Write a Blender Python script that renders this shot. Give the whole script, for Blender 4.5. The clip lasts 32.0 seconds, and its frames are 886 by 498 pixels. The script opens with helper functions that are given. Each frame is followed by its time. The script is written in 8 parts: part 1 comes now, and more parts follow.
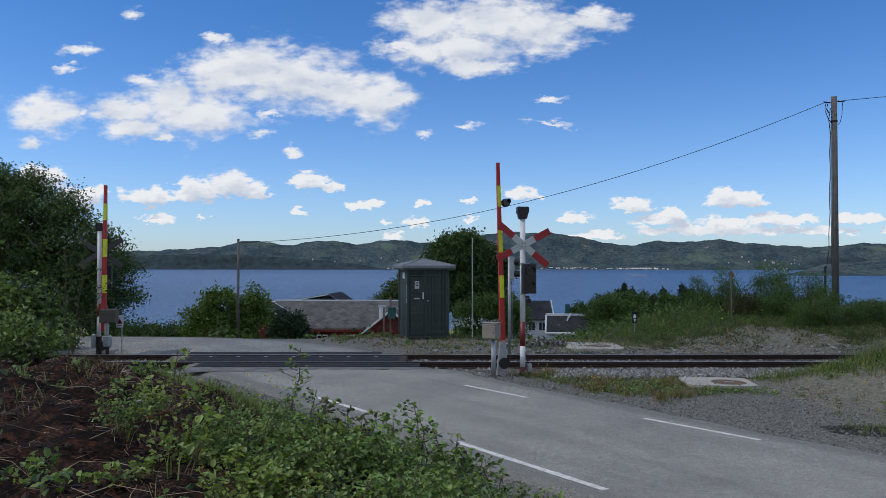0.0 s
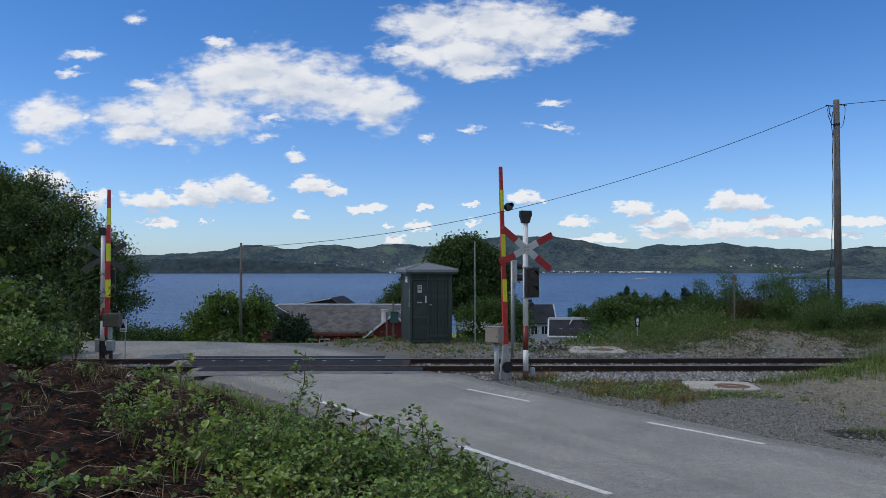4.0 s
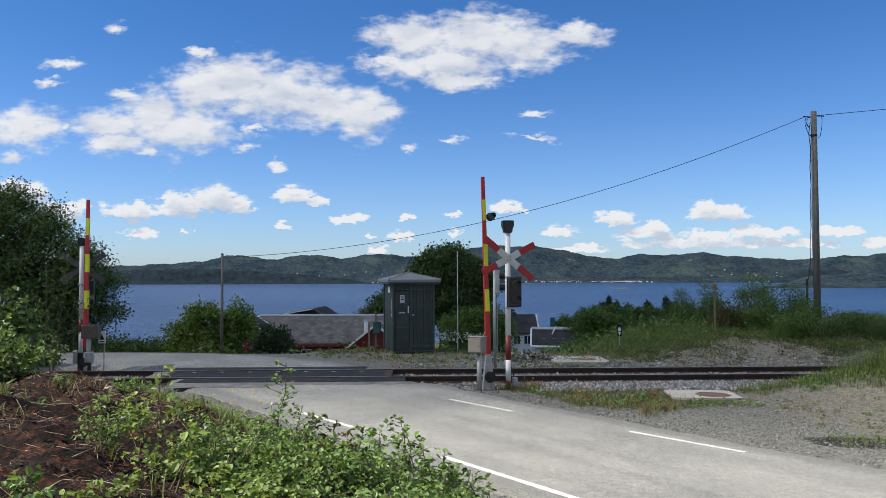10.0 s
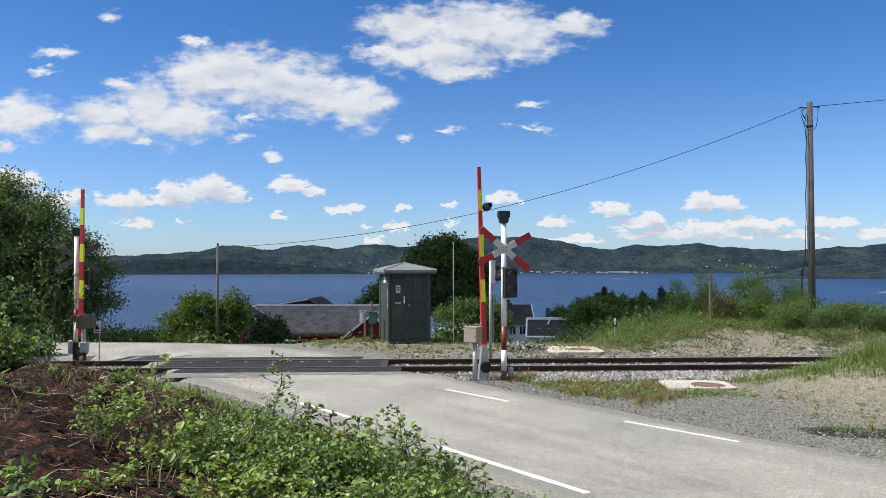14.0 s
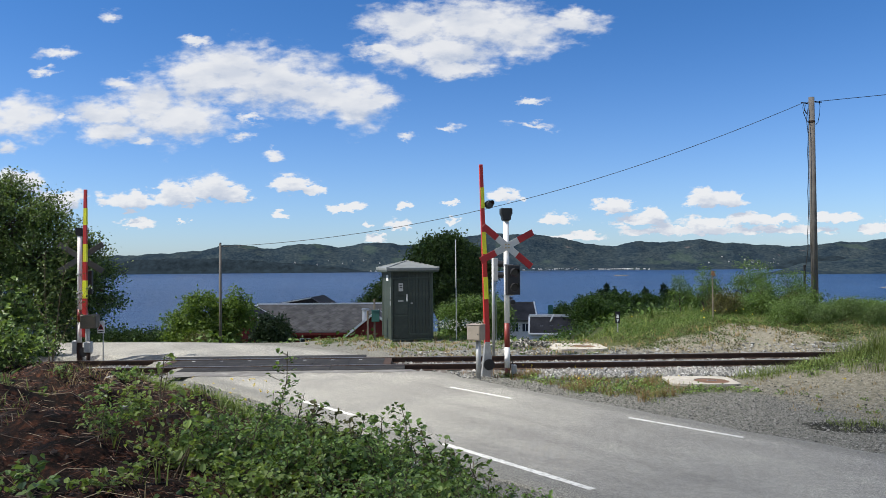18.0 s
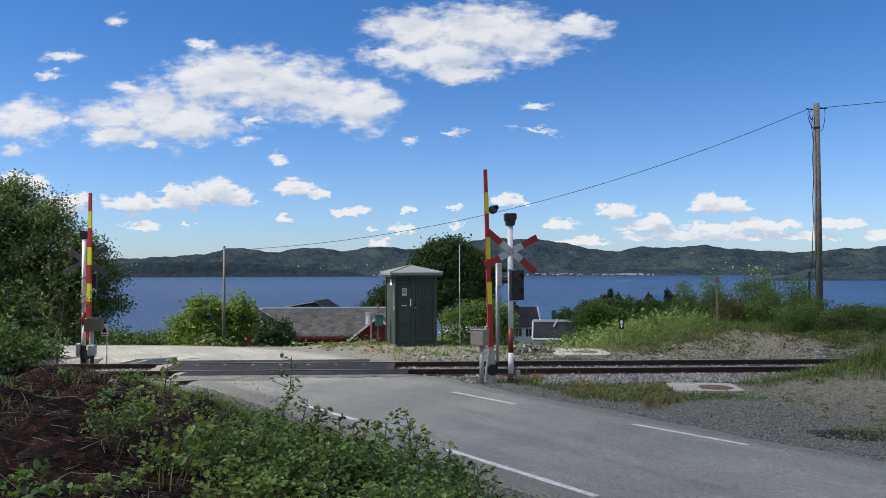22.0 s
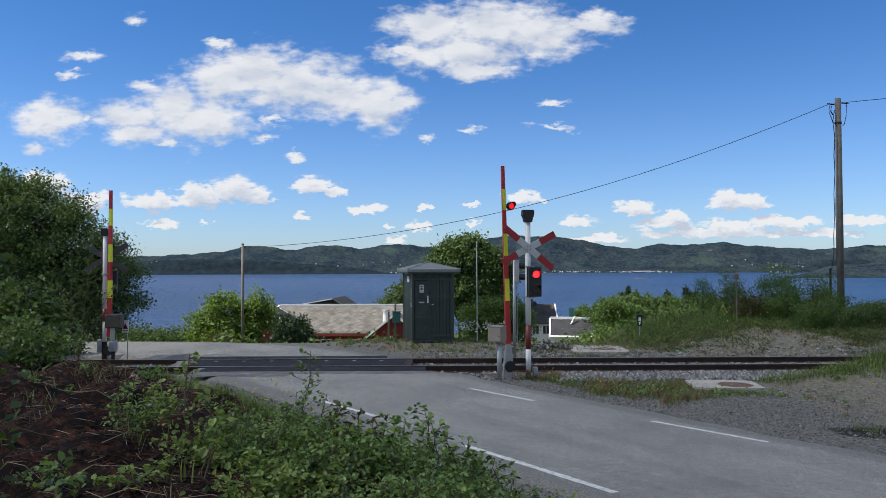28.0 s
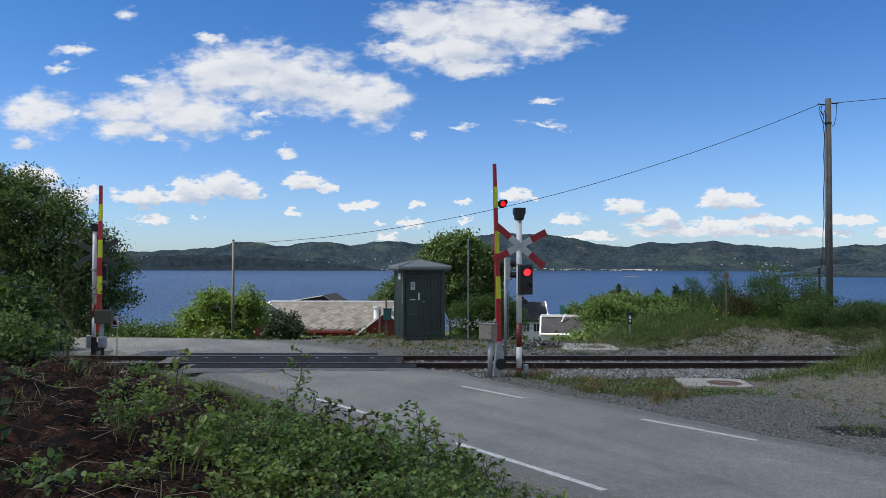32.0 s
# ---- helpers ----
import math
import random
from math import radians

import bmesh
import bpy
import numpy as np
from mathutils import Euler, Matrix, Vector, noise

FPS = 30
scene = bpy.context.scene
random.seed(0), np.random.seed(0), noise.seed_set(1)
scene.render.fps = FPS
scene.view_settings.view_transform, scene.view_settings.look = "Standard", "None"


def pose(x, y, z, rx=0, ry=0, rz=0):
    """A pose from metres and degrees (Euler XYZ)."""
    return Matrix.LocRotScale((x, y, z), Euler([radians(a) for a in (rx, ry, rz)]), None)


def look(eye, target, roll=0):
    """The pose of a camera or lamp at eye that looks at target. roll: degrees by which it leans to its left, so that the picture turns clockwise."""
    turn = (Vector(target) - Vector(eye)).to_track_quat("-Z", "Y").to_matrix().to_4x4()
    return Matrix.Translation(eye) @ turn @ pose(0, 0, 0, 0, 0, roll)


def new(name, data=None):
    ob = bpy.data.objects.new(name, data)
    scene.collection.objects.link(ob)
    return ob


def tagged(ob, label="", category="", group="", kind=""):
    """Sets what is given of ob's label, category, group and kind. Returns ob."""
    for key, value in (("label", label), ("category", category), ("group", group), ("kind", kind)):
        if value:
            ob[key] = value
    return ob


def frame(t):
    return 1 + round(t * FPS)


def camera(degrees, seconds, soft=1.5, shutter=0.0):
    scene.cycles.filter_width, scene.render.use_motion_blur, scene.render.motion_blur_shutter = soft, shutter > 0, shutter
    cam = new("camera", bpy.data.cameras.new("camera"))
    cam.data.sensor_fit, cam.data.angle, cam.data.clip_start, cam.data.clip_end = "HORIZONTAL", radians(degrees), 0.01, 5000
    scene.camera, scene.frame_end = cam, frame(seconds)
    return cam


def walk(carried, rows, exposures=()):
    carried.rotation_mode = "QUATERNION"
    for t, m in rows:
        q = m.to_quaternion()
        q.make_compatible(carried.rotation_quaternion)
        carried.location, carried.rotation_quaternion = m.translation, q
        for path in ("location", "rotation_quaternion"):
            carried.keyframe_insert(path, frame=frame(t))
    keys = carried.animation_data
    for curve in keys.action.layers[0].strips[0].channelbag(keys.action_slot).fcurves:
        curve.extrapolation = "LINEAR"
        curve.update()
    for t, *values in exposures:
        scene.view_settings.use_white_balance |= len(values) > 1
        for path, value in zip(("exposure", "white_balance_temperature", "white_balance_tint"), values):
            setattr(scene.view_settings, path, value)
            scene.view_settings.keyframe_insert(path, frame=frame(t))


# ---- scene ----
# The camera: held by hand on the bank beside the road. Rows: seconds, eye, pitch + 90, roll, yaw.
cam = camera(60, 32.0, soft=0.8)
PATH = [
    (0, 0.007, 0.001, 2.498, 90.987, 0.050, 1.989),
    (0.5, 0.008, -0.016, 2.497, 91.120, -0.025, 1.558),
    (1, 0.012, -0.008, 2.496, 90.840, -0.141, 1.694),
    (1.5, 0.004, -0.010, 2.502, 90.780, -0.070, 1.964),
    (2, 0.004, -0.015, 2.494, 90.823, -0.029, 2.043),
    (2.5, 0.009, -0.007, 2.497, 90.989, -0.123, 1.975),
    (3, -0.003, -0.008, 2.499, 91.224, -0.023, 1.853),
    (3.5, -0.012, -0.017, 2.505, 91.177, 0.018, 2.188),
    (5.5, -0.003, -0.002, 2.499, 91.742, -0.166, 1.884),
    (6, -0.005, 0.001, 2.491, 91.684, -0.037, 1.753),
    (6.5, 0.004, -0.011, 2.497, 91.705, 0.166, 1.467),
    (7, 0.004, 0.001, 2.492, 91.966, 0.110, 1.369),
    (7.5, 0.003, 0.005, 2.488, 92.306, -0.090, 1.345),
    (8, -0.001, 0.003, 2.494, 92.327, -0.210, 1.326),
    (8.5, -0.008, -0.007, 2.502, 92.281, -0.129, 1.375),
    (9, -0.012, -0.007, 2.502, 92.100, -0.069, 1.349),
    (9.5, -0.002, -0.002, 2.500, 91.951, -0.138, 0.995),
    (10, -0.003, -0.007, 2.501, 92.016, -0.167, 0.858),
    (10.5, -0.005, -0.002, 2.498, 92.136, -0.173, 0.958),
    (11, -0.007, -0.019, 2.504, 92.227, 0.202, 0.880),
    (11.5, -0.010, -0.006, 2.493, 92.287, 0.490, 0.785),
    (12, -0.016, -0.019, 2.497, 92.265, 0.204, 0.783),
    (12.5, -0.012, -0.001, 2.501, 92.050, -0.015, 0.560),
    (13, 0.000, 0.000, 2.500, 91.940, 0.000, 0.000),
    (13.5, -0.009, 0.009, 2.494, 91.656, 0.074, -0.076),
    (14, -0.010, 0.005, 2.498, 91.301, -0.088, 0.537),
    (14.5, -0.013, 0.014, 2.498, 91.357, -0.355, 0.618),
    (16.5, -0.022, -0.012, 2.496, 90.642, -0.513, 0.802),
    (17, -0.024, 0.012, 2.489, 90.726, -0.381, 0.838),
    (17.5, -0.016, -0.014, 2.494, 90.954, -0.427, 0.796),
    (18, -0.025, -0.011, 2.497, 91.138, -0.465, 0.682),
    (18.5, -0.024, -0.006, 2.496, 91.076, -0.379, 0.664),
    (19, -0.033, 0.003, 2.497, 90.967, -0.201, 0.755),
    (19.5, -0.019, 0.004, 2.490, 91.138, -0.215, 0.649),
    (20, -0.021, 0.011, 2.494, 91.158, -0.183, 0.754),
    (20.5, -0.024, 0.004, 2.495, 91.288, -0.154, 0.931),
    (21, -0.020, -0.001, 2.491, 91.466, -0.022, 0.991),
    (21.5, -0.025, 0.003, 2.488, 91.464, 0.149, 0.983),
    (22, -0.034, -0.000, 2.506, 91.473, -0.184, 0.948),
    (22.5, -0.033, -0.004, 2.497, 91.534, -0.253, 1.301),
    (23, -0.030, -0.005, 2.492, 91.512, -0.227, 1.688),
    (23.5, -0.027, -0.004, 2.494, 91.482, -0.257, 1.856),
    (24, -0.041, -0.006, 2.492, 91.421, -0.258, 1.932),
    (24.5, -0.041, 0.006, 2.495, 91.411, -0.502, 1.922),
    (25, -0.044, 0.003, 2.493, 91.359, -0.541, 1.912),
    (25.5, -0.037, -0.010, 2.487, 91.227, -0.565, 1.896),
    (27.5, -0.024, -0.016, 2.487, 91.312, -0.392, 2.140),
    (28, -0.046, -0.004, 2.488, 91.284, -0.213, 2.206),
    (28.5, -0.044, -0.004, 2.482, 91.266, -0.117, 2.346),
    (29, -0.047, -0.010, 2.490, 91.309, -0.100, 2.698),
    (29.5, -0.046, -0.014, 2.497, 91.347, -0.112, 2.323),
    (30, -0.048, -0.015, 2.489, 91.369, -0.105, 1.948),
    (30.5, -0.042, -0.016, 2.497, 91.368, -0.071, 1.747),
    (31, -0.056, -0.011, 2.493, 91.339, -0.007, 1.488),
    (31.5, -0.046, -0.021, 2.498, 91.053, -0.037, 1.393),
    (32, -0.051, -0.009, 2.493, 91.072, 0.111, 1.549),
]


def aim(x, y, z, rx, roll, yaw):
    return Matrix.Translation((x, y, z)) @ pose(0, 0, 0, 0, 0, yaw) @ pose(0, 0, 0, rx, 0, 0) @ pose(0, 0, 0, 0, 0, roll)


walk(cam, [(t, aim(*row)) for t, *row in PATH])

# ---- sun, sky and clouds ----
SUN_ELEVATION, SUN_AZIMUTH = 50.0, 260.0   # azimuth clockwise from +y
TO_SUN = Vector((math.sin(radians(SUN_AZIMUTH)) * math.cos(radians(SUN_ELEVATION)),
                 math.cos(radians(SUN_AZIMUTH)) * math.cos(radians(SUN_ELEVATION)), math.sin(radians(SUN_ELEVATION))))
sun = new("sun", bpy.data.lights.new("sun", "SUN"))
sun.data.energy, sun.data.angle, sun.data.color = 5.0, radians(0.53), (1.0, 0.95, 0.87)
sun.matrix_world = look(TO_SUN * 50, (0, 0, 0))
scene.view_settings.exposure = 0.55

# Clouds as they stand in the sky: to the right of and above the way across the fjord, half width, half height (thousandths of the distance).
TOWERING_CLOUD = [(-393, 204, 44, 38), (-356, 193, 60, 27), (-334, 248, 46, 34), (-283, 256, 74, 33), (-231, 241, 81, 37),
                  (-165, 219, 60, 26), (-121, 211, 36, 30), (-98, 215, 32, 14), (-430, 241, 27, 10), (-459, 200, 46, 18),
                  (-452, 175, 38, 14), (-404, 163, 22, 6), (-272, 167, 19, 7), (-268, 193, 19, 6), (-334, 296, 26, 7), (-512, 200, 15, 8)]
HIGH_CLOUD = [(-47, 314, 60, 26), (26, 314, 82, 30), (85, 303, 60, 30), (159, 314, 46, 14), (-18, 278, 81, 22), (12, 256, 44, 13), (-91, 278, 37, 8)]
LONE_CLOUDS = [(-562, 200, 46, 24), (-580, 160, 24, 11), (-451, 328, 16, 9), (-515, 281, 33, 8), (-537, 259, 18, 6), (-239, 145, 17, 6),
               (-58, 167, 17, 6), (-10, 179, 19, 5), (100, 213, 29, 4), (108, 180, 29, 4), (-515, 88, 30, 14), (-576, 112, 40, 14)]
LOW_CLOUDS = [(-423, 90, 46, 13), (-365, 97, 38, 17), (-318, 105, 50, 19), (-283, 97, 28, 13), (-209, 107, 32, 13), (-187, 101, 26, 8),
              (-139, 76, 25, 7), (-228, 68, 16, 7), (-414, 57, 26, 7), (-349, 62, 11, 3), (-419, 73, 15, 4), (-110, 53, 8, 5),
              (-69, 53, 19, 9), (-62, 79, 11, 5), (-3, 80, 14, 4), (4, 57, 9, 9), (71, 92, 26, 11)]
RIGHT_BANK = [(137, 60, 26, 9), (211, 75, 30, 11), (336, 85, 37, 14), (366, 80, 21, 9), (262, 64, 23, 11), (255, 55, 46, 9), (330, 53, 46, 9),
              (402, 57, 54, 8), (492, 58, 46, 6), (550, 42, 30, 8), (306, 42, 95, 7), (417, 42, 98, 6), (160, 35, 46, 6), (-100, 35, 16, 5), (600, 60, 40, 8)]


def make_sky():
    world = bpy.data.worlds.new("sky")
    scene.world = world
    world.use_nodes = True
    nt = world.node_tree
    nt.nodes.clear()
    N = nt.nodes.new
    L = nt.links.new

    # how deep inside a cloud a place of the sky lies
    g = bpy.data.node_groups.new("cloud_depth", "ShaderNodeTree")
    g.interface.new_socket("Place", in_out="INPUT", socket_type="NodeSocketVector")
    g.interface.new_socket("Depth", in_out="OUTPUT", socket_type="NodeSocketFloat")
    gi, go = g.nodes.new("NodeGroupInput"), g.nodes.new("NodeGroupOutput")

    def gn(kind, op, *ins):
        n = g.nodes.new(kind)
        n.operation = op
        for k, v in enumerate(ins):
            if isinstance(v, (int, float)):
                n.inputs[k].default_value = v
            elif isinstance(v, tuple):
                n.inputs[k].default_value = v
            else:
                g.links.new(v, n.inputs[k])
        return n
    puff = g.nodes.new("ShaderNodeTexNoise")
    puff.inputs["Scale"].default_value, puff.inputs["Detail"].default_value, puff.inputs["Roughness"].default_value = 15, 7, 0.55
    stretch = gn("ShaderNodeVectorMath", "MULTIPLY", gi.outputs[0], (1.0, 2.0, 1.0))
    g.links.new(stretch.outputs[0], puff.inputs["Vector"])
    off = gn("ShaderNodeVectorMath", "SUBTRACT", puff.outputs["Color"], (0.5, 0.5, 0.5))
    warp = gn("ShaderNodeVectorMath", "MULTIPLY_ADD", off.outputs[0], (0.06, 0.036, 0.0), gi.outputs[0])
    curl = g.nodes.new("ShaderNodeTexNoise")
    curl.inputs["Scale"].default_value, curl.inputs["Detail"].default_value, curl.inputs["Roughness"].default_value = 62, 5, 0.6
    g.links.new(stretch.outputs[0], curl.inputs["Vector"])
    turned = gn("ShaderNodeVectorMath", "SUBTRACT", curl.outputs["Color"], (0.5, 0.5, 0.5))
    warp = gn("ShaderNodeVectorMath", "MULTIPLY_ADD", turned.outputs[0], (0.030, 0.020, 0.0), warp.outputs[0])
    gentle = gn("ShaderNodeVectorMath", "MULTIPLY_ADD", turned.outputs[0], (0.046, 0.024, 0.0), gn("ShaderNodeVectorMath", "MULTIPLY_ADD", off.outputs[0], (0.030, 0.012, 0.0), gi.outputs[0]).outputs[0])
    best = None
    flat = set(LOW_CLOUDS + RIGHT_BANK)
    for u, v, a, b in TOWERING_CLOUD + HIGH_CLOUD + LONE_CLOUDS + LOW_CLOUDS + RIGHT_BANK:
        level = (u, v, a, b) in flat
        thin = 0.22 * max(0.0, min(1.0, (22 - a) / 14)) + (0.20 if v > 120 and a < 34 else 0.0)
        a, b, v = a * (1.04 if level else 1.12), b * (1.38 if level else 1.14), v - (0.42 * b if level else 0.0)
        q = gn("ShaderNodeVectorMath", "MULTIPLY_ADD", (gentle if level else warp).outputs[0], (1000 / a, 1000 / b, 0.0), (-u / a, -v / b, 0.0))
        if level:   # these have level bases
            q = gn("ShaderNodeVectorMath", "MAXIMUM", q.outputs[0], gn("ShaderNodeVectorMath", "MULTIPLY", q.outputs[0], (1.0, -2.2, 1.0)).outputs[0])
        d = gn("ShaderNodeVectorMath", "LENGTH", q.outputs[0])
        d = d.outputs["Value"] if thin == 0 else gn("ShaderNodeMath", "ADD", d.outputs["Value"], thin).outputs[0]
        best = d if best is None else gn("ShaderNodeMath", "MINIMUM", best, d).outputs[0]
    fine = g.nodes.new("ShaderNodeTexNoise")
    fine.inputs["Scale"].default_value, fine.inputs["Detail"].default_value, fine.inputs["Roughness"].default_value = 34, 7, 0.56
    g.links.new(stretch.outputs[0], fine.inputs["Vector"])
    wisp = gn("ShaderNodeMath", "MULTIPLY_ADD", fine.outputs["Fac"], 2.5, -1.22)
    far = gn("ShaderNodeMath", "MULTIPLY", best, 1.55)
    total = gn("ShaderNodeMath", "ADD", far.outputs[0], wisp.outputs[0])
    depth = gn("ShaderNodeMath", "SUBTRACT", 1.55, total.outputs[0])
    g.links.new(depth.outputs[0], go.inputs[0])

    tc = N("ShaderNodeTexCoord")
    sky = N("ShaderNodeTexSky")
    sky.sky_type, sky.sun_disc = "NISHITA", False
    sky.sun_elevation, sky.sun_rotation = radians(SUN_ELEVATION), radians(SUN_AZIMUTH)
    sky.altitude, sky.air_density, sky.dust_density, sky.ozone_density = 60, 1.0, 0.4, 2.2
    sep = N("ShaderNodeSeparateXYZ")
    L(tc.outputs["Generated"], sep.inputs[0])

    def m(op, *ins):
        n = N("ShaderNodeMath")
        n.operation = op
        for k, v in enumerate(ins):
            if isinstance(v, (int, float)):
                n.inputs[k].default_value = v
            else:
                L(v, n.inputs[k])
        return n.outputs[0]
    ahead = m("MAXIMUM", m("ABSOLUTE", sep.outputs["Y"]), 0.02)
    place = N("ShaderNodeCombineXYZ")
    place_x, place_y = m("DIVIDE", sep.outputs["X"], ahead), m("DIVIDE", sep.outputs["Z"], ahead)
    L(place_x, place.inputs["X"])
    L(place_y, place.inputs["Y"])
    here, above = N("ShaderNodeGroup"), N("ShaderNodeGroup")
    here.node_tree = above.node_tree = g
    shift = N("ShaderNodeVectorMath")
    shift.operation = "ADD"
    shift.inputs[1].default_value = (-0.006, 0.013, 0)
    L(place.outputs[0], here.inputs[0])
    L(place.outputs[0], shift.inputs[0])
    L(shift.outputs[0], above.inputs[0])

    def smooth(value, lo, hi, a=0.0, b=1.0):
        n = N("ShaderNodeMapRange")
        n.interpolation_type = "SMOOTHSTEP"
        for k, v in zip(("From Min", "From Max", "To Min", "To Max"), (lo, hi, a, b)):
            n.inputs[k].default_value = v
        L(value, n.inputs["Value"])
        return n.outputs["Result"]
    low = smooth(place_y, 0.10, 0.16)
    crisp, soft = smooth(here.outputs[0], -0.05, 0.48), smooth(here.outputs[0], -0.48, 0.95)
    cover = m("ADD", crisp, m("MULTIPLY", low, m("SUBTRACT", soft, crisp)))
    under = smooth(m("SUBTRACT", above.outputs[0], here.outputs[0]), -0.10, 0.80)
    billow = N("ShaderNodeTexNoise")
    billow.inputs["Scale"].default_value, billow.inputs["Detail"].default_value, billow.inputs["Roughness"].default_value = 11, 4, 0.5
    long = N("ShaderNodeVectorMath")
    long.operation = "MULTIPLY"
    long.inputs[1].default_value = (1.0, 2.6, 1.0)
    L(place.outputs[0], long.inputs[0])
    L(long.outputs[0], billow.inputs["Vector"])
    deepness = m("MULTIPLY", smooth(above.outputs[0], -0.25, 1.0), m("SUBTRACT", 0.75, m("MULTIPLY", low, 0.57)))
    mottle = m("MULTIPLY", m("MULTIPLY", smooth(billow.outputs["Fac"], 0.42, 0.66), low), 0.5)
    thick = m("ADD", m("ADD", deepness, mottle), m("MULTIPLY", under, 0.35))
    white = N("ShaderNodeMix")
    white.data_type = "RGBA"
    white.inputs[6].default_value, white.inputs[7].default_value = (9.0, 9.1, 9.3, 1), (5.6, 6.25, 7.5, 1)
    L(thick, white.inputs[0])
    both = N("ShaderNodeMix")
    both.data_type = "RGBA"
    # scattered clouds all over the rest of the sky
    rest = N("ShaderNodeTexNoise")
    rest.inputs["Scale"].default_value, rest.inputs["Detail"].default_value, rest.inputs["Roughness"].default_value = 2.6, 6, 0.58
    L(tc.outputs["Generated"], rest.inputs["Vector"])
    aside = m("MAXIMUM", m("SUBTRACT", m("ABSOLUTE", place_x), 0.68), m("SUBTRACT", place_y, 0.42))
    aside = m("MAXIMUM", smooth(aside, 0.0, 0.25), m("LESS_THAN", sep.outputs["Y"], 0.0))
    others = m("MULTIPLY", smooth(rest.outputs["Fac"], 0.46, 0.60), aside)
    L(m("MULTIPLY", m("MAXIMUM", cover, others), 0.96), both.inputs[0])
    deep = N("ShaderNodeMix")
    deep.data_type, deep.blend_type = "RGBA", "MULTIPLY"
    deep.inputs[0].default_value = 1.0
    air = N("ShaderNodeMix")
    air.data_type = "RGBA"
    air.inputs[6].default_value, air.inputs[7].default_value = (0.89, 1.13, 1.60, 1), (0.41, 0.84, 1.36, 1)
    L(smooth(sep.outputs["Z"], 0.0, 0.34), air.inputs[0])
    L(air.outputs[2], deep.inputs[7])
    L(sky.outputs[0], deep.inputs[6])
    L(deep.outputs[2], both.inputs[6])
    L(white.outputs[2], both.inputs[7])
    bg, out = N("ShaderNodeBackground"), N("ShaderNodeOutputWorld")
    bg.inputs["Strength"].default_value = 0.0645
    L(both.outputs[2], bg.inputs["Color"])
    L(bg.outputs[0], out.inputs["Surface"])


make_sky()

# ---- materials ----
def nodes_of(name):
    mt = bpy.data.materials.new(name)
    mt.use_nodes = True
    nt = mt.node_tree
    return mt, nt, nt.nodes["Principled BSDF"]


def link(nt, a, b):
    nt.links.new(a, b)


def noise_node(nt, scale, detail=5, rough=0.6, where="pos"):
    n = nt.nodes.new("ShaderNodeTexNoise")
    n.inputs["Scale"].default_value, n.inputs["Detail"].default_value, n.inputs["Roughness"].default_value = scale, detail, rough
    if where == "pos":
        link(nt, nt.nodes.new("ShaderNodeNewGeometry").outputs["Position"], n.inputs["Vector"])
    else:
        link(nt, nt.nodes.new("ShaderNodeTexCoord").outputs["Object"], n.inputs["Vector"])
    return n


def ramp(nt, fac, stops):
    r = nt.nodes.new("ShaderNodeValToRGB")
    el = r.color_ramp.elements
    while len(el) < len(stops):
        el.new(0.5)
    for e, (p, c) in zip(el, stops):
        e.position, e.color = p, (*c, 1)
    link(nt, fac, r.inputs["Fac"])
    return r.outputs["Color"]


def mix(nt, fac, a, b, mode="MIX"):
    n = nt.nodes.new("ShaderNodeMix")
    n.data_type, n.blend_type = "RGBA", mode
    for socket, v in ((n.inputs[0], fac), (n.inputs[6], a), (n.inputs[7], b)):
        if isinstance(v, (int, float)):
            socket.default_value = v
        elif isinstance(v, tuple):
            socket.default_value = (*v, 1)
        else:
            link(nt, v, socket)
    return n.outputs[2]


def scaled(c, k):
    return tuple(min(1.0, v * k) for v in c)


def surface(name, base, rough=0.7, metal=0.0, vary=0.25, scale=1.5, grain=30, bump=0.15, piece=0.0, where="obj", dirt=None, dirt_amount=0.35, spec=None):
    """A worn surface: slow stains, fine grain, a little relief."""
    mt, nt, b = nodes_of(name)
    slow, fast = noise_node(nt, scale, 6, 0.65, where), noise_node(nt, grain, 4, 0.6, where)
    c = ramp(nt, slow.outputs["Fac"], [(0.3, scaled(base, 1 - vary)), (0.5, base), (0.72, scaled(base, 1 + vary))])
    c = mix(nt, 0.5, c, ramp(nt, fast.outputs["Fac"], [(0.3, scaled((1, 1, 1), 0.7)), (0.7, (1, 1, 1))]), "MULTIPLY")
    if dirt:
        d = noise_node(nt, scale * 2.3, 8, 0.7, where)
        f = nt.nodes.new("ShaderNodeMapRange")
        f.inputs["From Min"].default_value, f.inputs["From Max"].default_value = 0.5, 0.72
        f.inputs["To Max"].default_value = dirt_amount
        link(nt, d.outputs["Fac"], f.inputs["Value"])
        c = mix(nt, f.outputs["Result"], c, dirt)
    if piece:
        oi = nt.nodes.new("ShaderNodeObjectInfo")
        c = mix(nt, 1.0, c, ramp(nt, oi.outputs["Random"], [(0.0, scaled((1, 1, 1), 1 - piece)), (1.0, (1, 1, 1))]), "MULTIPLY")
    link(nt, c, b.inputs["Base Color"])
    b.inputs["Roughness"].default_value, b.inputs["Metallic"].default_value = rough, metal
    if spec is not None:
        b.inputs["Specular IOR Level"].default_value = spec
    if bump:
        bp = nt.nodes.new("ShaderNodeBump")
        bp.inputs["Strength"].default_value, bp.inputs["Distance"].default_value = bump, 0.01
        link(nt, fast.outputs["Fac"], bp.inputs["Height"])
        link(nt, bp.outputs["Normal"], b.inputs["Normal"])
    return mt


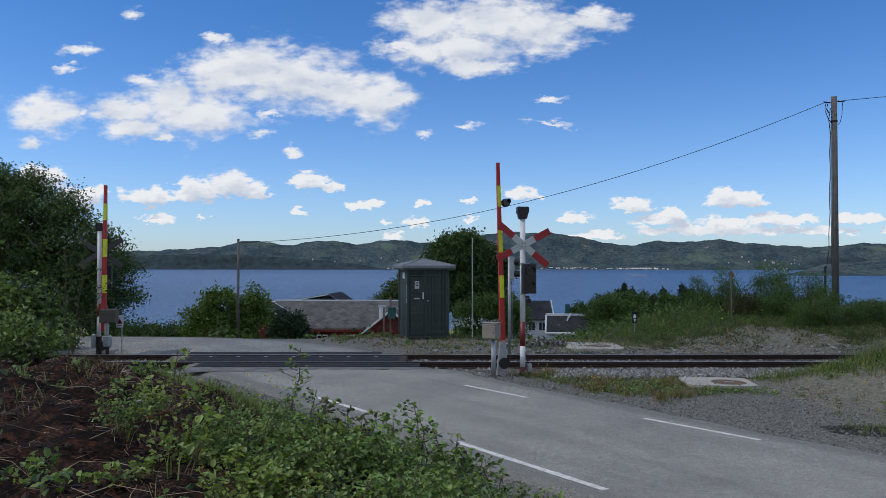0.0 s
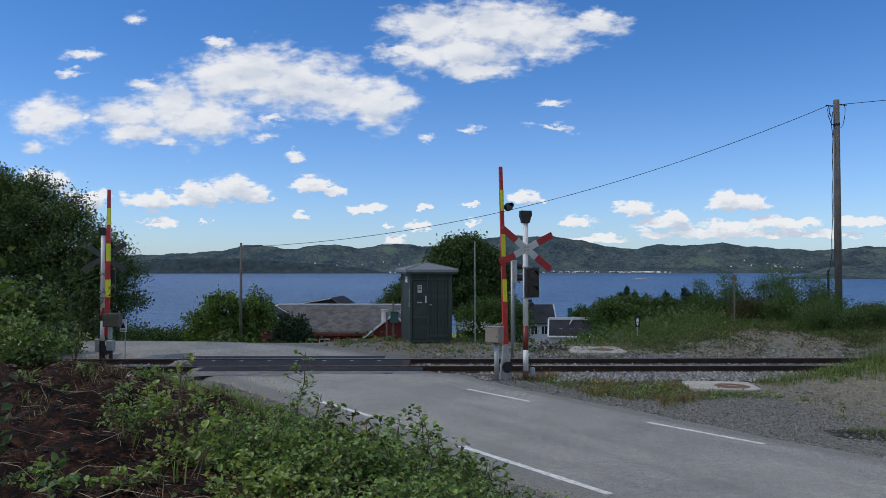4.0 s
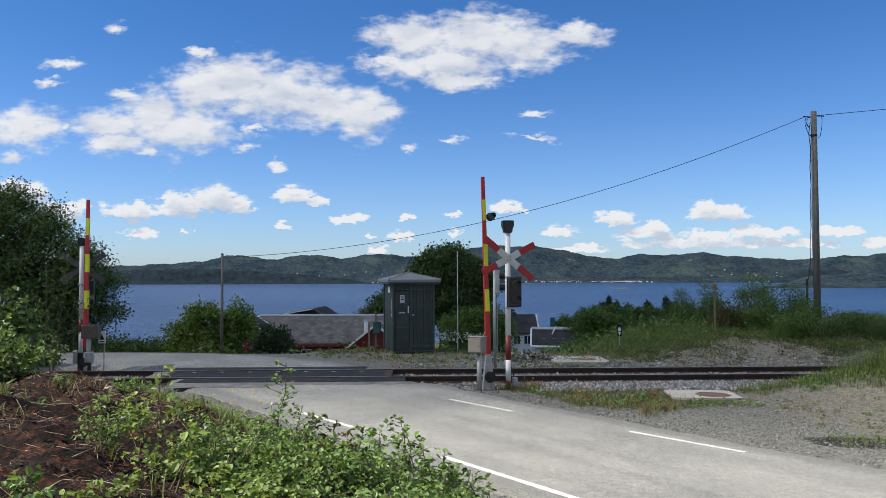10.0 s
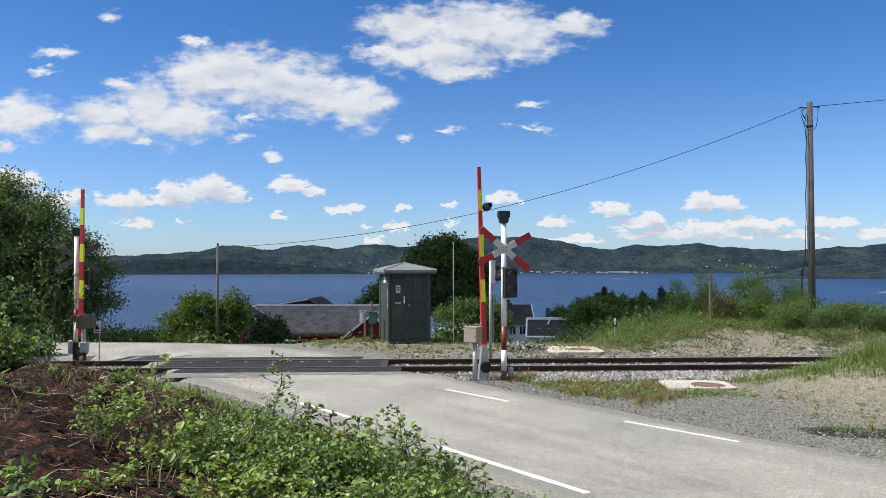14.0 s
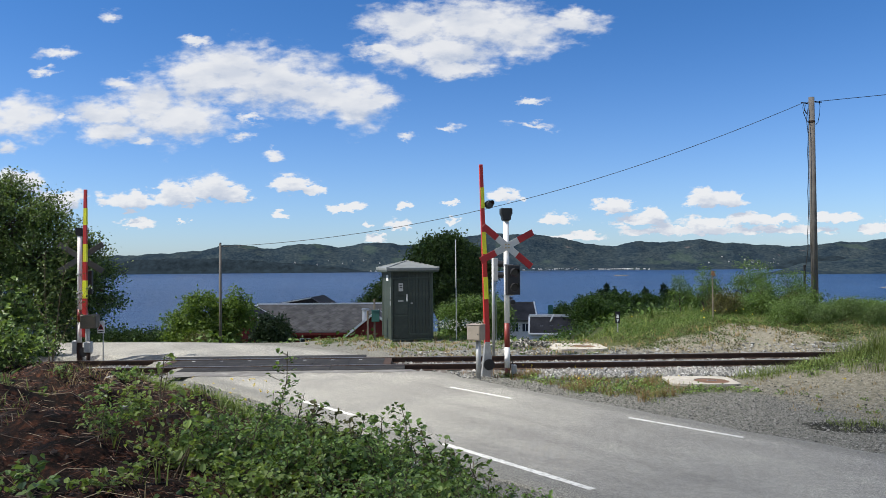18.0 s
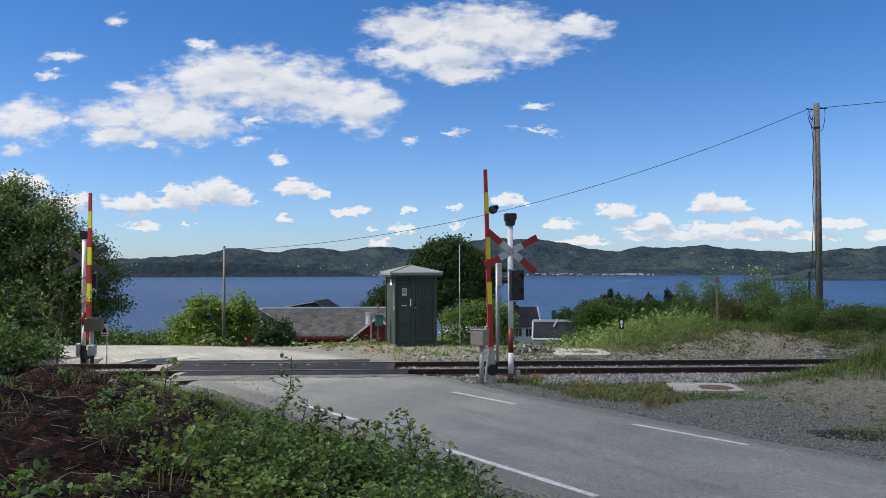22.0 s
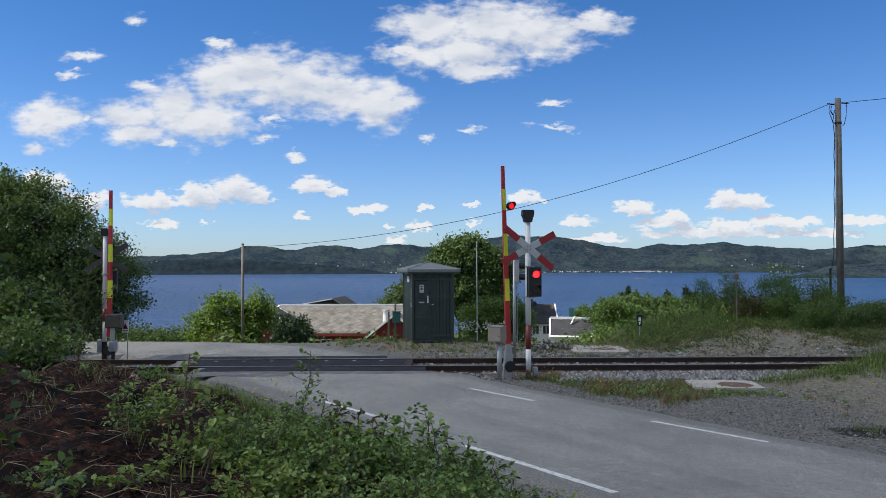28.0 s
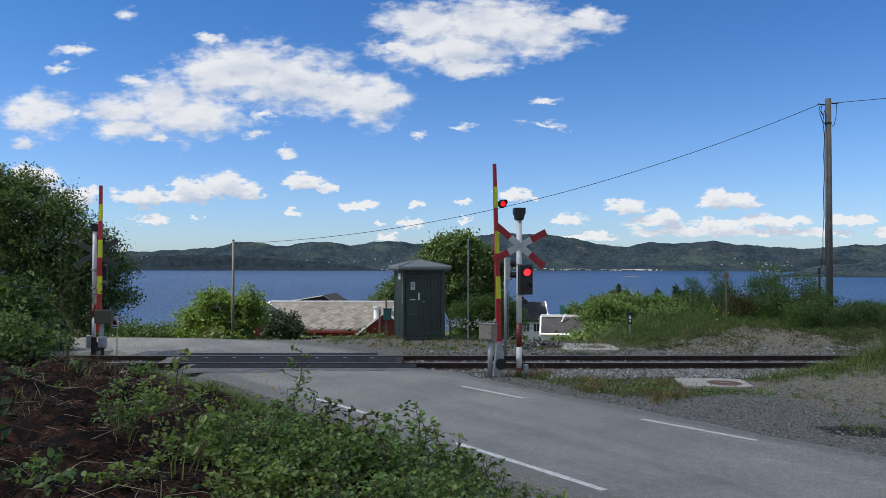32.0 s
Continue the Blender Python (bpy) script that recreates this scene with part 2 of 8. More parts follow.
def leafy(name, dark, light, through_amount=0.35, gloss=0.6):
    mt, nt, b = nodes_of(name)
    geo = nt.nodes.new("ShaderNodeNewGeometry")
    c = ramp(nt, geo.outputs["Random Per Island"], [(0.0, dark), (0.6, light), (1.0, scaled(light, 1.35))])
    big = noise_node(nt, 1.3, 3)
    c = mix(nt, 0.6, c, ramp(nt, big.outputs["Fac"], [(0.35, (0.6, 0.65, 0.55)), (0.65, (1, 1, 1))]), "MULTIPLY")
    link(nt, c, b.inputs["Base Color"])
    b.inputs["Roughness"].default_value, b.inputs["Specular IOR Level"].default_value = gloss, 0.45
    tr = nt.nodes.new("ShaderNodeBsdfTranslucent")
    link(nt, mix(nt, 1.0, c, (1.0, 1.0, 0.45), "MULTIPLY"), tr.inputs["Color"])
    ms = nt.nodes.new("ShaderNodeMixShader")
    ms.inputs[0].default_value = through_amount
    link(nt, b.outputs[0], ms.inputs[1])
    link(nt, tr.outputs[0], ms.inputs[2])
    link(nt, ms.outputs[0], nt.nodes["Material Output"].inputs["Surface"])
    return mt


def glowing(name, color, strength):
    mt, nt, b = nodes_of(name)
    b.inputs["Base Color"].default_value = (*scaled(color, 0.5), 1)
    b.inputs["Emission Color"].default_value = (*color, 1)
    b.inputs["Emission Strength"].default_value = strength
    return mt


def make_asphalt():
    mt, nt, b = nodes_of("asphalt")
    fine, mid, slow = noise_node(nt, 160, 3), noise_node(nt, 9, 6, 0.7), noise_node(nt, 0.55, 4)
    c = ramp(nt, fine.outputs["Fac"], [(0.36, (0.185, 0.18, 0.157)), (0.5, (0.42, 0.408, 0.352)), (0.62, (0.75, 0.72, 0.615))])
    c = mix(nt, 0.55, c, ramp(nt, mid.outputs["Fac"], [(0.34, (0.55, 0.55, 0.56)), (0.62, (1, 1, 1))]), "MULTIPLY")
    c = mix(nt, 0.8, c, ramp(nt, slow.outputs["Fac"], [(0.35, (0.7, 0.7, 0.72)), (0.62, (1, 1, 1))]), "MULTIPLY")
    # wheel tracks run along the road
    w = nt.nodes.new("ShaderNodeTexNoise")
    w.inputs["Scale"].default_value, w.inputs["Detail"].default_value = 1.0, 4
    mp = nt.nodes.new("ShaderNodeMapping")
    mr = nt.nodes.new("ShaderNodeMapping")
    mr.inputs["Rotation"].default_value = (0, 0, radians(52))
    mp.inputs["Scale"].default_value = (0.10, 1.5, 1)
    link(nt, nt.nodes.new("ShaderNodeNewGeometry").outputs["Position"], mr.inputs["Vector"])
    link(nt, mr.outputs[0], mp.inputs["Vector"])
    speck = noise_node(nt, 34, 3, 0.6)
    c = mix(nt, 0.55, c, ramp(nt, noise_node(nt, 72, 2, 0.5).outputs["Fac"], [(0.38, (0.45, 0.45, 0.45)), (0.56, (1, 1, 1))]), "MULTIPLY")
    link(nt, mp.outputs[0], w.inputs["Vector"])
    c = mix(nt, 0.6, c, ramp(nt, w.outputs["Fac"], [(0.34, (0.66, 0.66, 0.68)), (0.5, (0.92, 0.92, 0.92)), (0.66, (1, 1, 1))]), "MULTIPLY")
    # gravel and dust lie over the broken edges
    rim = nt.nodes.new("ShaderNodeVertexColor")
    rim.layer_name = "rim"
    level = nt.nodes.new("ShaderNodeMath")
    level.operation = "MULTIPLY_ADD"
    level.inputs[1].default_value = 0.9
    link(nt, noise_node(nt, 6.0, 8, 0.75).outputs["Fac"], level.inputs[0])
    link(nt, rim.outputs["Color"], level.inputs[2])
    cut = nt.nodes.new("ShaderNodeMapRange")
    cut.interpolation_type = "SMOOTHSTEP"
    cut.inputs["From Min"].default_value, cut.inputs["From Max"].default_value, cut.inputs["To Max"].default_value = 0.88, 1.16, 0.9
    link(nt, level.outputs[0], cut.inputs["Value"])
    grit = ramp(nt, noise_node(nt, 75, 3).outputs["Fac"], [(0.32, (0.07, 0.07, 0.062)), (0.5, (0.19, 0.187, 0.162)), (0.68, (0.38, 0.37, 0.32))])
    c = mix(nt, cut.outputs["Result"], c, grit)
    c = mix(nt, 0.75, c, ramp(nt, speck.outputs["Fac"], [(0.36, (0.45, 0.45, 0.45)), (0.54, (1, 1, 1)), (0.66, (1.0, 1.0, 1.0))]), "MULTIPLY")
    link(nt, c, b.inputs["Base Color"])
    b.inputs["Roughness"].default_value = 0.85
    bp = nt.nodes.new("ShaderNodeBump")
    bp.inputs["Strength"].default_value, bp.inputs["Distance"].default_value = 0.5, 0.004
    link(nt, fine.outputs["Fac"], bp.inputs["Height"])
    coarse = nt.nodes.new("ShaderNodeBump")
    coarse.inputs["Strength"].default_value, coarse.inputs["Distance"].default_value = 0.5, 0.014
    link(nt, speck.outputs["Fac"], coarse.inputs["Height"])
    link(nt, bp.outputs["Normal"], coarse.inputs["Normal"])
    link(nt, coarse.outputs["Normal"], b.inputs["Normal"])
    return mt


def make_ground():
    """Grassy earth; where the attribute says so, gravel (red), dark soil (green) or sand (blue)."""
    mt, nt, b = nodes_of("ground")
    at = nt.nodes.new("ShaderNodeVertexColor")
    at.layer_name = "cover"
    sep = nt.nodes.new("ShaderNodeSeparateColor")
    link(nt, at.outputs["Color"], sep.inputs[0])
    edge, fine, mid, slow = noise_node(nt, 3.5, 7, 0.7), noise_node(nt, 75, 3), noise_node(nt, 11, 6, 0.7), noise_node(nt, 0.7, 4)

    def worn(channel):
        a = nt.nodes.new("ShaderNodeMath")
        a.operation = "MULTIPLY_ADD"
        a.inputs[1].default_value, a.inputs[2].default_value = 1.0, -0.5
        link(nt, edge.outputs["Fac"], a.inputs[0])
        s = nt.nodes.new("ShaderNodeMath")
        s.operation = "ADD"
        link(nt, channel, s.inputs[0])
        link(nt, a.outputs[0], s.inputs[1])
        m = nt.nodes.new("ShaderNodeMapRange")
        m.interpolation_type = "SMOOTHSTEP"
        m.inputs["From Min"].default_value, m.inputs["From Max"].default_value = 0.38, 0.6
        link(nt, s.outputs[0], m.inputs["Value"])
        return m.outputs["Result"]
    turf = ramp(nt, mid.outputs["Fac"], [(0.3, (0.035, 0.04, 0.014)), (0.5, (0.07, 0.085, 0.025)), (0.7, (0.14, 0.125, 0.06))])
    turf = mix(nt, 0.5, turf, ramp(nt, slow.outputs["Fac"], [(0.35, (0.6, 0.7, 0.5)), (0.65, (1, 0.95, 0.8))]), "MULTIPLY")
    gravel = ramp(nt, fine.outputs["Fac"], [(0.34, (0.055, 0.056, 0.050)), (0.5, (0.185, 0.183, 0.158)), (0.66, (0.43, 0.42, 0.36))])
    gravel = mix(nt, 0.7, gravel, ramp(nt, mid.outputs["Fac"], [(0.36, (0.42, 0.41, 0.39)), (0.62, (1, 1, 1))]), "MULTIPLY")
    # near black in the relief's hollows: their shade is put into the colour
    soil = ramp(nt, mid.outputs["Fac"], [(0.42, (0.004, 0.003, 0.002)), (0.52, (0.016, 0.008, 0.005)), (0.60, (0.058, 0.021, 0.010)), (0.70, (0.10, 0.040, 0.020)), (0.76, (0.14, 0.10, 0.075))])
    sand = ramp(nt, fine.outputs["Fac"], [(0.3, (0.155, 0.145, 0.108)), (0.7, (0.385, 0.36, 0.28))])
    sand = mix(nt, 0.9, sand, ramp(nt, mid.outputs["Fac"], [(0.36, (0.38, 0.38, 0.36)), (0.65, (1, 1, 1))]), "MULTIPLY")
    c = mix(nt, worn(sep.outputs["Red"]), turf, gravel)
    c = mix(nt, worn(sep.outputs["Blue"]), c, sand)
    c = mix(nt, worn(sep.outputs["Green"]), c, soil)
    # near-black patch where the attribute's alpha is low
    dry = nt.nodes.new("ShaderNodeMath")
    dry.operation = "SUBTRACT"
    dry.inputs[0].default_value = 1.0
    link(nt, at.outputs["Alpha"], dry.inputs[1])
    c = mix(nt, worn(dry.outputs[0]), c, ramp(nt, mid.outputs["Fac"], [(0.4, (0.010, 0.011, 0.008)), (0.6, (0.035, 0.036, 0.022))]))
    link(nt, c, b.inputs["Base Color"])
    b.inputs["Roughness"].default_value = 0.95
    b.inputs["Specular IOR Level"].default_value = 0.2
    b1, b2 = nt.nodes.new("ShaderNodeBump"), nt.nodes.new("ShaderNodeBump")
    b1.inputs["Strength"].default_value, b1.inputs["Distance"].default_value = 0.6, 0.04
    b2.inputs["Strength"].default_value, b2.inputs["Distance"].default_value = 0.6, 0.012
    link(nt, mid.outputs["Fac"], b1.inputs["Height"])
    link(nt, fine.outputs["Fac"], b2.inputs["Height"])
    link(nt, b1.outputs["Normal"], b2.inputs["Normal"])
    link(nt, b2.outputs["Normal"], b.inputs["Normal"])
    return mt


def make_water():
    mt, nt, b = nodes_of("fjord_water")
    mp = nt.nodes.new("ShaderNodeMapping")
    mp.inputs["Scale"].default_value = (0.008, 0.03, 1)
    link(nt, nt.nodes.new("ShaderNodeNewGeometry").outputs["Position"], mp.inputs["Vector"])
    n1, n2 = nt.nodes.new("ShaderNodeTexNoise"), nt.nodes.new("ShaderNodeTexNoise")
    n1.inputs["Scale"].default_value, n1.inputs["Detail"].default_value = 1.0, 9
    n1.inputs["Roughness"].default_value = 0.7
    n2.inputs["Scale"].default_value, n2.inputs["Detail"].default_value = 0.09, 3
    link(nt, mp.outputs[0], n1.inputs["Vector"])
    link(nt, mp.outputs[0], n2.inputs["Vector"])
    n3 = nt.nodes.new("ShaderNodeTexNoise")
    n3.inputs["Scale"].default_value, n3.inputs["Detail"].default_value, n3.inputs["Roughness"].default_value = 0.9, 8, 0.75
    m3 = nt.nodes.new("ShaderNodeMapping")
    m3.inputs["Scale"].default_value = (0.025, 0.05, 1)
    link(nt, nt.nodes.new("ShaderNodeNewGeometry").outputs["Position"], m3.inputs["Vector"])
    link(nt, m3.outputs[0], n3.inputs["Vector"])
    c = ramp(nt, n2.outputs["Fac"], [(0.35, (0.012, 0.031, 0.080)), (0.65, (0.024, 0.056, 0.126))])
    c = mix(nt, 0.8, c, ramp(nt, n3.outputs["Fac"], [(0.38, (0.45, 0.50, 0.58)), (0.56, (1, 1, 1))]), "MULTIPLY")
    link(nt, c, b.inputs["Base Color"])
    b.inputs["Roughness"].default_value = 0.32
    b.inputs["IOR"].default_value = 1.33
    b.inputs["Specular IOR Level"].default_value = 0.25
    bp = nt.nodes.new("ShaderNodeBump")
    bp.inputs["Strength"].default_value, bp.inputs["Distance"].default_value = 1.0, 6.0
    link(nt, n1.outputs["Fac"], bp.inputs["Height"])
    link(nt, bp.outputs["Normal"], b.inputs["Normal"])
    return mt


def make_forest():
    """Far wooded slopes with a few fields. The blue haze of distance is put into the colours."""
    mt, nt, b = nodes_of("hazy_far_forest")
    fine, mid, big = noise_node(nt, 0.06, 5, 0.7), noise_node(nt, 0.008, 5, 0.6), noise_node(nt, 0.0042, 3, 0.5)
    # forest tones with the distance's blue haze mixed into them
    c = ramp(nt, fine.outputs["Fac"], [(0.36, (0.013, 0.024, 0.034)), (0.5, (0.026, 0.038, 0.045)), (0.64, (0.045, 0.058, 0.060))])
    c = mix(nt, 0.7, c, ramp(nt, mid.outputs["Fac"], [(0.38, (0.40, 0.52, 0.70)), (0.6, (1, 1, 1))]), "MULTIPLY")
    f = nt.nodes.new("ShaderNodeMapRange")
    f.inputs["From Min"].default_value, f.inputs["From Max"].default_value = 0.60, 0.66
    f.inputs["To Max"].default_value = 0.35
    link(nt, big.outputs["Fac"], f.inputs["Value"])
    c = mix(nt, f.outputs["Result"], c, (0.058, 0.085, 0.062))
    g = noise_node(nt, 0.0065, 4, 0.6)
    bare = nt.nodes.new("ShaderNodeMapRange")
    bare.inputs["From Min"].default_value, bare.inputs["From Max"].default_value, bare.inputs["To Max"].default_value = 0.66, 0.70, 0.7
    link(nt, g.outputs["Fac"], bare.inputs["Value"])
    c = mix(nt, bare.outputs["Result"], c, (0.10, 0.088, 0.085))
    link(nt, c, b.inputs["Base Color"])
    b.inputs["Roughness"].default_value = 1.0
    b.inputs["Specular IOR Level"].default_value = 0.0
    return mt


def make_stone(name, low, mid, high):
    mt, nt, b = nodes_of(name)
    geo = nt.nodes.new("ShaderNodeNewGeometry")
    c = ramp(nt, geo.outputs["Random Per Island"], [(0.0, low), (0.6, mid), (1.0, high)])
    c = mix(nt, 0.5, c, ramp(nt, noise_node(nt, 90, 3).outputs["Fac"], [(0.3, (0.6, 0.58, 0.55)), (0.7, (1, 1, 1))]), "MULTIPLY")
    link(nt, c, b.inputs["Base Color"])
    b.inputs["Roughness"].default_value = 0.9
    return mt


def make_vapour():
    """The thick of a cloud: it lets a little of the sun through."""
    mt, nt, b = nodes_of("cloud_vapour")
    b.inputs["Base Color"].default_value, b.inputs["Roughness"].default_value = (0.9, 0.9, 0.9, 1), 1.0
    tr = nt.nodes.new("ShaderNodeBsdfTransparent")
    ms = nt.nodes.new("ShaderNodeMixShader")
    # thin at the near rim, thick further in
    tc = nt.nodes.new("ShaderNodeTexCoord")
    sp = nt.nodes.new("ShaderNodeSeparateXYZ")
    link(nt, tc.outputs["Object"], sp.inputs[0])
    ab = nt.nodes.new("ShaderNodeMath")
    ab.operation = "ABSOLUTE"
    link(nt, sp.outputs["Y"], ab.inputs[0])
    mr = nt.nodes.new("ShaderNodeMapRange")
    mr.interpolation_type = "SMOOTHSTEP"
    mr.inputs["From Min"].default_value, mr.inputs["From Max"].default_value, mr.inputs["To Max"].default_value = 0.0, 9.0, 0.525
    link(nt, ab.outputs[0], mr.inputs["Value"])
    deeper = nt.nodes.new("ShaderNodeMapRange")
    deeper.interpolation_type = "SMOOTHSTEP"
    deeper.inputs["From Min"].default_value, deeper.inputs["From Max"].default_value, deeper.inputs["To Max"].default_value = 20.0, 42.0, 0.14
    link(nt, ab.outputs[0], deeper.inputs["Value"])
    both = nt.nodes.new("ShaderNodeMath")
    both.operation = "ADD"
    link(nt, mr.outputs["Result"], both.inputs[0])
    link(nt, deeper.outputs["Result"], both.inputs[1])
    link(nt, both.outputs[0], ms.inputs[0])
    link(nt, tr.outputs[0], ms.inputs[1])
    link(nt, b.outputs[0], ms.inputs[2])
    link(nt, ms.outputs[0], nt.nodes["Material Output"].inputs["Surface"])
    return mt


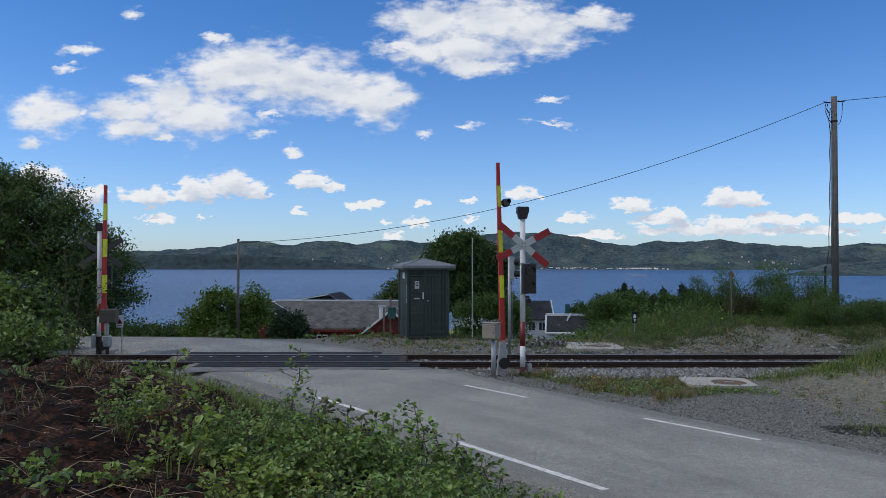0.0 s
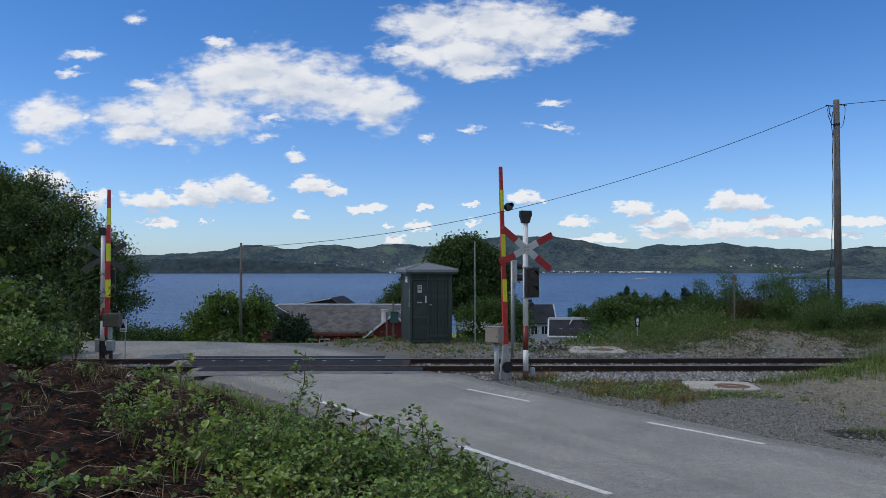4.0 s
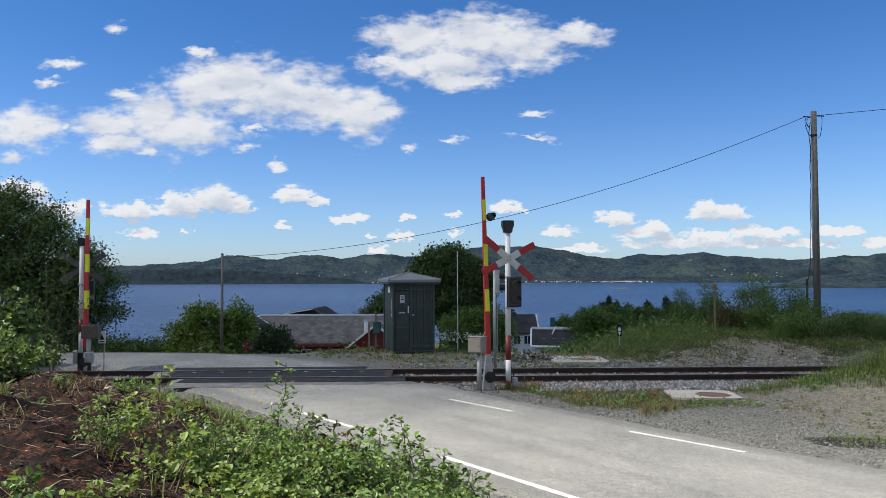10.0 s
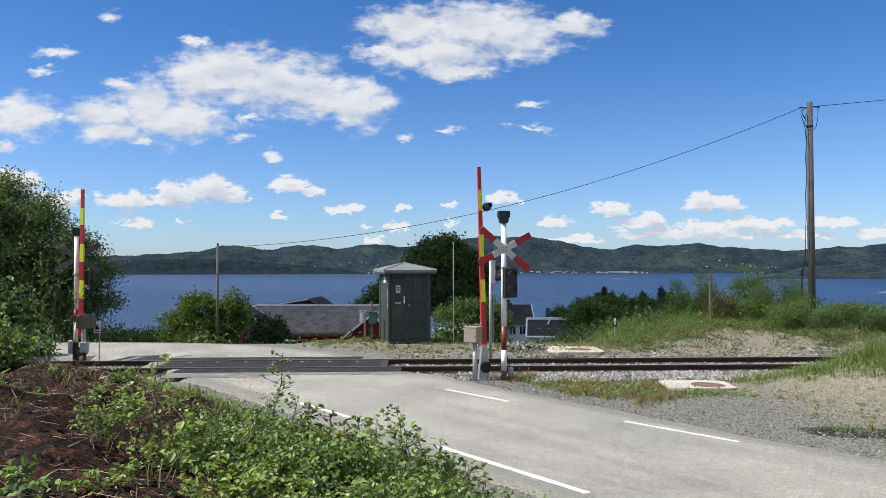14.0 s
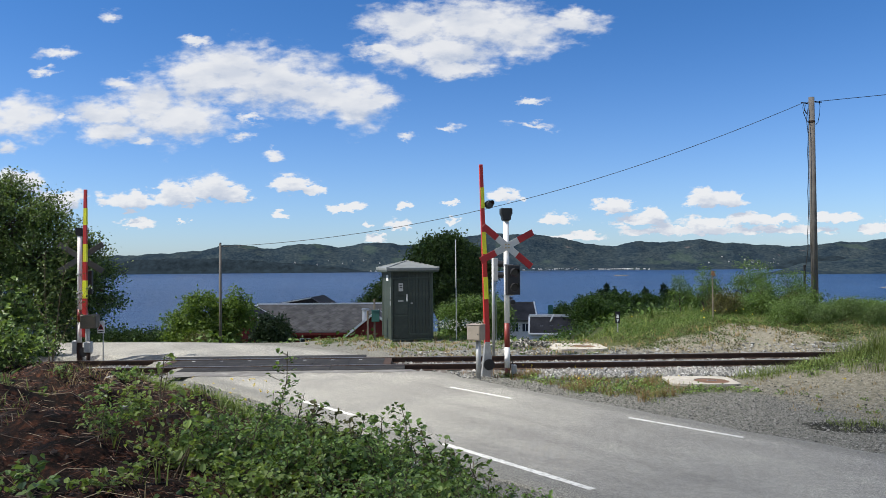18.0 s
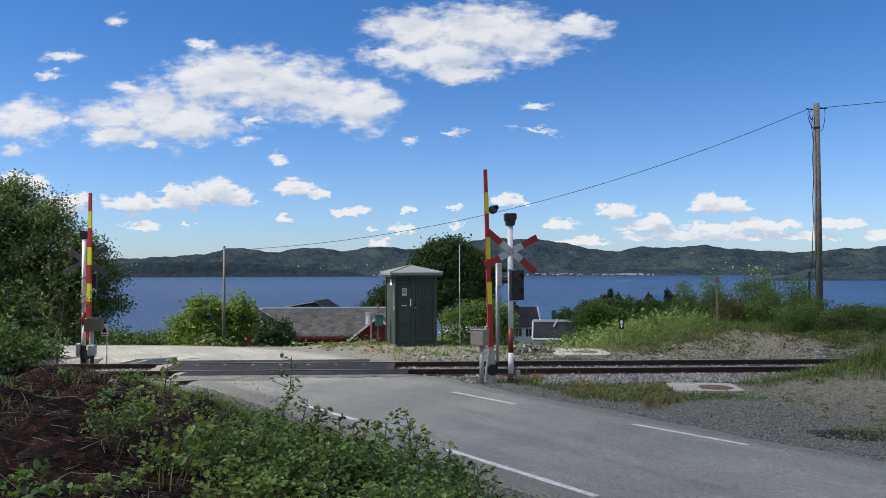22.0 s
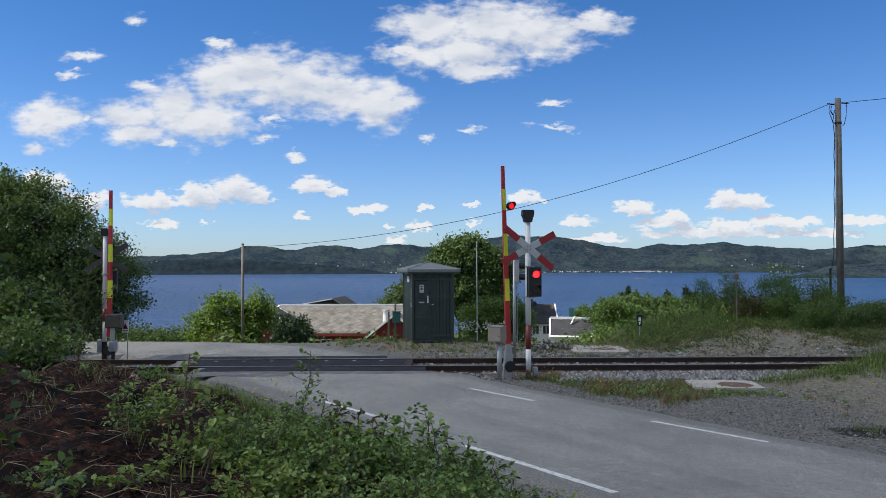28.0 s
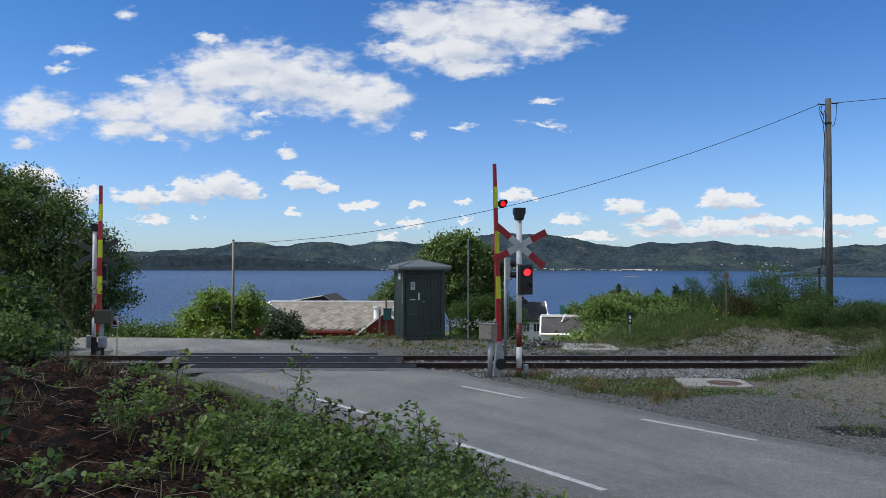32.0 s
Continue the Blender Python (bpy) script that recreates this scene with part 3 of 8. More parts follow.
M = dict(
    vapour=make_vapour(), asphalt=make_asphalt(), ground=make_ground(), water=make_water(), forest=make_forest(),
    road_paint=surface("road_paint", (0.74, 0.74, 0.68), 0.8, vary=0.15, scale=6, grain=70, where="pos", dirt=(0.24, 0.235, 0.21), dirt_amount=0.95, bump=0.05),
    dark_asphalt=surface("dark_asphalt", (0.15, 0.145, 0.135), 0.9, vary=0.35, scale=1.6, grain=60, where="pos", dirt=(0.3, 0.29, 0.27), dirt_amount=0.8),
    rubber=surface("rubber_deck", (0.024, 0.024, 0.025), 0.85, vary=0.35, scale=1.2, grain=50, where="pos", piece=0.12, dirt=(0.085, 0.08, 0.072), dirt_amount=0.6, spec=0.2),
    steel_worn=surface("worn_steel", (0.35, 0.33, 0.31), 0.35, 0.9, vary=0.2, where="pos"),
    rust=surface("rusty_steel", (0.055, 0.032, 0.022), 0.85, 0.2, vary=0.35, scale=4, where="pos"),
    lid_rust=surface("rusty_lid", (0.17, 0.095, 0.055), 0.85, 0.1, vary=0.35, scale=5, where="pos"),
    sleeper=surface("sleeper_concrete", (0.17, 0.15, 0.13), 0.9, vary=0.3, where="pos", piece=0.3),
    white=surface("white_paint", (0.80, 0.80, 0.78), 0.5, vary=0.06, scale=3, dirt=(0.45, 0.44, 0.4), dirt_amount=0.35, bump=0.04),
    red=surface("red_paint", (0.20, 0.030, 0.022), 0.45, vary=0.12, scale=4, bump=0.04),
    cross_red=surface("cross_red", (0.34, 0.010, 0.013), 0.45, vary=0.10, scale=4, bump=0.03),
    brass=surface("aged_brass", (0.34, 0.24, 0.08), 0.5, 0.6, vary=0.2, scale=9),
    bright_red=surface("barrier_red", (0.46, 0.022, 0.018), 0.45, vary=0.12, scale=4, bump=0.04),
    yellow=surface("barrier_yellow", (0.74, 0.74, 0.03), 0.4, vary=0.06, scale=4, bump=0.04, dirt=(0.3, 0.3, 0.05), dirt_amount=0.25),
    sign_back=surface("sign_back", (0.08, 0.075, 0.068), 0.7, vary=0.2, bump=0.03),
    sign_grey=surface("sign_grey", (0.50, 0.51, 0.49), 0.5, vary=0.1, bump=0.03),
    black=surface("black_plastic", (0.012, 0.012, 0.013), 0.5, vary=0.3, bump=0.05),
    dark_glass=surface("dark_lens", (0.02, 0.018, 0.018), 0.2, vary=0.2, bump=0.0),
    galvanised=surface("galvanised_steel", (0.42, 0.43, 0.43), 0.5, 0.6, vary=0.2, scale=5),
    cabinet=surface("cabinet_beige", (0.30, 0.26, 0.21), 0.55, vary=0.12, scale=4, dirt=(0.2, 0.17, 0.13), dirt_amount=0.5),
    cabinet_brown=surface("cabinet_brown", (0.105, 0.088, 0.062), 0.6, vary=0.2, scale=4, dirt=(0.1, 0.08, 0.06)),
    hut=surface("green_boards", (0.033, 0.047, 0.037), 0.6, vary=0.25, scale=2.5, grain=22, piece=0.18, dirt=(0.11, 0.13, 0.10), dirt_amount=0.35),
    hut_trim=surface("green_trim", (0.044, 0.062, 0.048), 0.55, vary=0.2, scale=3),
    hut_roof=surface("grey_sheet_roof", (0.22, 0.235, 0.225), 0.5, 0.2, vary=0.15, scale=2, dirt=(0.12, 0.12, 0.10), dirt_amount=0.5),
    concrete=surface("pale_concrete", (0.47, 0.44, 0.37), 0.9, vary=0.22, scale=3, grain=45, dirt=(0.20, 0.17, 0.13), dirt_amount=0.8),
    grey_wood=surface("grey_pole_wood", (0.165, 0.15, 0.132), 0.9, vary=0.3, scale=3, grain=40, bump=0.3),
    wood=surface("weathered_wood", (0.20, 0.165, 0.125), 0.85, vary=0.3, scale=3, grain=40, bump=0.3),
    pale_wood=surface("pale_stake_wood", (0.42, 0.33, 0.2), 0.8, vary=0.2, scale=5),
    orange_wood=surface("orange_stake_paint", (0.22, 0.12, 0.06), 0.8, vary=0.3, scale=9),
    cable=surface("black_cable", (0.012, 0.012, 0.012), 0.6, vary=0.1, bump=0),
    barn_red=surface("barn_red_boards", (0.21, 0.026, 0.02), 0.8, vary=0.25, scale=1.2, grain=9, piece=0.2),
    slate=surface("roof_slate", (0.20, 0.187, 0.168), 0.9, spec=0.2, vary=0.3, scale=1.5, grain=12, piece=0.35, where="pos", dirt=(0.27, 0.25, 0.19), dirt_amount=0.4),
    dark_roof=surface("dark_roof", (0.05, 0.05, 0.053), 0.95, spec=0.15, vary=0.3, scale=1.0, grain=8),
    house_white=surface("house_white_boards", (0.80, 0.80, 0.80), 0.7, vary=0.08, scale=0.8, grain=6),
    pane=surface("window_pane", (0.03, 0.035, 0.045), 0.1, vary=0.2, bump=0, spec=0.8),
    teal=surface("teal_box_paint", (0.02, 0.10, 0.085), 0.5, vary=0.15, scale=4),
    bark=surface("bark", (0.085, 0.065, 0.048), 0.9, vary=0.4, scale=5, grain=30, bump=0.5),
    stem=surface("green_brown_stem", (0.11, 0.085, 0.045), 0.8, vary=0.3, scale=8),
    straw=surface("dry_stalk", (0.36, 0.29, 0.19), 0.85, vary=0.3, scale=6),
    stone=make_stone("ballast_stone", (0.11, 0.11, 0.105), (0.27, 0.27, 0.255), (0.46, 0.46, 0.44)),
    grit=make_stone("road_grit", (0.05, 0.05, 0.045), (0.18, 0.178, 0.155), (0.42, 0.41, 0.37)),
    litter=make_stone("rusty_litter", (0.012, 0.006, 0.004), (0.068, 0.025, 0.012), (0.20, 0.085, 0.045)),
    clod=make_stone("soil_clod", (0.006, 0.004, 0.003), (0.022, 0.010, 0.007), (0.08, 0.06, 0.048)),
    far_house=surface("far_house_paint", (0.50, 0.50, 0.50), 0.8, vary=0.2, scale=0.05, grain=1, bump=0),
    # dark spruce; its blue tint is distance haze put into the colour
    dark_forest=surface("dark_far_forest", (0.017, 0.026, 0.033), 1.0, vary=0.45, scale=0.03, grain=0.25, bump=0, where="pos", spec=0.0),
    leaf_dark=leafy("willow_leaf", (0.04, 0.07, 0.025), (0.105, 0.165, 0.05)),
    leaf_willow=leafy("grey_willow_leaf", (0.03, 0.055, 0.018), (0.12, 0.185, 0.055), 0.35, 0.5),
    leaf_alder=leafy("alder_leaf", (0.022, 0.045, 0.014), (0.20, 0.29, 0.09), 0.36, 0.48),
    leaf_mid=leafy("birch_leaf", (0.045, 0.085, 0.02), (0.12, 0.20, 0.045)),
    leaf_bush=leafy("shrub_leaf", (0.04, 0.078, 0.024), (0.26, 0.38, 0.12), 0.40, 0.46),
    leaf_fresh=leafy("fresh_birch_leaf", (0.07, 0.125, 0.03), (0.18, 0.27, 0.065), 0.45),
    leaf_yellow=leafy("young_leaf", (0.12, 0.18, 0.045), (0.32, 0.41, 0.12), 0.42, 0.5),
    leaf_bronze=leafy("bronze_leaf", (0.05, 0.06, 0.02), (0.12, 0.115, 0.04)),
    needles=leafy("spruce_needles", (0.018, 0.036, 0.018), (0.045, 0.08, 0.035), 0.15),
    grass=leafy("grass_blade", (0.08, 0.115, 0.03), (0.20, 0.25, 0.07), 0.3),
    dry_grass=leafy("dry_grass_blade", (0.16, 0.11, 0.055), (0.36, 0.27, 0.14), 0.25),
    rusty_grass=leafy("rusty_grass_blade", (0.10, 0.055, 0.022), (0.26, 0.16, 0.07), 0.25),
    petal=leafy("yellow_petal", (0.6, 0.45, 0.02), (0.75, 0.55, 0.03), 0.2),
    white_petal=leafy("white_petal", (0.6, 0.6, 0.55), (0.75, 0.75, 0.7), 0.2),
    lit_white=glowing("lit_white_lens", (1.0, 0.97, 0.92), 2.2),
    lit_red=glowing("lit_red_lens", (1.0, 0.012, 0.016), 3.0),
)


# ---- mesh helpers ----
def part(name, bm, material, parent=None, label="", smooth=False):
    """Links a bmesh as one mesh object under a thing or a part."""
    me = bpy.data.meshes.new(name)
    bm.to_mesh(me)
    bm.free()
    me.materials.append(material)
    if smooth:
        me.shade_smooth()
    ob = new(name, me)
    if parent is not None:
        ob.parent = parent
    if label:
        tagged(ob, label)
    return ob


def thing(name, at, label, category, group="", rz=0.0):
    e = new(name)
    e.empty_display_size = 0.2
    e.matrix_basis = pose(*at, 0, 0, rz)
    return tagged(e, label, category, group)


def box(x0, x1, y0, y1, z0, z1, bevel=0.0, bm=None):
    own = bmesh.new()
    bmesh.ops.create_cube(own, size=1.0)
    for v in own.verts:
        v.co = Vector(((x0 + x1) / 2 + v.co.x * (x1 - x0), (y0 + y1) / 2 + v.co.y * (y1 - y0), (z0 + z1) / 2 + v.co.z * (z1 - z0)))
    if bevel:
        bmesh.ops.bevel(own, geom=own.edges[:], offset=bevel, segments=1, affect="EDGES")
    return merged(bm, own)


def merged(bm, own):
    if bm is None:
        return own
    me = bpy.data.meshes.new("join")
    own.to_mesh(me)
    own.free()
    bm.from_mesh(me)
    bpy.data.meshes.remove(me)
    return bm


def rod(p0, p1, r0, r1=None, seg=12, bm=None, bevel=0.0):
    p0, p1 = Vector(p0), Vector(p1)
    r1 = r0 if r1 is None else r1
    own = bmesh.new()
    d = p1 - p0
    bmesh.ops.create_cone(own, cap_ends=True, segments=seg, radius1=r0, radius2=r1, depth=d.length)
    if bevel:
        bmesh.ops.bevel(own, geom=[e for e in own.edges if len(e.link_faces) == 2 and any(len(f.verts) > 4 for f in e.link_faces)], offset=bevel, segments=2, affect="EDGES")
    m = Matrix.Translation((p0 + p1) / 2) @ d.to_track_quat("Z", "Y").to_matrix().to_4x4()
    own.transform(m)
    return merged(bm, own)


def prism(outline, y0, y1, bm=None):
    """An outline in x, z drawn out along y."""
    own = bmesh.new()
    a = [own.verts.new((x, y0, z)) for x, z in outline]
    b = [own.verts.new((x, y1, z)) for x, z in outline]
    own.faces.new(a)
    own.faces.new(b[::-1])
    for i in range(len(a)):
        j = (i + 1) % len(a)
        own.faces.new((a[i], b[i], b[j], a[j]))
    bmesh.ops.recalc_face_normals(own, faces=own.faces[:])
    return merged(bm, own)


def tube(points, radius, bm=None, seg=6, taper=1.0):
    """A bent wire or stem through the points."""
    own = bmesh.new()
    rings = []
    n = len(points)
    for i, p in enumerate(points):
        d = (Vector(points[min(i + 1, n - 1)]) - Vector(points[max(i - 1, 0)])).normalized()
        q = d.to_track_quat("Z", "Y")
        r = radius * (1 + (taper - 1) * i / max(1, n - 1))
        rings.append([own.verts.new(Vector(p) + q @ Vector((r * math.cos(6.2832 * k / seg), r * math.sin(6.2832 * k / seg), 0))) for k in range(seg)])
    for a, b in zip(rings, rings[1:]):
        for k in range(seg):
            own.faces.new((a[k], a[(k + 1) % seg], b[(k + 1) % seg], b[k]))
    own.faces.new(rings[0][::-1])
    own.faces.new(rings[-1])
    return merged(bm, own)


def raw(name, verts, faces, material, parent=None, label="", smooth=False):
    me = bpy.data.meshes.new(name)
    me.from_pydata(verts, [], faces)
    me.materials.append(material)
    if smooth:
        me.shade_smooth()
    ob = new(name, me)
    if parent is not None:
        ob.parent = parent
    if label:
        tagged(ob, label)
    return ob


def step(a, b, v):
    t = np.clip((v - a) / (b - a), 0, 1)
    return t * t * (3 - 2 * t)


def unit(v):
    return v / (np.linalg.norm(v, axis=-1, keepdims=True) + 1e-9)


def leaves(name, centres, size, rng, material, parent, label="", up=0.35, wide=0.36, outward=None, rounded=False):
    """Many small folded leaves, each an island of its own."""
    n = len(centres)
    ahead = rng.normal(size=(n, 3))
    ahead[:, 2] -= 0.25
    if outward is not None:
        ahead += outward
    ahead = unit(ahead)
    flat = rng.normal(size=(n, 3)) * 0.8
    flat[:, 2] += 1.0 + up
    side = unit(np.cross(ahead, flat))
    normal = np.cross(side, ahead)
    s = (size * rng.uniform(0.6, 1.25, n))[:, None]
    if rounded:
        v = np.empty((n, 6, 3))
        curl = 0.10 + 0.12 * rng.uniform(size=(n, 1))
        v[:, 0], v[:, 3] = centres, centres + s * (ahead - 0.12 * normal)
        v[:, 1] = centres + s * (0.30 * ahead - 0.36 * side + curl * normal)
        v[:, 2] = centres + s * (0.72 * ahead - 0.31 * side + curl * 0.6 * normal)
        v[:, 4] = centres + s * (0.72 * ahead + 0.31 * side + curl * 0.6 * normal)
        v[:, 5] = centres + s * (0.30 * ahead + 0.36 * side + curl * normal)
        k = 6 * np.arange(n)
        f = np.concatenate([np.stack([k, k + 1, k + 2], 1), np.stack([k, k + 2, k + 3], 1), np.stack([k, k + 3, k + 4], 1), np.stack([k, k + 4, k + 5], 1)])
        return raw(name, v.reshape(-1, 3), f, material, parent, label)
    v = np.empty((n, 4, 3))
    v[:, 0] = centres
    v[:, 1] = centres + s * (0.45 * ahead - wide * side + 0.12 * normal)
    v[:, 2] = centres + s * (ahead - 0.08 * normal)
    v[:, 3] = centres + s * (0.45 * ahead + wide * side + 0.12 * normal)
    k = 4 * np.arange(n)
    f = np.concatenate([np.stack([k, k + 1, k + 2], 1), np.stack([k, k + 2, k + 3], 1)])
    return raw(name, v.reshape(-1, 3), f, material, parent, label)


def blades(name, roots, height, rng, material, lean=0.35, width=0.012):
    n = len(roots)
    h = height * rng.uniform(0.5, 1.3, n)[:, None]
    way = unit(np.c_[rng.normal(size=(n, 2)), np.zeros(n)])
    side = np.c_[-way[:, 1], way[:, 0], np.zeros(n)] * (width * rng.uniform(0.6, 1.4, n)[:, None])
    bend = way * h * lean * rng.uniform(0.2, 1.6, n)[:, None]
    up = np.array([0, 0, 1.0])
    v = np.empty((n, 5, 3))
    v[:, 0], v[:, 1] = roots - side, roots + side
    v[:, 2] = roots + bend * 0.35 + up * h * 0.6 + side * 0.7
    v[:, 3] = roots + bend * 0.35 + up * h * 0.6 - side * 0.7
    v[:, 4] = roots + bend + up * h
    k = 5 * np.arange(n)
    faces = np.concatenate([np.stack([k, k + 1, k + 2], 1), np.stack([k, k + 2, k + 3], 1), np.stack([k + 3, k + 2, k + 4], 1)])
    ob = raw(name, v.reshape(-1, 3), faces, material)
    return ob


# ---- the lie of the land ----
EDGE, ALONG, OUT = np.array([-2.87, 14.2]), np.array([0.609, -0.793]), np.array([-0.793, -0.609])
ROAD = [(12.5, -1.2), (7.6, 4.3), (2.9, 9.75), (-1.15, 15.0), (-3.95, 18.9), (-5.9, 21.4), (-8.8, 22.9), (-13.0, 23.3), (-20, 23.3), (-34, 22.9)]
ROAD_WIDTH = [4.6, 4.6, 4.5, 4.6, 5.3, 4.9, 4.9, 4.4, 4.2, 4.2]
TRACK_Y, TRACK_SLOPE = 19.85, 0.045


def along_road(steps=14):
    """Points, ways and half widths down the middle of the road."""
    P, W = [Vector((*p, 0)) for p in ROAD], ROAD_WIDTH
    out = []
    for i in range(len(P) - 1):
        a, b, c, d = P[max(i - 1, 0)], P[i], P[i + 1], P[min(i + 2, len(P) - 1)]
        for k in range(steps):
            t = k / steps
            p = 0.5 * (2 * b + (c - a) * t + (2 * a - 5 * b + 4 * c - d) * t * t + (3 * b - a - 3 * c + d) * t ** 3)
            out.append((p, (W[i] * (1 - t) + W[i + 1] * t) / 2))
    out.append((P[-1], W[-1] / 2))
    res = []
    for i, (p, w) in enumerate(out):
        d = (out[min(i + 1, len(out) - 1)][0] - out[max(i - 1, 0)][0]).normalized()
        res.append((p, d, w))
    return res


ROAD_LINE = along_road()


def beyond_road(x, y):
    """How far a place lies outside the asphalt."""
    best = np.full(np.shape(x), 1e9)
    for p, d, w in ROAD_LINE[::3]:
        best = np.minimum(best, np.hypot(x - p.x, y - p.y) - w)
    return best


def wave(x, y, k, seed=0.0):
    return (np.sin(x * k + 1.7 * seed) * np.cos(y * k * 1.13 + seed) + 0.5 * np.sin(x * k * 2.3 + y * k * 1.9 + seed * 3) + 0.3 * np.cos(y * k * 4.1 - x * k * 3.3 + seed))


def ground_z(x, y):
    x, y = np.asarray(x, float), np.asarray(y, float)
    s = (x - EDGE[0]) * OUT[0] + (y - EDGE[1]) * OUT[1]
    off = y - TRACK_Y - TRACK_SLOPE * x
    z = -0.05 + 0.0 * x
    bank = (1.22 * step(0.7, 4.6, s) + 0.25 * step(4.0, 9.0, s)) * step(15.2, 9.5, y + 0.12 * (x + 6))
    z = z + bank + bank * 0.10 * wave(x, y, 1.9, 0.4) + bank * 0.035 * wave(x, y, 6.1, 2.0) + bank * 0.018 * wave(x, y, 14.3, 1.2)
    near = 0.80 * step(6.6, 10.2, x + 0.25 * (y - 15)) * step(12.6, 15.6, y) * step(17.9, 16.2, y)
    z = z + near * (1 + 0.08 * wave(x, y, 1.5, 1.1))
    mound = 0.56 * step(21.4, 25.6, y) * step(5.0, 9.2, x) * (1 + 0.13 * wave(x, y, 0.9, 3.0) + 0.05 * wave(x, y, 3.1, 1.0)) * (1 - 0.5 * step(12.2, 15.5, x))
    z = z + mound
    start = 25.35 + 1.35 * step(-5.5, -3.5, x) - 1.5 * step(1.0, 1.7, x) + 6.7 * step(4.3, 7.4, x) + 4.0 * step(-30, -60, x)
    t = np.maximum(0.0, y - start)
    fall = 0.15 * np.minimum(t, 70) + 0.075 * np.clip(t - 70, 0, 440)
    z = z - fall * (t > 0) + np.where(t > 0, 0.25 * wave(x, y, 0.11, 0.3) * np.minimum(t / 30, 1.5), 0)
    bed = step(2.7, 1.9, np.abs(off)) * (np.abs(x) < 400)
    z = z * (1 - bed) + bed * (-0.15)
    return np.maximum(z, -48.0)


def spread(fine, lo, hi, grow, end_lo, end_hi):
    v = list(np.arange(lo, hi + 1e-6, fine))
    d, p = fine, hi
    while p < end_hi:
        d *= grow
        p += d
        v.append(min(p, end_hi))
    d, p = fine, lo
    while p > end_lo:
        d *= grow
        p -= d
        v.insert(0, max(p, end_lo))
    return np.array(v)


def make_land():
    xs, ys = spread(0.14, -14, 13, 1.13, -4900, 4900), spread(0.14, 2.0, 31, 1.11, -400, 4900)
    X, Y = np.meshgrid(xs, ys)
    Z = ground_z(X, Y)
    nx, ny = len(xs), len(ys)
    i = np.arange((ny - 1) * nx).reshape(ny - 1, nx)[:, :-1].ravel()
    ob = raw("ground", np.stack([X, Y, Z], -1).reshape(-1, 3), np.stack([i, i + 1, i + nx + 1, i + nx], 1), M["ground"], smooth=True)
    tagged(ob, "uneven ground of grass, gravel, sand and dark soil", "ground", kind="structure")
    s = (X - EDGE[0]) * OUT[0] + (Y - EDGE[1]) * OUT[1]
    out = beyond_road(X, Y)
    off = np.abs(Y - TRACK_Y - TRACK_SLOPE * X)
    gravel = np.maximum(step(1.5, 0.5, out), step(3.0, 2.2, off))
    right = (s < -2.5) & (Y < 17)
    gravel = np.maximum(gravel, np.where(right, step(5.4, 3.2, out) * step(15.3, 13.2, Y - 0.15 * X), 0))
    gravel = np.maximum(gravel, 0.62 * step(21.5, 22.3, Y) * step(27.0, 25.5, Y) * step(5.5, 3.5, X) * step(-9, -6, X))
    gravel = gravel * (1 - step(1.0, 1.8, s) * (Y < 16))
    sand = np.where(right, step(5.2, 6.6, X + 0.25 * (Y - 15)) * step(17.6, 16.6, Y) * step(11.4, 12.6, Y), 0) * 0.95
    cut = 0.2 * step(4.6, 6.0, X) * step(22.0, 22.5, Y) * step(25.2, 24.2, Y + 0.25 * np.sin(X * 1.9)) + np.exp(-((X - 9.5) / 1.2) ** 2 - ((Y - 23.9) / 1.4) ** 2) + 0.8 * np.exp(-((X - 6.5) / 2.6) ** 2 - ((Y - 23.2) / 0.9) ** 2) + 0.8 * np.exp(-((X - 14.0) / 2.0) ** 2 - ((Y - 23.0) / 0.9) ** 2)
    sand = np.maximum(sand, np.clip(cut, 0, 1) * (Y > 21))
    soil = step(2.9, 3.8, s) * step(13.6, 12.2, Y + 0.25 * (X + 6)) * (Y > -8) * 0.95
    # an oblong near-black patch on the gravel, kept in alpha
    dark_patch = np.exp(-((X - 6.35) / 1.0) ** 4 - ((Y - 11.8 + 0.16 * (X - 6.35)) / 0.42) ** 4)
    col = np.stack([gravel, soil, sand, 1 - dark_patch], -1).reshape(-1, 4)
    at = ob.data.color_attributes.new("cover", "FLOAT_COLOR", "POINT")
    at.data.foreach_set("color", col.ravel())


make_land()


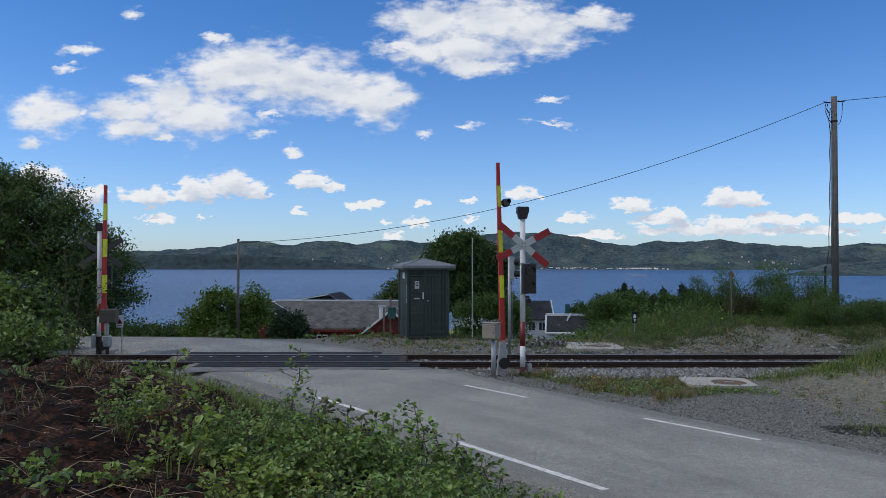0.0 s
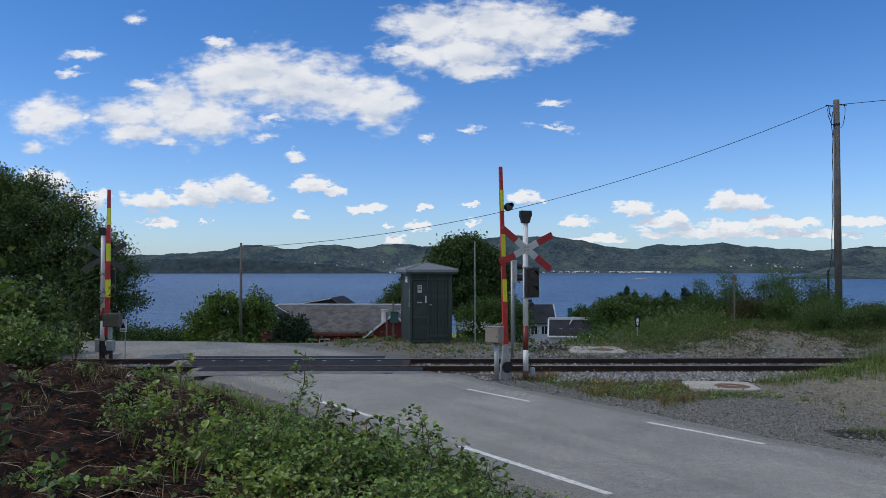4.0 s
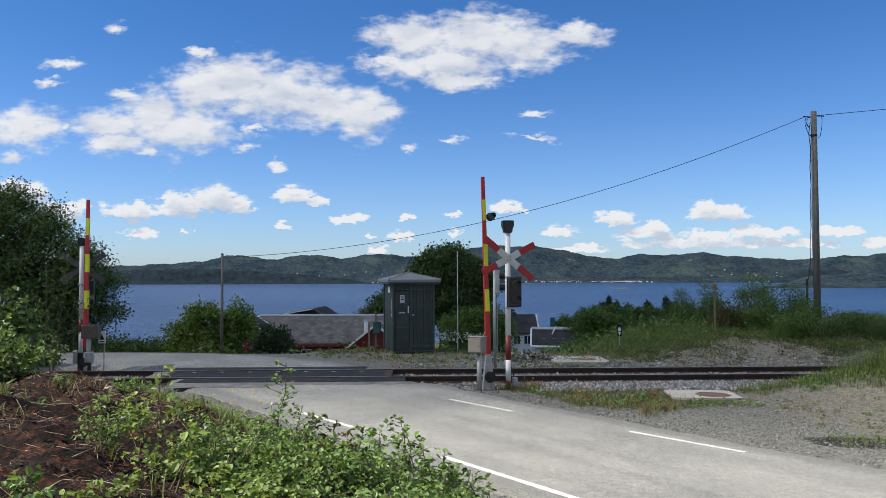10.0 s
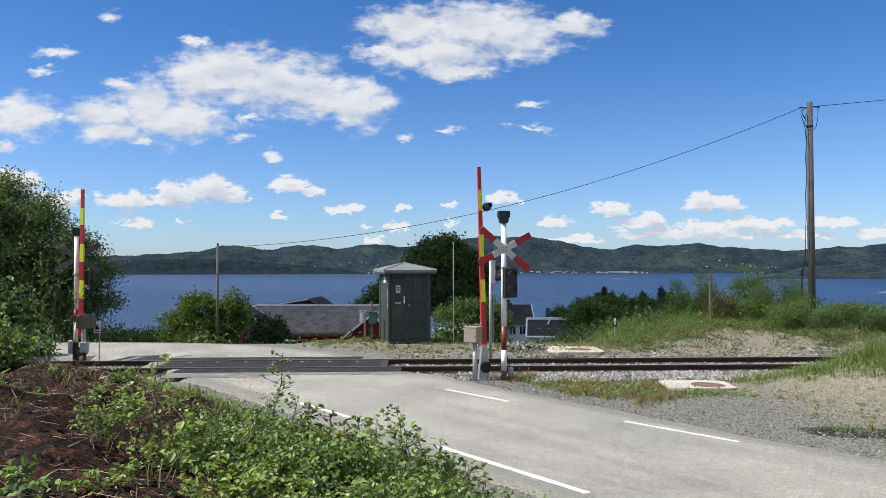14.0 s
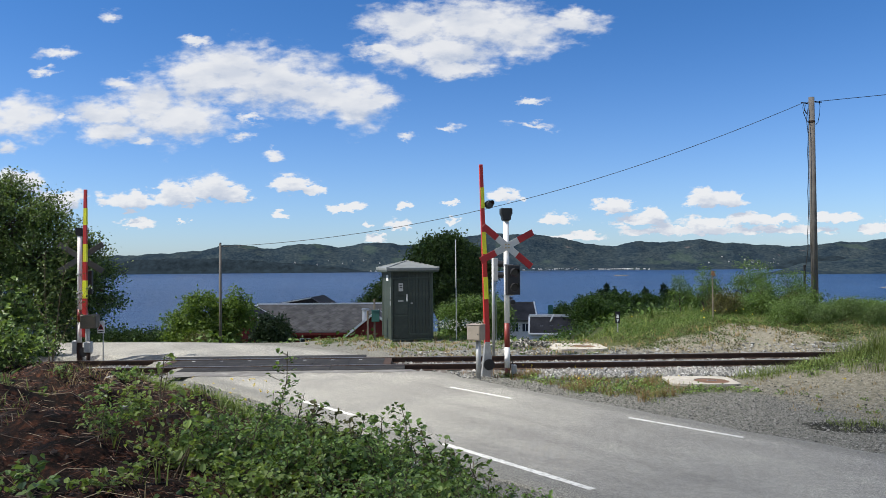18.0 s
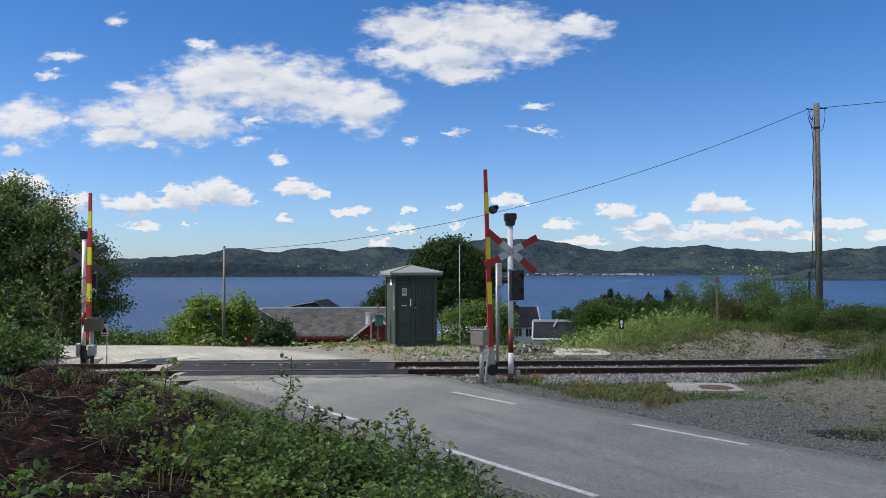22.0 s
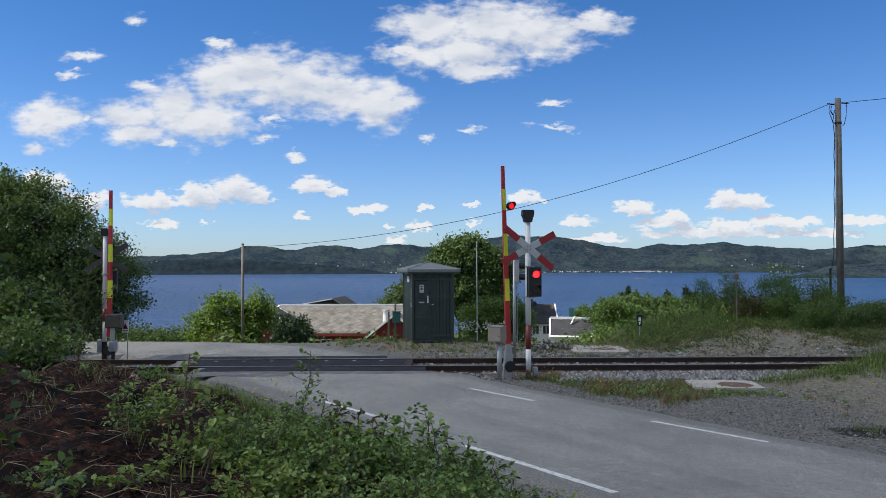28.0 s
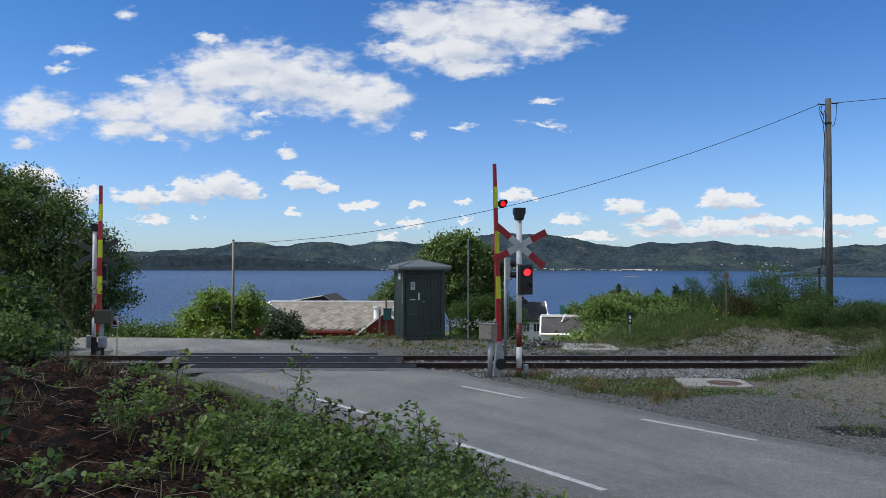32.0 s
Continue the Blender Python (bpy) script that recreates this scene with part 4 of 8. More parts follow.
def make_road():
    v, f, worn = [], [], []
    rng = np.random.default_rng(3)
    across = (-1, -0.93, -0.84, -0.6, -0.2, 0.2, 0.6, 0.84, 0.93, 1)
    c = len(across)
    for p, d, w in ROAD_LINE:
        side = Vector((-d.y, d.x, 0))
        for q in across:
            ragged = (abs(q) == 1) * rng.normal() * 0.045
            o = p + side * (w * q + ragged * (1 if q > 0 else -1))
            off = o.y - TRACK_Y - TRACK_SLOPE * o.x
            open_bed = abs(off) < 1.75 and not (-7.9 if off > 0 else -6.9) < o.x < -1.7
            v.append((o.x, o.y, -0.24 if open_bed else (0.0 if abs(q) < 1 else -0.025)))
            worn.append(max(0.0, (abs(q) - 0.6) / 0.4))
    n = len(ROAD_LINE)
    for i in range(n - 1):
        for k in range(c - 1):
            a = i * c + k
            f.append((a, a + 1, a + c + 1, a + c))
    m = len(v)
    # the broken edge goes down into the verge
    for p, d, w in ROAD_LINE:
        side = Vector((-d.y, d.x, 0))
        for q in (-1, 1):
            o = p + side * (q * (w + 0.12))
            v.append((o.x, o.y, -0.12))
            worn.append(1.2)
    for i in range(n - 1):
        f.append((i * c, i * c + c, m + 2 * i + 2, m + 2 * i))
        f.append((i * c + c - 1, m + 2 * i + 1, m + 2 * i + 3, i * c + 2 * c - 1))
    ob = raw("road", v, f, M["asphalt"], smooth=False)
    rim = ob.data.color_attributes.new("rim", "FLOAT_COLOR", "POINT")
    rim.data.foreach_set("color", np.repeat(np.array(worn)[:, None], 4, 1).ravel())
    tagged(ob, "narrow worn grey asphalt road over the tracks", "road", kind="structure")
    # broken white edge lines
    for (x0, y0), (x1, y1) in (((-2.87, 14.2), (-1.68, 12.76)), ((-0.17, 10.71), (1.5, 8.52)), ((-0.1, 15.64), (1.06, 14.26)), ((2.8, 12.43), (4.09, 10.99))):
        a, b = Vector((x0, y0, 0)), Vector((x1, y1, 0))
        d = (b - a).normalized()
        sd = Vector((-d.y, d.x, 0))
        bm = bmesh.new()
        steps = 24
        rows = []
        for k in range(steps + 1):
            p = a.lerp(b, k / steps)
            w = (0.052 if y1 < 9 or x0 < -2 else 0.042) + 0.006 * math.sin(k * 2.7 + x0) + 0.004 * math.sin(k * 7.1)
            rows.append([bm.verts.new((*(p + sd * q * w).xy, 0.0045)) for q in (-1, 1)])
        for r, q in zip(rows, rows[1:]):
            bm.faces.new((r[0], r[1], q[1], q[0]))
        bmesh.ops.recalc_face_normals(bm, faces=bm.faces[:])
        line = part("edge_line", bm, M["road_paint"])
        tagged(line, "worn white painted edge line on the asphalt", "road marking", "road edge lines", "structure")


make_road()


# ---- drifting clouds that shade the crossing ----
CLOUD_HEIGHT = 320.0
CLOUD_SHIFT = TO_SUN * (CLOUD_HEIGHT / TO_SUN.z)


def drifting_cloud(length, seed):
    """A lumpy bank of cloud whose near rim lies along its own x axis."""
    bm = bmesh.new()
    bmesh.ops.create_icosphere(bm, subdivisions=5, radius=1.0)
    for v in bm.verts:
        x, y, z = v.co
        k = (abs(x) ** 4 + abs(y) ** 4 + 1e-9) ** 0.25 / max(1e-6, math.hypot(x, y)) if math.hypot(x, y) > 1e-4 else 1.0
        x, y = x / k if k else x, y / k if k else y
        rim = 2.2 * noise.noise((x * 9, y * 4, seed)) + 1.2 * noise.noise((x * 30, y * 9, seed))
        v.co = Vector((x * 130, (y + math.copysign(1.0, length)) * abs(length) / 2 + rim, z * 16 + 5 * noise.noise((x * 6, y * 6, seed + z))))
    ob = part("drifting_cloud", bm, M["vapour"], None, "", True)
    return tagged(ob, "white drifting cloud high above the road", "cloud", "drifting clouds")


LEADING_CLOUD, TRAILING_CLOUD = drifting_cloud(125.0, 3.0), drifting_cloud(-60.0, 8.0)


# ---- fjord and the far shore ----
def make_fjord():
    bm = bmesh.new()
    xs, ys = (-4950, -2000, -700, 0, 700, 2000, 4950), (250, 700, 1500, 3000, 4950)
    g = [[bm.verts.new((x, y, -37.7)) for x in xs] for y in ys]
    for a, b in zip(g, g[1:]):
        for k in range(len(xs) - 1):
            bm.faces.new((a[k], a[k + 1], b[k + 1], b[k]))
    tagged(part("water", bm, M["water"]), "wide dark blue fjord with small ripples", "water", kind="structure")


def far_crest(u):
    """Height of the far ridge over the eye, as a share of its distance."""
    v = 0.0205 - 0.006 * step(-0.30, -0.46, u)
    for c, w, h in ((-0.285, 0.032, 0.0085), (-0.19, 0.038, 0.0085), (-0.10, 0.036, 0.0095), (-0.035, 0.03, 0.006), (0.035, 0.045, 0.0165), (0.108, 0.052, 0.0170),
                    (0.165, 0.03, 0.003), (0.245, 0.03, 0.0075), (0.315, 0.04, 0.0095), (0.38, 0.035, 0.003), (0.50, 0.03, 0.004), (0.575, 0.045, 0.0095), (0.68, 0.05, 0.008), (-0.6, 0.1, 0.003)):
        v = v + h * np.exp(-((u - c) / w) ** 2)
    return v + 0.0006 * np.sin(u * 140) + 0.0004 * np.sin(u * 313 + 1) + 0.00025 * np.sin(u * 901)


def make_far_shore():
    us = np.linspace(-1.3, 1.3, 900)
    rs = np.linspace(0, 1, 26)
    U, R = np.meshgrid(us, rs)
    D = 4200 + 560 * R
    crest = far_crest(U) * 4700
    rise = step(0.0, 1.0, R) * 0.75 + 0.25 * R
    low = 46 * np.exp(-((R - 0.16) / 0.12) ** 2) * step(-0.19, -0.27, U)
    low += 26 * np.exp(-((R - 0.2) / 0.14) ** 2) * step(0.02, 0.10, U) * step(0.30, 0.2, U)
    bumps = (9 * wave(U * 60, R * 5, 1.1, 1.0) + 6 * wave(U * 170, R * 12, 1.3, 2.0) + 3 * wave(U * 900, R * 40, 0.6, 1.0)) * R * (1 - R) * 1.6
    Z = -39.5 + 3.5 * step(0, 0.03, R) + np.maximum((crest + 37) * rise, low) + bumps
    X = U * D
    n = len(us)
    i = np.arange((len(rs) - 1) * n).reshape(-1, n)[:, :-1].ravel()
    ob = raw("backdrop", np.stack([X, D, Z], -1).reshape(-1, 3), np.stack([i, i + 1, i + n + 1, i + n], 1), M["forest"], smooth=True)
    tagged(ob, "far wooded hills along the other shore", "hills", kind="structure")
    # a lower headland on the near side of them
    us = np.linspace(0.40, 1.2, 200)
    rs = np.linspace(0, 1, 14)
    U, R = np.meshgrid(us, rs)
    D = 2380 + 260 * R
    h = (0.0035 + 0.0125 * step(0.47, 0.60, U) + 0.0006 * np.sin(U * 200)) * 2500 * step(0.38, 0.47, U) + 37
    Z = -39 + 3 * step(0, 0.05, R) + (h - 8) * step(0, 0.9, R) * step(0.40, 0.47, U)
    n = len(us)
    i = np.arange((len(rs) - 1) * n).reshape(-1, n)[:, :-1].ravel()
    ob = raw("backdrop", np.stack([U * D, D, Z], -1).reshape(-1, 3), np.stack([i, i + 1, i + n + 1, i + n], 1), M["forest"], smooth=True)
    tagged(ob, "low wooded headland across the water", "headland", kind="structure")
    # the dark spruce ridge by the water
    us = np.linspace(-0.9, -0.10, 260)
    rs = np.linspace(0, 1, 10)
    U, R = np.meshgrid(us, rs)
    D = 4090 + 110 * R
    top = (47 + 5 * np.sin(U * 31) + 2.5 * np.sin(U * 117) + 1.2 * np.sin(U * 400)) * step(-0.13, -0.30, U) * (1 - 0.25 * step(-0.38, -0.6, U)) + 30 * step(-0.10, -0.16, U)
    Z = -39 + 3 * step(0, 0.1, R) + top * step(0.0, 1.0, R)
    n = len(us)
    i = np.arange((len(rs) - 1) * n).reshape(-1, n)[:, :-1].ravel()
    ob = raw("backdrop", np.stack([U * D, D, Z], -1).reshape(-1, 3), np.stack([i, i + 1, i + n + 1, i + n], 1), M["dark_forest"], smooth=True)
    tagged(ob, "dark spruce-covered ridge beside the far water", "ridge", kind="structure")
    # a darker spur below them, added for the cloud shade on the hills
    us = np.linspace(0.40, 0.54, 90)
    U, R = np.meshgrid(us, rs)
    D = 4060 + 120 * R
    top = (66 + 3 * np.sin(U * 90) + 1.2 * np.sin(U * 400)) * step(0.405, 0.455, U) * step(0.54, 0.495, U)
    Z = -39 + 3 * step(0, 0.1, R) + top * step(0.0, 1.0, R)
    n = len(us)
    i = np.arange((len(rs) - 1) * n).reshape(-1, n)[:, :-1].ravel()
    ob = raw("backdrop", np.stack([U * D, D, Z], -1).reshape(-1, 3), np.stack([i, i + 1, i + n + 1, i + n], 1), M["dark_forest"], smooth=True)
    tagged(ob, "dark spur added for cloud shade below the far hills", "ridge", kind="structure")
    # houses and sheds along the far shore, far too many to count
    rng = np.random.default_rng(5)
    v, f = [], []
    for k in range(190):
        spot = k % 5
        if spot < 3:
            u, r = rng.choice([rng.normal(0.205, 0.022), rng.normal(0.22, 0.012), rng.normal(0.13, 0.025)]), rng.uniform(0.012, 0.07)
        elif spot == 3:
            u, r = rng.choice([rng.normal(0.42, 0.02), rng.normal(-0.09, 0.03), rng.normal(0.21, 0.02)]), rng.uniform(0.01, 0.06)
        else:
            u, r = rng.choice([rng.normal(-0.31, 0.02), rng.normal(-0.16, 0.05), rng.normal(0.38, 0.05)]), rng.uniform(0.2, 0.45)
        d = 4200 + 560 * r
        crest = (far_crest(u) * 4700 + 37) * (step(0, 1, r) * 0.75 + 0.25 * r)
        low = 46 * math.exp(-((r - 0.16) / 0.12) ** 2) * step(-0.19, -0.27, u)
        z = float(-37 + max(crest, low) + 1)
        w, h, e = rng.uniform(3, 11) * (1.0 if spot < 4 else 0.6), rng.uniform(2, 4), 6
        x = u * d
        b = len(v)
        for dx, dz in ((-w, -3), (w, -3), (w, h), (0, h + 3.5), (-w, h)):
            v += [(x + dx * 0.6, d - 6, z + dz), (x + dx * 0.6, d - 6 + e, z + dz)]
        f += [(b, b + 2, b + 4, b + 6, b + 8), (b + 1, b + 9, b + 7, b + 5, b + 3), (b + 2, b + 3, b + 5, b + 4), (b + 4, b + 5, b + 7, b + 6), (b + 6, b + 7, b + 9, b + 8), (b + 8, b + 9, b + 1, b)]
    ob = raw("far_houses", v, f, M["far_house"])
    tagged(ob, "small pale houses scattered along the far shore", "houses", kind="stuff")
    # low skerries
    for x, y, w, d in ((520, 2373, 22, 6), (655, 1137, 24, 5)):
        bm = bmesh.new()
        bmesh.ops.create_icosphere(bm, subdivisions=3, radius=1.0)
        for q in bm.verts:
            q.co = Vector((q.co.x * w * (1 + 0.2 * math.sin(q.co.y * 5)), q.co.y * d, q.co.z * 2.6 + 0.4 * math.sin(q.co.x * 9)))
        ob = part("skerry", bm, M["sleeper"])
        ob.matrix_basis = pose(x, y, -37.9)
        tagged(ob, "low bare skerry lying in the fjord", "skerry", "skerries")


make_fjord()
make_far_shore()


# ---- railway ----
def track_y(x, offset=0.0):
    return TRACK_Y + TRACK_SLOPE * x + offset


def make_track():
    turn = math.degrees(math.atan(TRACK_SLOPE))
    track = thing("railway_track", (0, TRACK_Y, 0), "single railway track on grey ballast, rusty rails", "railway track", rz=turn)
    profile = [(-0.065, -0.15), (0.065, -0.15), (0.065, -0.138), (0.012, -0.12), (0.010, -0.035), (0.034, -0.028), (0.034, 0.0), (0.028, 0.006), (-0.028, 0.006), (-0.034, 0.0), (-0.034, -0.028), (-0.010, -0.035), (-0.012, -0.12), (-0.065, -0.138)]
    for y in (-0.7525, 0.7525):
        bm = bmesh.new()
        ends = [[bm.verts.new((x, y + a, b + 0.02)) for a, b in profile] for x in (-60, -20, 0, 20, 60)]
        for r, q in zip(ends, ends[1:]):
            for k in range(len(profile)):
                j = (k + 1) % len(profile)
                bm.faces.new((r[k], r[j], q[j], q[k]))
        bm.faces.new(ends[0][::-1])
        bm.faces.new(ends[-1])
        bmesh.ops.recalc_face_normals(bm, faces=bm.faces[:])
        rail = part("rail", bm, M["rust"], track, "rust-brown steel rail with a bright running edge")
        # bright running surface
        bm = box(-60, 60, y - 0.026, y + 0.026, 0.0265, 0.029)
        part("running_surface", bm, M["steel_worn"], rail)
    sleeper = None
    for k in range(46):
        x = -14.0 + k * 0.62
        if -7.4 < x < -1.7:
            continue
        if sleeper is None:
            sleeper = part("sleeper", box(-0.12, 0.12, -1.25, 1.25, -0.22, -0.125, 0.015), M["sleeper"], track).data
            track.children[-1].location.x = x
        else:
            o = new("sleeper", sleeper)
            o.parent, o.location.x = track, x
    # crossing deck: rubber panels between and beside the rails
    deck = thing("crossing_deck", (0, TRACK_Y, 0), "dark rubber level crossing deck with worn panels", "crossing deck", rz=turn)
    widths = ((-1.50, -0.80), (-0.67, 0.67), (0.80, 1.50))
    for y0, y1 in widths:
        me = None
        for k in range(6):
            x = -7.2 + k * 0.9
            if me is None:
                p = part("panel", box(0.002, 0.898, y0, y1, -0.12, 0.0, 0.006), M["rubber"], deck)
                me = p.data
            else:
                p = new("panel", me)
                p.parent = deck
            skew = {0: 0.55, 1: 0.0, 2: -0.55}[widths.index((y0, y1))]
            p.location = (x + skew, 0, 0.012 + 0.001 * ((k * 7) % 3))
    # darker asphalt laid against the deck
    rng = random.Random(6)
    bm = bmesh.new()
    rows = []
    for k in range(31):
        x = -7.3 + k * 0.19
        rows.append([bm.verts.new((x + 0.5, -1.52, 0.006)), bm.verts.new((x + 0.75, -1.85 - rng.uniform(0, 0.22) - (0.35 if k < 12 else 0.0), 0.006))])
    for a, b in zip(rows, rows[1:]):
        bm.faces.new((a[0], a[1], b[1], b[0]))
    bmesh.ops.recalc_face_normals(bm, faces=bm.faces[:])
    part("asphalt_joint", bm, M["dark_asphalt"], deck, "dark patched asphalt along the deck")
    # steel lifting eyes in a row on the middle panels
    lug = None
    for k in range(7):
        if lug is None:
            p = part("lifting_eye", box(-0.045, 0.045, -0.02, 0.02, 0, 0.012, 0.004), M["galvanised"], deck)
            lug = p.data
        else:
            p = new("lifting_eye", lug)
            p.parent = deck
        p.location = (-6.75 + k * 0.72, 0.34, 0.018)
    for x in (-7.32, -1.72):
        ob = part("end_ramp", prism([(-0.12, -0.12), (0.12, -0.12), (0.1, 0.01), (-0.08, 0.015)], -0.66, 0.66), M["rust"], deck, "rusty steel end ramp of the deck")
        ob.location = (x, 0, 0)


make_track()


def make_ballast():
    """Loose stones: octahedra pushed about, one mesh."""
    rng = np.random.default_rng(11)
    n = 15000
    x = rng.uniform(-15, 12.5, n)
    o = rng.choice([-1, 1], n) * rng.uniform(0, 1, n) ** 0.8 * 2.6
    o = np.where(rng.uniform(size=n) < 0.45, rng.uniform(-0.68, 0.68, n), o)
    clear = (x < -7.6) | (x > -1.5) | ((o < -0.8) & (x < -6.75))
    x, o = x[clear], o[clear]
    rail = np.abs(np.abs(o) - 0.7525) < 0.09
    x, o = x[~rail], o[~rail]
    # more of them on the open shoulder by the road
    m = 5200
    x = np.r_[x, rng.uniform(1.8, 8.6, m)]
    o = np.r_[o, -0.9 - rng.uniform(0, 1, m) ** 1.2 * 2.1]
    y = TRACK_Y + TRACK_SLOPE * x + o
    z = np.maximum(ground_z(x, y), -0.15) + rng.uniform(-0.005, 0.035, len(x))
    n = len(x)
    base = np.array([[1, 0, 0], [-1, 0, 0], [0, 1, 0], [0, -1, 0], [0, 0, 0.8], [0, 0, -0.8]], float)
    size = rng.uniform(0.022, 0.05, n)
    v = base[None] * size[:, None, None] * rng.uniform(0.6, 1.4, (n, 6, 1)) + rng.normal(size=(n, 6, 3)) * size[:, None, None] * 0.22
    a = rng.uniform(0, 6.28, n)
    c, s = np.cos(a)[:, None], np.sin(a)[:, None]
    v = np.stack([v[..., 0] * c - v[..., 1] * s, v[..., 0] * s + v[..., 1] * c, v[..., 2]], -1) + np.stack([x, y, z], -1)[:, None]
    t = np.array([[0, 2, 4], [2, 1, 4], [1, 3, 4], [3, 0, 4], [2, 0, 5], [1, 2, 5], [3, 1, 5], [0, 3, 5]])
    f = (t[None] + 6 * np.arange(n)[:, None, None]).reshape(-1, 3)
    tagged(raw("ballast", v.reshape(-1, 3), f, M["stone"]), "grey crushed stone ballast along the rails", "gravel", kind="stuff")


make_ballast()


def make_loose_gravel():
    """Small loose stones along the road's edges and over the gravel apron."""
    rng = np.random.default_rng(12)
    n = 110000
    x, y = rng.uniform(-5.5, 9.5, n), rng.uniform(6.5, 18.0, n)
    out = beyond_road(x, y)
    s = (x - EDGE[0]) * OUT[0] + (y - EDGE[1]) * OUT[1]
    p = np.where(s > 0, step(1.6, 0.7, s) * step(0.25, 0.5, s), step(6.0, 2.0, out) * step(-0.15, 0.25, out) * (y < 17.2))
    ok = rng.uniform(size=n) < p
    x, y = x[ok], y[ok]
    n = len(x)
    z = ground_z(x, y) + 0.002
    base = np.array([[1, 0, 0], [-0.5, 0.87, 0], [-0.5, -0.87, 0], [0, 0, 0.8]], float)
    size = rng.uniform(0.005, 0.017, n) * np.where(rng.uniform(size=n) < 0.05, 1.9, 1.0)
    v = base[None] * size[:, None, None] * rng.uniform(0.6, 1.4, (n, 4, 1)) + rng.normal(size=(n, 4, 3)) * size[:, None, None] * 0.2 + np.stack([x, y, z], -1)[:, None]
    t = np.array([[0, 1, 3], [1, 2, 3], [2, 0, 3]])
    f = (t[None] + 4 * np.arange(n)[:, None, None]).reshape(-1, 3)
    tagged(raw("loose_gravel", v.reshape(-1, 3), f, M["grit"]), "loose grey gravel beside the asphalt", "gravel", kind="stuff")


make_loose_gravel()


def make_rubble():
    """Broken stones on the cut slope and in a heap beyond the track."""
    rng = np.random.default_rng(14)
    x = np.r_[rng.uniform(4.5, 16, 420), rng.normal(2.3, 0.55, 260), rng.uniform(6.0, 10.5, 120)]
    y = np.r_[rng.uniform(21.9, 23.9, 420), rng.normal(23.6, 0.35, 260), rng.uniform(12.5, 16.5, 120)]
    n = len(x)
    size = rng.uniform(0.012, 0.045, n) * np.r_[0.7 * np.ones(420), 1.5 * np.ones(260), 0.6 * np.ones(120)]
    z = ground_z(x, y) + size * 0.3 + np.r_[np.zeros(420), np.maximum(0, 0.22 - 0.25 * np.abs(x[420:680] - 2.3)) * rng.uniform(0, 1, 260), np.zeros(120)]
    base = np.array([[1, 0, 0], [-1, 0, 0], [0, 1, 0], [0, -1, 0], [0, 0, 0.7], [0, 0, -0.7]], float)
    v = base[None] * size[:, None, None] * rng.uniform(0.6, 1.4, (n, 6, 1)) + rng.normal(size=(n, 6, 3)) * size[:, None, None] * 0.25 + np.stack([x, y, z], -1)[:, None]
    t = np.array([[0, 2, 4], [2, 1, 4], [1, 3, 4], [3, 0, 4], [2, 0, 5], [1, 2, 5], [3, 1, 5], [0, 3, 5]])
    f = (t[None] + 6 * np.arange(n)[:, None, None]).reshape(-1, 3)
    tagged(raw("rubble", v.reshape(-1, 3), f, M["grit"]), "broken grey stones on the sandy slope", "stones", kind="stuff")


make_rubble()


# ---- the crossing's signals and barriers ----
def gz(x, y):
    return float(ground_z(x, y))


BLINKS = []   # (flap, list of lit spells)
WHITE_SPELLS = [(0.92 + 1.34 * k, 1.28 + 1.34 * k) for k in range(19)]
RED_SPELLS = [(27.77 + 0.683 * k, 28.07 + 0.683 * k) for k in range(-1, 7)]


def lamp(parent, x, y, z, r, lit, spells, label):
    """A round signal lamp: lens, hood and an added dark flap, no real part, that swings up under the hood when the lamp
    shows.
    """
    glass = part("lens", rod((x, y, z), (x, y - 0.010, z), r * 0.95, r * 0.93, 24), lit, parent, label)
    ring = bmesh.new()
    for k in range(28):
        a0, a1 = 6.2832 * k / 28, 6.2832 * (k + 1) / 28
        q = [ring.verts.new((x + math.cos(a) * rr, y - d, z + math.sin(a) * rr)) for a, rr, d in
             ((a0, r * 1.02, 0.0), (a1, r * 1.02, 0.0), (a1, r * 1.02, 0.03), (a0, r * 1.02, 0.03), (a0, r * 1.14, 0.03), (a1, r * 1.14, 0.03), (a1, r * 1.14, 0.0), (a0, r * 1.14, 0.0))]
        ring.faces.new(q[:4])
        ring.faces.new((q[3], q[2], q[5], q[4]))
        ring.faces.new((q[4], q[5], q[6], q[7]))
    part("bezel", ring, M["black"], parent)
    hood = bmesh.new()
    rows = []
    for k in range(15):
        a = radians(-8 + 196 * k / 14)
        reach = 0.20 * (0.45 + 0.55 * math.sin(max(0.0, min(math.pi, a))))
        rows.append([hood.verts.new((x + math.cos(a) * rr, y - dd, z + math.sin(a) * rr)) for rr, dd in ((r * 1.1, 0.0), (r * 1.1, reach), (r * 1.16, reach), (r * 1.16, 0.0))])
    for p, q in zip(rows, rows[1:]):
        for k in range(4):
            hood.faces.new((p[k], p[(k + 1) % 4], q[(k + 1) % 4], q[k]))
    hood.faces.new(rows[0])
    hood.faces.new(rows[-1][::-1])
    bmesh.ops.recalc_face_normals(hood, faces=hood.faces[:])
    part("hood", hood, M["black"], parent)
    # added disc: the lens always glows, and this hides it between blinks
    flap = part("shutter", rod((0, 0, -r), (0, -0.005, -r), r * 1.012, r * 1.012, 24), M["dark_glass"], parent, "added dark disc that hides the lens between blinks")
    flap.location = (x, y - 0.018, z + r)
    BLINKS.append((flap, (x, y - 0.018, z + r), spells))


